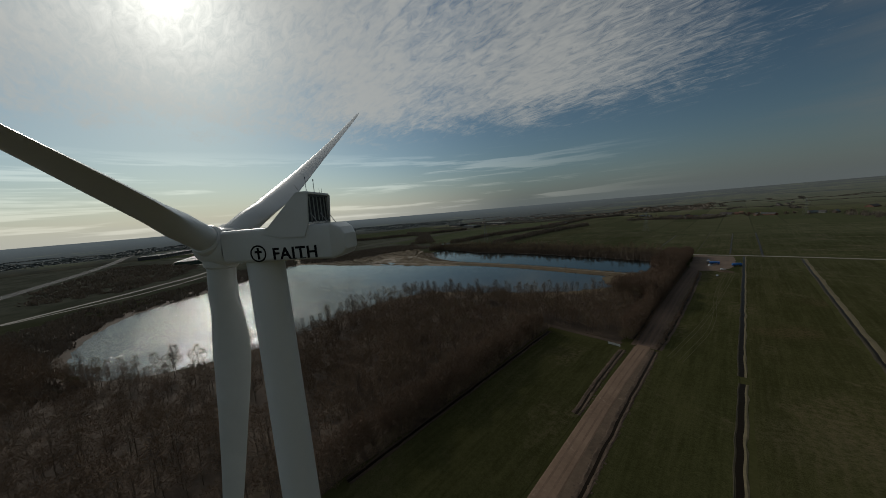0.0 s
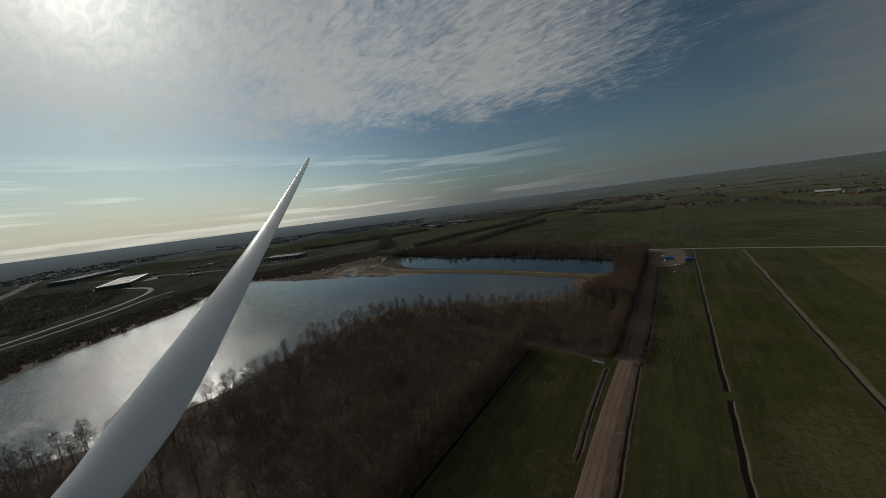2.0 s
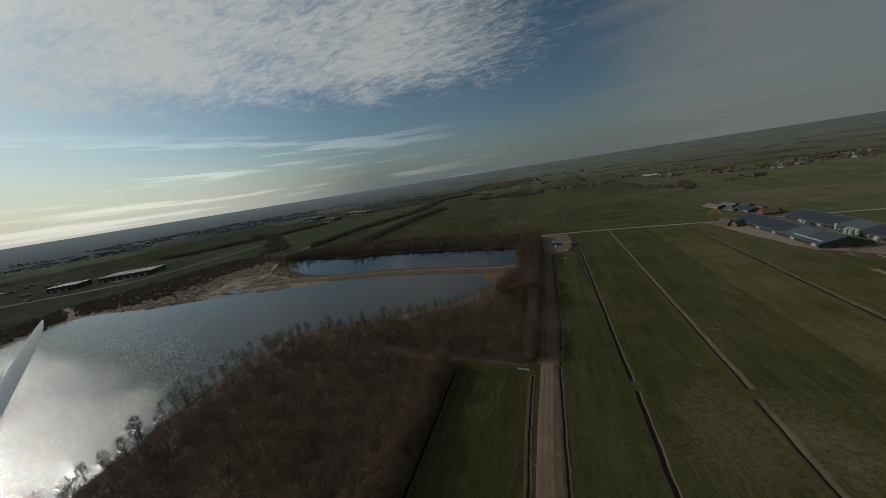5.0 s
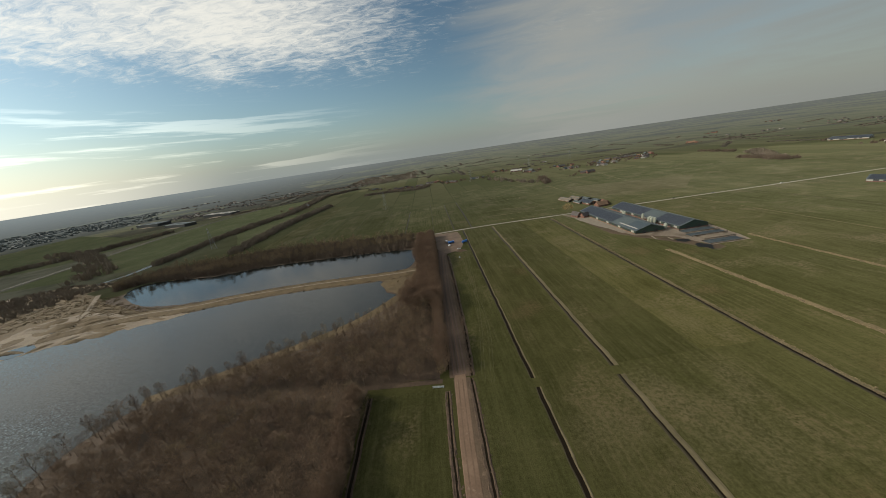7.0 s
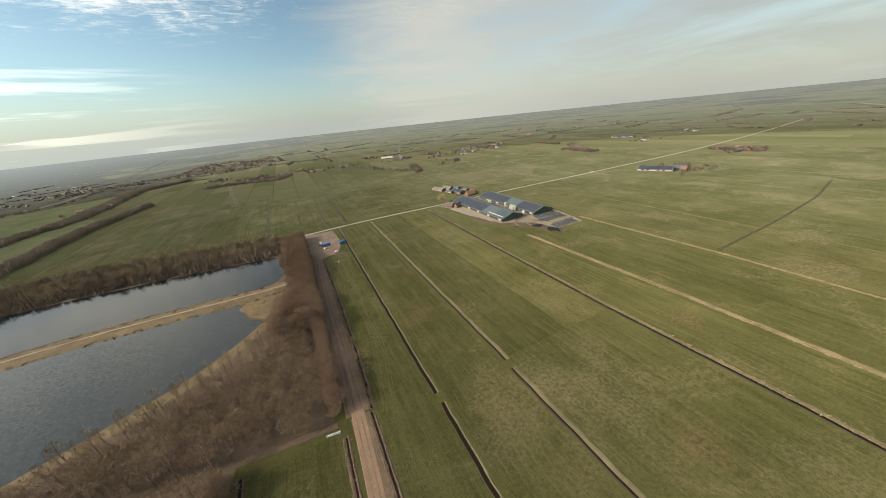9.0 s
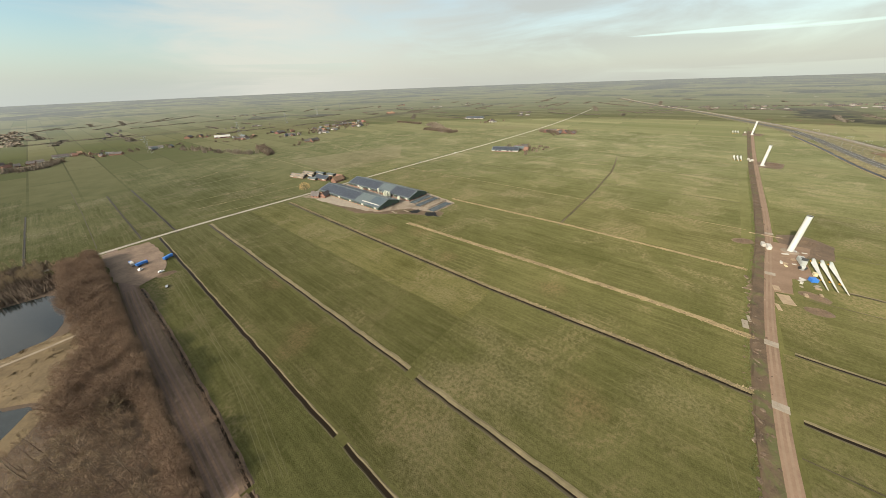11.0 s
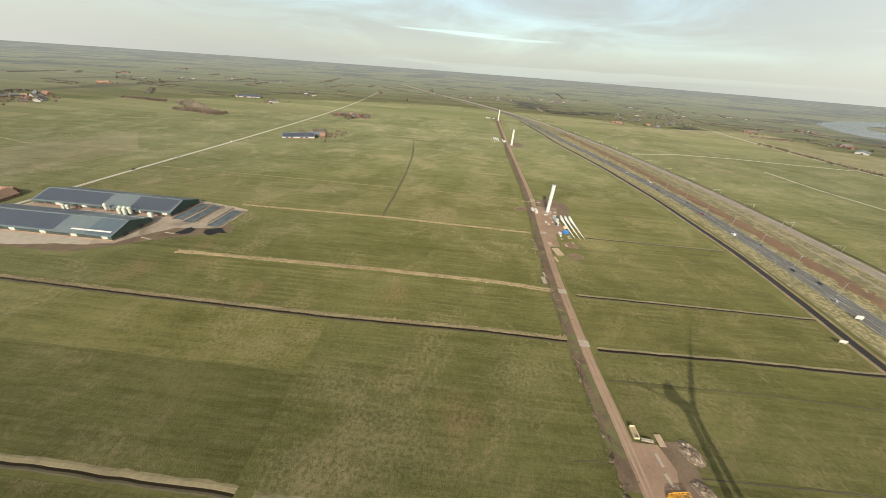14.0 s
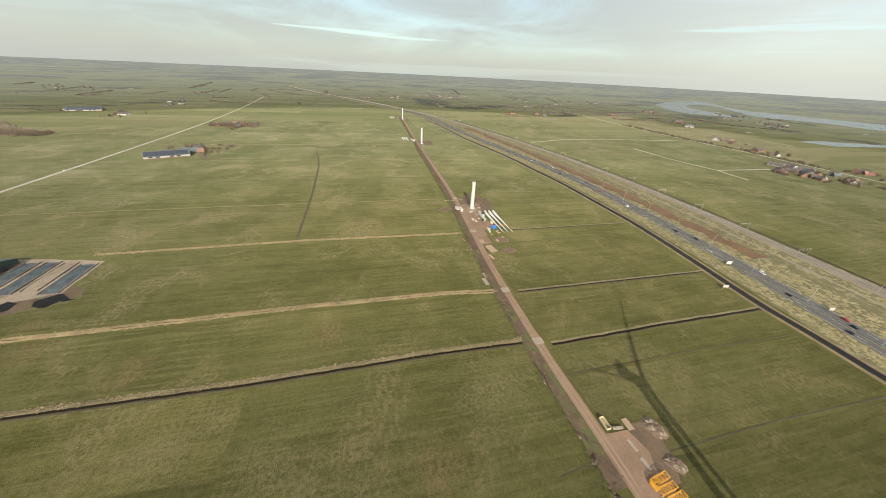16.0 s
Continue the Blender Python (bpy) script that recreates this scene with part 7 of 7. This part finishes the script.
part("stand", tube(bmesh.new(), [(0, 0, 0), (0, 0, 0.4)], [1.5, 1.5], 16), STEEL, spare_hub)


def container(x, y, turn, l, w, h, mat, label, name="container"):
    c = thing(name, label, "container", pose(x, y, 0.3, 0, 0, turn))
    part("shell", boxed(-l / 2, -w / 2, 0, l / 2, w / 2, h, 0.04), mat, c)
    for k in range(int(l // 0.8)):
        px = -l / 2 + 0.5 + 0.8 * k
        part("rib", boxed(px, -w / 2 - 0.05, 0.15, px + 0.25, w / 2 + 0.05, h - 0.12), mat, c)
    part("door", boxed(l / 2 - 0.02, -w / 2 + 0.1, 0.1, l / 2 + 0.06, w / 2 - 0.1, h - 0.1, 0.02), STEEL, c)
    part("roof_edge", boxed(-l / 2, -w / 2, h - 0.04, l / 2, w / 2, h + 0.08, 0.03), mat, c)


container(385, 12, 5, 8, 3, 3, RENDERED, "white site office container", "site_office")
container(389, 15.5, 8, 6, 2.5, 2.6, RENDERED, "small white steel site container")
container(334, -10, 20, 4.5, 4, 2.6, BLUE, "load under a blue tarpaulin")
container(346, -12.5, 10, 3.5, 2.2, 2.2, CREAM, "cream crate beside the hub")
container(357.5, 5.5, 0, 5, 1.4, 0.8, RENDERED, "low white crate on the hardstand")
container(352, 3.2, 20, 3, 1.2, 0.7, CREAM, "low cream crate on the hardstand")
for x, y in ((800, 12), (806, 9), (815, 14), (1206, 10)):
    container(x, y, 10, 7, 2.6, 2.6, RENDERED, "white site container beside a half-built tower")

# the near hardstand
tub = thing("open_skip", "long open cream skip beside the site road", "skip", pose(124.6, 13.3, 0.28, 0, 0, 2))
part("floor", boxed(-2.9, -1.2, 0.1, 2.9, 1.2, 0.25), TIMBER, tub)
for y in (-1.2, 1.1):
    part("side", boxed(-2.9, y, 0.1, 2.9, y + 0.1, 1.5, 0.02), CREAM, tub)
for x in (-2.9, 2.8):
    part("end", boxed(x, -1.2, 0.1, x + 0.1, 1.2, 1.5, 0.02), CREAM, tub)
beam = thing("crate", "long pale crate lying beside the site road", "crate", pose(121.6, 8.6, 0.26, 0, 0, 83))
part("body", boxed(-2.6, -0.6, 0, 2.6, 0.6, 0.95, 0.12), SLAB, beam)
part("strap", boxed(-1.3, -0.62, 0, -1.2, 0.62, 0.97), DARK, beam)
part("strap", boxed(1.2, -0.62, 0, 1.3, 0.62, 0.97), DARK, beam)


def mat_stack(x, y, turn, count, l, label, mat=TIMBER):
    stack = thing("timber_mats", label, "timber mat", pose(x, y, 0.26, 0, 0, turn))
    for k in range(count):
        part("plank", boxed(-l / 2, (k - count / 2) * 0.78, 0, l / 2, (k - count / 2) * 0.78 + 0.72, 0.3, 0.03), mat, stack)


mat_stack(122.4, 2.4, 3, 4, 5.6, "row of pale timber mats on the soil")
mat_stack(113.6, 7.4, 8, 2, 5.4, "pale concrete beams on the hardstand", SLAB)
mat_stack(106, 7.3, 10, 2, 5.0, "pale concrete beams on the hardstand", SLAB)
mat_stack(292, 8, 12, 9, 13, "wide row of timber mats on the hardstand")
mat_stack(278, 13, 10, 3, 8, "timber mats beside the site road")
mat_stack(307, 12, 8, 5, 7, "timber mats beside the site road")
mat_stack(243, 31, 4, 4, 9, "grey timber mats beside the drain", SLAB)
mat_stack(251, 29, 8, 2, 7, "grey timber mats beside the drain", SLAB)
for sx in (178.5, 230.5, 330, 425):
    sy = 19.5 if sx < 300 else (14 if sx < 400 else 9)
    culvert = thing("culvert", "pale concrete slabs over a drain in the site road", "culvert", pose(sx, sy, 0.27, 0, 0, -1))
    for i in range(2):
        for j in range(3):
            part("slab", boxed(-2.6 + 2.7 * i, -3.2 + 2.15 * j, 0, -0.1 + 2.7 * i, -1.15 + 2.15 * j, 0.12, 0.02), SLAB, culvert)
site_rng = random.Random(23)
for k in range(26):
    x, y = site_rng.uniform(300, 400), site_rng.uniform(-14, 12)
    if abs(y - 11 + (x - 340) * 0.06) < 4 or (364 < x < 384 and y < -4) or math.hypot(x - 388, y + 2.5) < 8:
        continue
    pallet = thing("pallet", ("pale timber pallet on the hardstand", "small white crate on the hardstand", "low grey concrete block on the hardstand")[k % 3], "pallet", pose(x, y, 0.27, 0, 0, site_rng.uniform(0, 180)), "loose site material")
    w, l, h = site_rng.uniform(0.6, 1.2), site_rng.uniform(0.9, 2.4), site_rng.uniform(0.3, 1.0)
    part("load", boxed(-l, -w, 0.14, l, w, 0.14 + h, 0.04), (TIMBER, RENDERED, SLAB)[k % 3], pallet)
    for q in (-0.7, 0.0, 0.7):
        part("skid", boxed(-l, q * w - 0.06, 0, l, q * w + 0.06, 0.14), TIMBER, pallet)
mat_stack(418, 12, 92, 2, 24, "timber mats leading off the site road")


def heap(x, y, rx, ry, h, mat, label, seed):
    bm = bmesh.new()
    bmesh.ops.create_grid(bm, x_segments=34, y_segments=34, size=1.0)
    for v in bm.verts:
        u, w = v.co.x, v.co.y
        d = u * u + w * w
        edge = 1 + 0.3 * noise.noise((u * 1.5, w * 1.5, seed))
        rough = 0.7 * noise.noise((u * 5, w * 5, seed)) + 0.55 * noise.noise((u * 13, w * 13, seed))
        v.co = (u * rx * 1.05, w * ry * 1.05, max(-0.25, h * (edge - d) * (0.75 + 0.5 * noise.noise((u * 2, w * 2, seed + 3))) + rough * max(0, 1.05 - d)))
    tagged(part("soil_heap", bm, mat, m=pose(x, y, 0.12, 0, 0, 25 * seed)), label, "soil heap", "soil heaps")


heap(118.5, -9.2, 5.6, 4.2, 2.2, PALE_SOIL, "heap of lumpy grey-brown dug soil", 1)
heap(103.6, -5.6, 4.6, 3.2, 1.9, PALE_SOIL, "heap of lumpy grey-brown dug soil", 2)
heap(308, -8, 8, 5, 1.0, MUD, "flat heap of brown soil", 3)
heap(287, -7.5, 7, 5, 1.2, MUD, "flat heap of brown soil", 4)
heap(391, 29, 9, 6, 1.5, MUD, "heap of brown soil beside the site road", 5)
heap(419, -17, 10, 7, 1.3, MUD, "spread dark soil by a half-built tower", 6)
heap(790, -20, 12, 8, 1.6, MUD, "spread dark soil by a half-built tower", 7)
v_rng = random.Random(3)
for k in range(42):
    x = 99 + k * 5.2 + v_rng.uniform(-2.5, 2.5)
    heap(x, 27.4 + v_rng.uniform(-1.4, 1.4), v_rng.uniform(0.8, 3.2), v_rng.uniform(0.6, 1.3), v_rng.uniform(0.4, 1.0), PALE_SOIL, "small heap of cleared ditch soil", 10 + k)


def lattice(x, y, turn, l, w, h, label):
    """A crane boom section: four chords with diagonals."""
    boom = thing("crane_section", label, "crane section", pose(x, y, 0.3, 0, 0, turn), "crane sections")
    for sy in (-w / 2, w / 2):
        for z in (0.15, h):
            part("chord", boxed(-l / 2, sy - 0.12, z - 0.12, l / 2, sy + 0.12, z + 0.12, 0.03), YELLOW, boom)
    count = max(3, int(l / 1.5))
    for k in range(count):
        a, b = -l / 2 + l * k / count, -l / 2 + l * (k + 1) / count
        for sy in (-w / 2, w / 2):
            part("diagonal", tube(bmesh.new(), [(a, sy, 0.15 if k % 2 else h), (b, sy, h if k % 2 else 0.15)], [0.08, 0.08], 5), YELLOW, boom)
        for z in (0.15, h):
            part("lacing", tube(bmesh.new(), [(a, -w / 2 if k % 2 else w / 2, z), (b, w / 2 if k % 2 else -w / 2, z)], [0.08, 0.08], 5), YELLOW, boom)
    for k in range(count + 1):
        a = -l / 2 + l * k / count
        part("cross_bar", boxed(a - 0.08, -w / 2, h - 0.08, a + 0.08, w / 2, h + 0.08), YELLOW, boom)


lattice(99.8, 6.2, 98, 7.0, 2.4, 2.2, "yellow lattice crane section on the hardstand")
lattice(99.9, 8.6, 100, 5.0, 1.6, 1.6, "yellow lattice crane section on the hardstand")
lattice(96.2, 6.6, 96, 8.0, 2.4, 2.2, "yellow lattice crane section on the hardstand")
lattice(92.8, 5.4, 96, 8.0, 2.4, 2.2, "yellow lattice crane section on the hardstand")
weights = thing("counterweight", "yellow crane counterweight plates stacked up", "counterweight", pose(98.2, 10.6, 0.3, 0, 0, 8))
for k in range(3):
    part("plate", boxed(-1.6, -0.9, k * 0.42, 1.6, 0.9, k * 0.42 + 0.38, 0.05), YELLOW, weights)

# junction yard: lorry, trailer and the white gate by the wood


def build_car(x, y, z, turn, paint_mat, label, size=1.0, van=False):
    car = thing("car" if not van else "van", label, "car" if not van else "van", pose(x, y, z, 0, 0, turn) @ Matrix.Scale(size, 4))
    top = 2.1 if van else 1.45
    outline = [(-2.2, 0.35), (2.2, 0.35), (2.25, 0.75), (2.0, 0.9), (1.2, 0.95), (0.55, top), (-1.4 if not van else -2.1, top), (-2.15, 0.98), (-2.25, 0.75)]
    bm = bmesh.new()
    loft(bm, [[(px, py * (1.0 if pz < 1.0 else 0.84), pz) for px, pz in outline] for py in (-0.88, 0.88)])
    part("body", bm, paint_mat, car)
    part("windscreen", loft(bmesh.new(), [[(1.16, w * 0.86, 0.98), (0.6, w * 0.78, top - 0.06), (0.66, w * 0.78, top - 0.03), (1.24, w * 0.86, 0.99)] for w in (-0.85, 0.85)]), GLASS, car)
    for s in (-1, 1):
        part("side_window", boxed(-1.3, s * 0.80 - 0.03, 1.0, 0.6, s * 0.80 + 0.03, top - 0.15), GLASS, car)
        for wx in (-1.4, 1.4):
            wheel = part("wheel", tube(bmesh.new(), [(wx, s * 0.78, 0.33), (wx, s * 0.95, 0.33)], [0.33, 0.33], 14), TYRE, car)
        part("headlight", boxed(2.18, s * 0.6 - 0.18, 0.62, 2.27, s * 0.6 + 0.18, 0.78), RENDERED, car)
    return car


def build_lorry(x, y, turn, cab, load, label):
    lorry = thing("lorry", label, "lorry", pose(x, y, 0.27, 0, 0, turn))
    part("cab", boxed(2.6, -1.2, 0.7, 4.6, 1.2, 3.2, 0.15), cab, lorry)
    part("windscreen", boxed(4.57, -1.05, 1.9, 4.63, 1.05, 2.9), GLASS, lorry)
    part("load_bed", boxed(-4.6, -1.25, 1.0, 2.4, 1.25, 1.25, 0.04), DARK, lorry)
    part("box_body", boxed(-4.5, -1.22, 1.25, 2.2, 1.22, 3.4, 0.06), load, lorry)
    for wx in (-3.4, -2.2, 3.4):
        for s in (-1, 1):
            part("wheel", tube(bmesh.new(), [(wx, s * 0.9, 0.5), (wx, s * 1.22, 0.5)], [0.5, 0.5], 14), TYRE, lorry)


build_lorry(8, 470, 95, BLUE, RENDERED, "blue and white lorry parked in the gravel yard")
build_lorry(14, 463, 20, BLUE, BLUE, "blue lorry parked in the gravel yard")
build_lorry(33, 458, 35, BLUE, BLUE, "blue lorry parked at the yard's edge")
build_car(11, 452, 0.27, 50, CAR_PAINTS[2], "white van parked in the gravel yard", van=True)
build_car(22, 432, 0.27, 10, CAR_PAINTS[2], "white car beside the gravel yard")
build_car(19, 398, 0.2, 80, CAR_PAINTS[1], "silver car on the grass beside the track")
heap(24, 424, 7, 4, 1.3, MUD, "heap of brown soil at the gravel yard's edge", 50)
gate = thing("farm_gate", "white wooden field gate at the wood's corner", "gate", pose(-18.8, 182, 0.15, 0, 0, -8))
for k in range(4):
    part("bar", boxed(-3.0, -0.06, 0.25 + 0.32 * k, 3.0, 0.06, 0.43 + 0.32 * k), WHITE, gate)
for px in (-3.1, 0, 3.1):
    part("post", boxed(px - 0.12, -0.12, -0.1, px + 0.12, 0.12, 1.6, 0.02), WHITE, gate)
part("deck", boxed(-3.0, 0.3, 0.0, 3.4, 1.6, 0.22, 0.02), SLAB, gate)

# motorway lamps, signs, cars


def along(line, x):
    for (ax, ay), (bx, by) in zip(line, line[1:]):
        if ax <= x <= bx:
            return ay + (by - ay) * (x - ax) / (bx - ax), math.degrees(math.atan2(by - ay, bx - ax))
    return line[-1][1], 0


lamp_post = None
for k in range(26):
    x = 92 + 42.3 * k
    y, turn = along(HWY_A, x)
    m = pose(x, y - 5.2, 0.2, 0, 0, turn)
    if lamp_post is None:
        lamp_post = thing("street_lamp", "tall grey double-armed lamp on the motorway's central strip", "street lamp", m, "motorway lamps")
        part("pole", tube(bmesh.new(), [(0, 0, 0), (0, 0, 14)], [0.16, 0.09], 8), STEEL, lamp_post)
        for s in (-1, 1):
            part("arm", tube(bmesh.new(), [(0, 0, 13.9), (0, s * 1.8, 14.25)], [0.07, 0.05], 6), STEEL, lamp_post)
            part("lamp_head", boxed(-0.2, s * 2.3 - 0.5, 14.2, 0.2, s * 2.3 + 0.5, 14.4, 0.04), SLAB, lamp_post)
        part("base", tube(bmesh.new(), [(0, 0, -0.1), (0, 0, 0.5)], [0.3, 0.25], 10), CONCRETE, lamp_post)
    else:
        copy_thing(lamp_post, m)
rail_guard = part("guard_rail", ribbon_bm(resample([(x, y - 5.2) for x, y in HWY_A if -300 < x < 1300], 25), (0.15, 0.15, -0.15, -0.15), (0.4, 0.8, 0.8, 0.4), 0.2), STEEL)
tagged(rail_guard, "steel guard rail on the motorway's central strip", "guard rail", kind="structure")
cars_on = [(187, 0, 0), (147, 0, 0), (120, 0, 4), (255, 0, 1), (300, 0, 0), (372, 0, 2), (430, 0, 3), (520, 0, 0), (610, 0, 2), (760, 0, 1), (157, 1, 3), (150, 1, 0), (215, 1, 2), (280, 1, 0), (350, 1, 1), (470, 1, 4), (560, 1, 2), (680, 1, 0), (840, 1, 2)]
words = ["black car on the motorway", "silver car on the motorway", "white car on the motorway", "red car on the motorway", "blue car on the motorway"]
for k, (x, side, colour) in enumerate(cars_on):
    y, turn = along(HWY_A, x)
    build_car(x, y - 10.5 * side + (1.8 if k % 2 else -1.8), 0.31, turn + 180 * side, CAR_PAINTS[colour], words[colour], van=(k % 7 == 5))
for k, (x, y, turn) in enumerate([(402, 531.5, 0), (470, 531.3, 180), (585, 526.5, 0)]):
    build_car(x, y, 0.22, turn, CAR_PAINTS[k], ["black car on the country road", "silver car on the country road", "white car on the country road"][k])
for x, off, w, h in ((232, 2.0, 4.5, 3.0), (203, 40, 4.2, 2.4), (166, -17, 3.5, 2.5)):
    y = along(HWY_A, x)[0]
    board = thing("road_sign", "plain back of a pale motorway sign on two posts", "road sign", pose(x, y + off + 4, 0.2, 0, 0, 75))
    part("panel", boxed(-w / 2, -0.08, 1.2, w / 2, 0.08, 1.2 + h, 0.04), RENDERED, board)
    for s in (-1, 1):
        part("post", boxed(s * w * 0.35 - 0.08, -0.08, -0.1, s * w * 0.35 + 0.08, 0.08, 1.5), STEEL, board)

mast = None
for k in range(22):
    x = 60 + 58 * k
    y, turn = along(RAIL, x)
    m = pose(x, y, 0.6, 0, 0, turn)
    if mast is None:
        mast = thing("rail_portal", "grey overhead-line portal spanning the railway", "portal", m, "railway portals")
        for s in (-6.5, 6.5):
            part("post", boxed(-0.10, s - 0.10, -0.6, 0.10, s + 0.10, 8, 0.02), STEEL, mast)
        part("beam", boxed(-0.08, -6.7, 7.75, 0.08, 6.7, 7.95, 0.02), STEEL, mast)
        for s in (-2.4, 2.4):
            part("hanger", boxed(-0.06, s - 0.06, 5.8, 0.06, s + 0.06, 7.7), STEEL, mast)
    else:
        copy_thing(mast, m)


def build_pylon(x, y, turn, h=46):
    """A lattice power pylon: four legs, bracing and three cross-arms."""
    pylon = thing("power_pylon", "grey lattice power pylon in the pastures", "pylon", pose(x, y, rise(x, y), 0, 0, turn), "power pylons")
    def wide(z):
        return 4.2 * (1 - z / h) ** 1.25 + 0.7
    steps = [h * k / 8 for k in range(9)]
    for sx, sy in ((1, 1), (1, -1), (-1, -1), (-1, 1)):
        part("leg", tube(bmesh.new(), [(sx * wide(z), sy * wide(z), z) for z in steps], [0.14] * 9, 4), PYLON, pylon)
    corners = ((1, 1), (1, -1), (-1, -1), (-1, 1))
    for a, b in zip(corners, corners[1:] + corners[:1]):
        for z0, z1 in zip(steps, steps[1:]):
            for p, q in ((a, b), (b, a)):
                part("brace", tube(bmesh.new(), [(p[0] * wide(z0), p[1] * wide(z0), z0), (q[0] * wide(z1), q[1] * wide(z1), z1)], [0.06, 0.06], 3), PYLON, pylon)
    for z, reach in ((h * 0.66, 9), (h * 0.8, 11), (h * 0.94, 7)):
        for s in (-1, 1):
            bm = tube(bmesh.new(), [(0, s * wide(z), z - 1.2), (0, s * reach, z)], [0.2, 0.12], 4)
            tube(bm, [(0, s * wide(z), z + 0.8), (0, s * reach, z)], [0.14, 0.1], 4)
            arm = part("cross_arm", bm, PYLON, pylon)
            part("insulator", tube(bmesh.new(), [(0, s * reach, z), (0, s * reach, z - 2.4)], [0.14, 0.14], 6), GLASS, arm)


for x, y in ((-129, 869), (160, 1229), (439, 1384), (738, 1640), (1050, 1900), (1390, 2170), (-463, 669), (-760, 420)):
    build_pylon(x, y, 42)
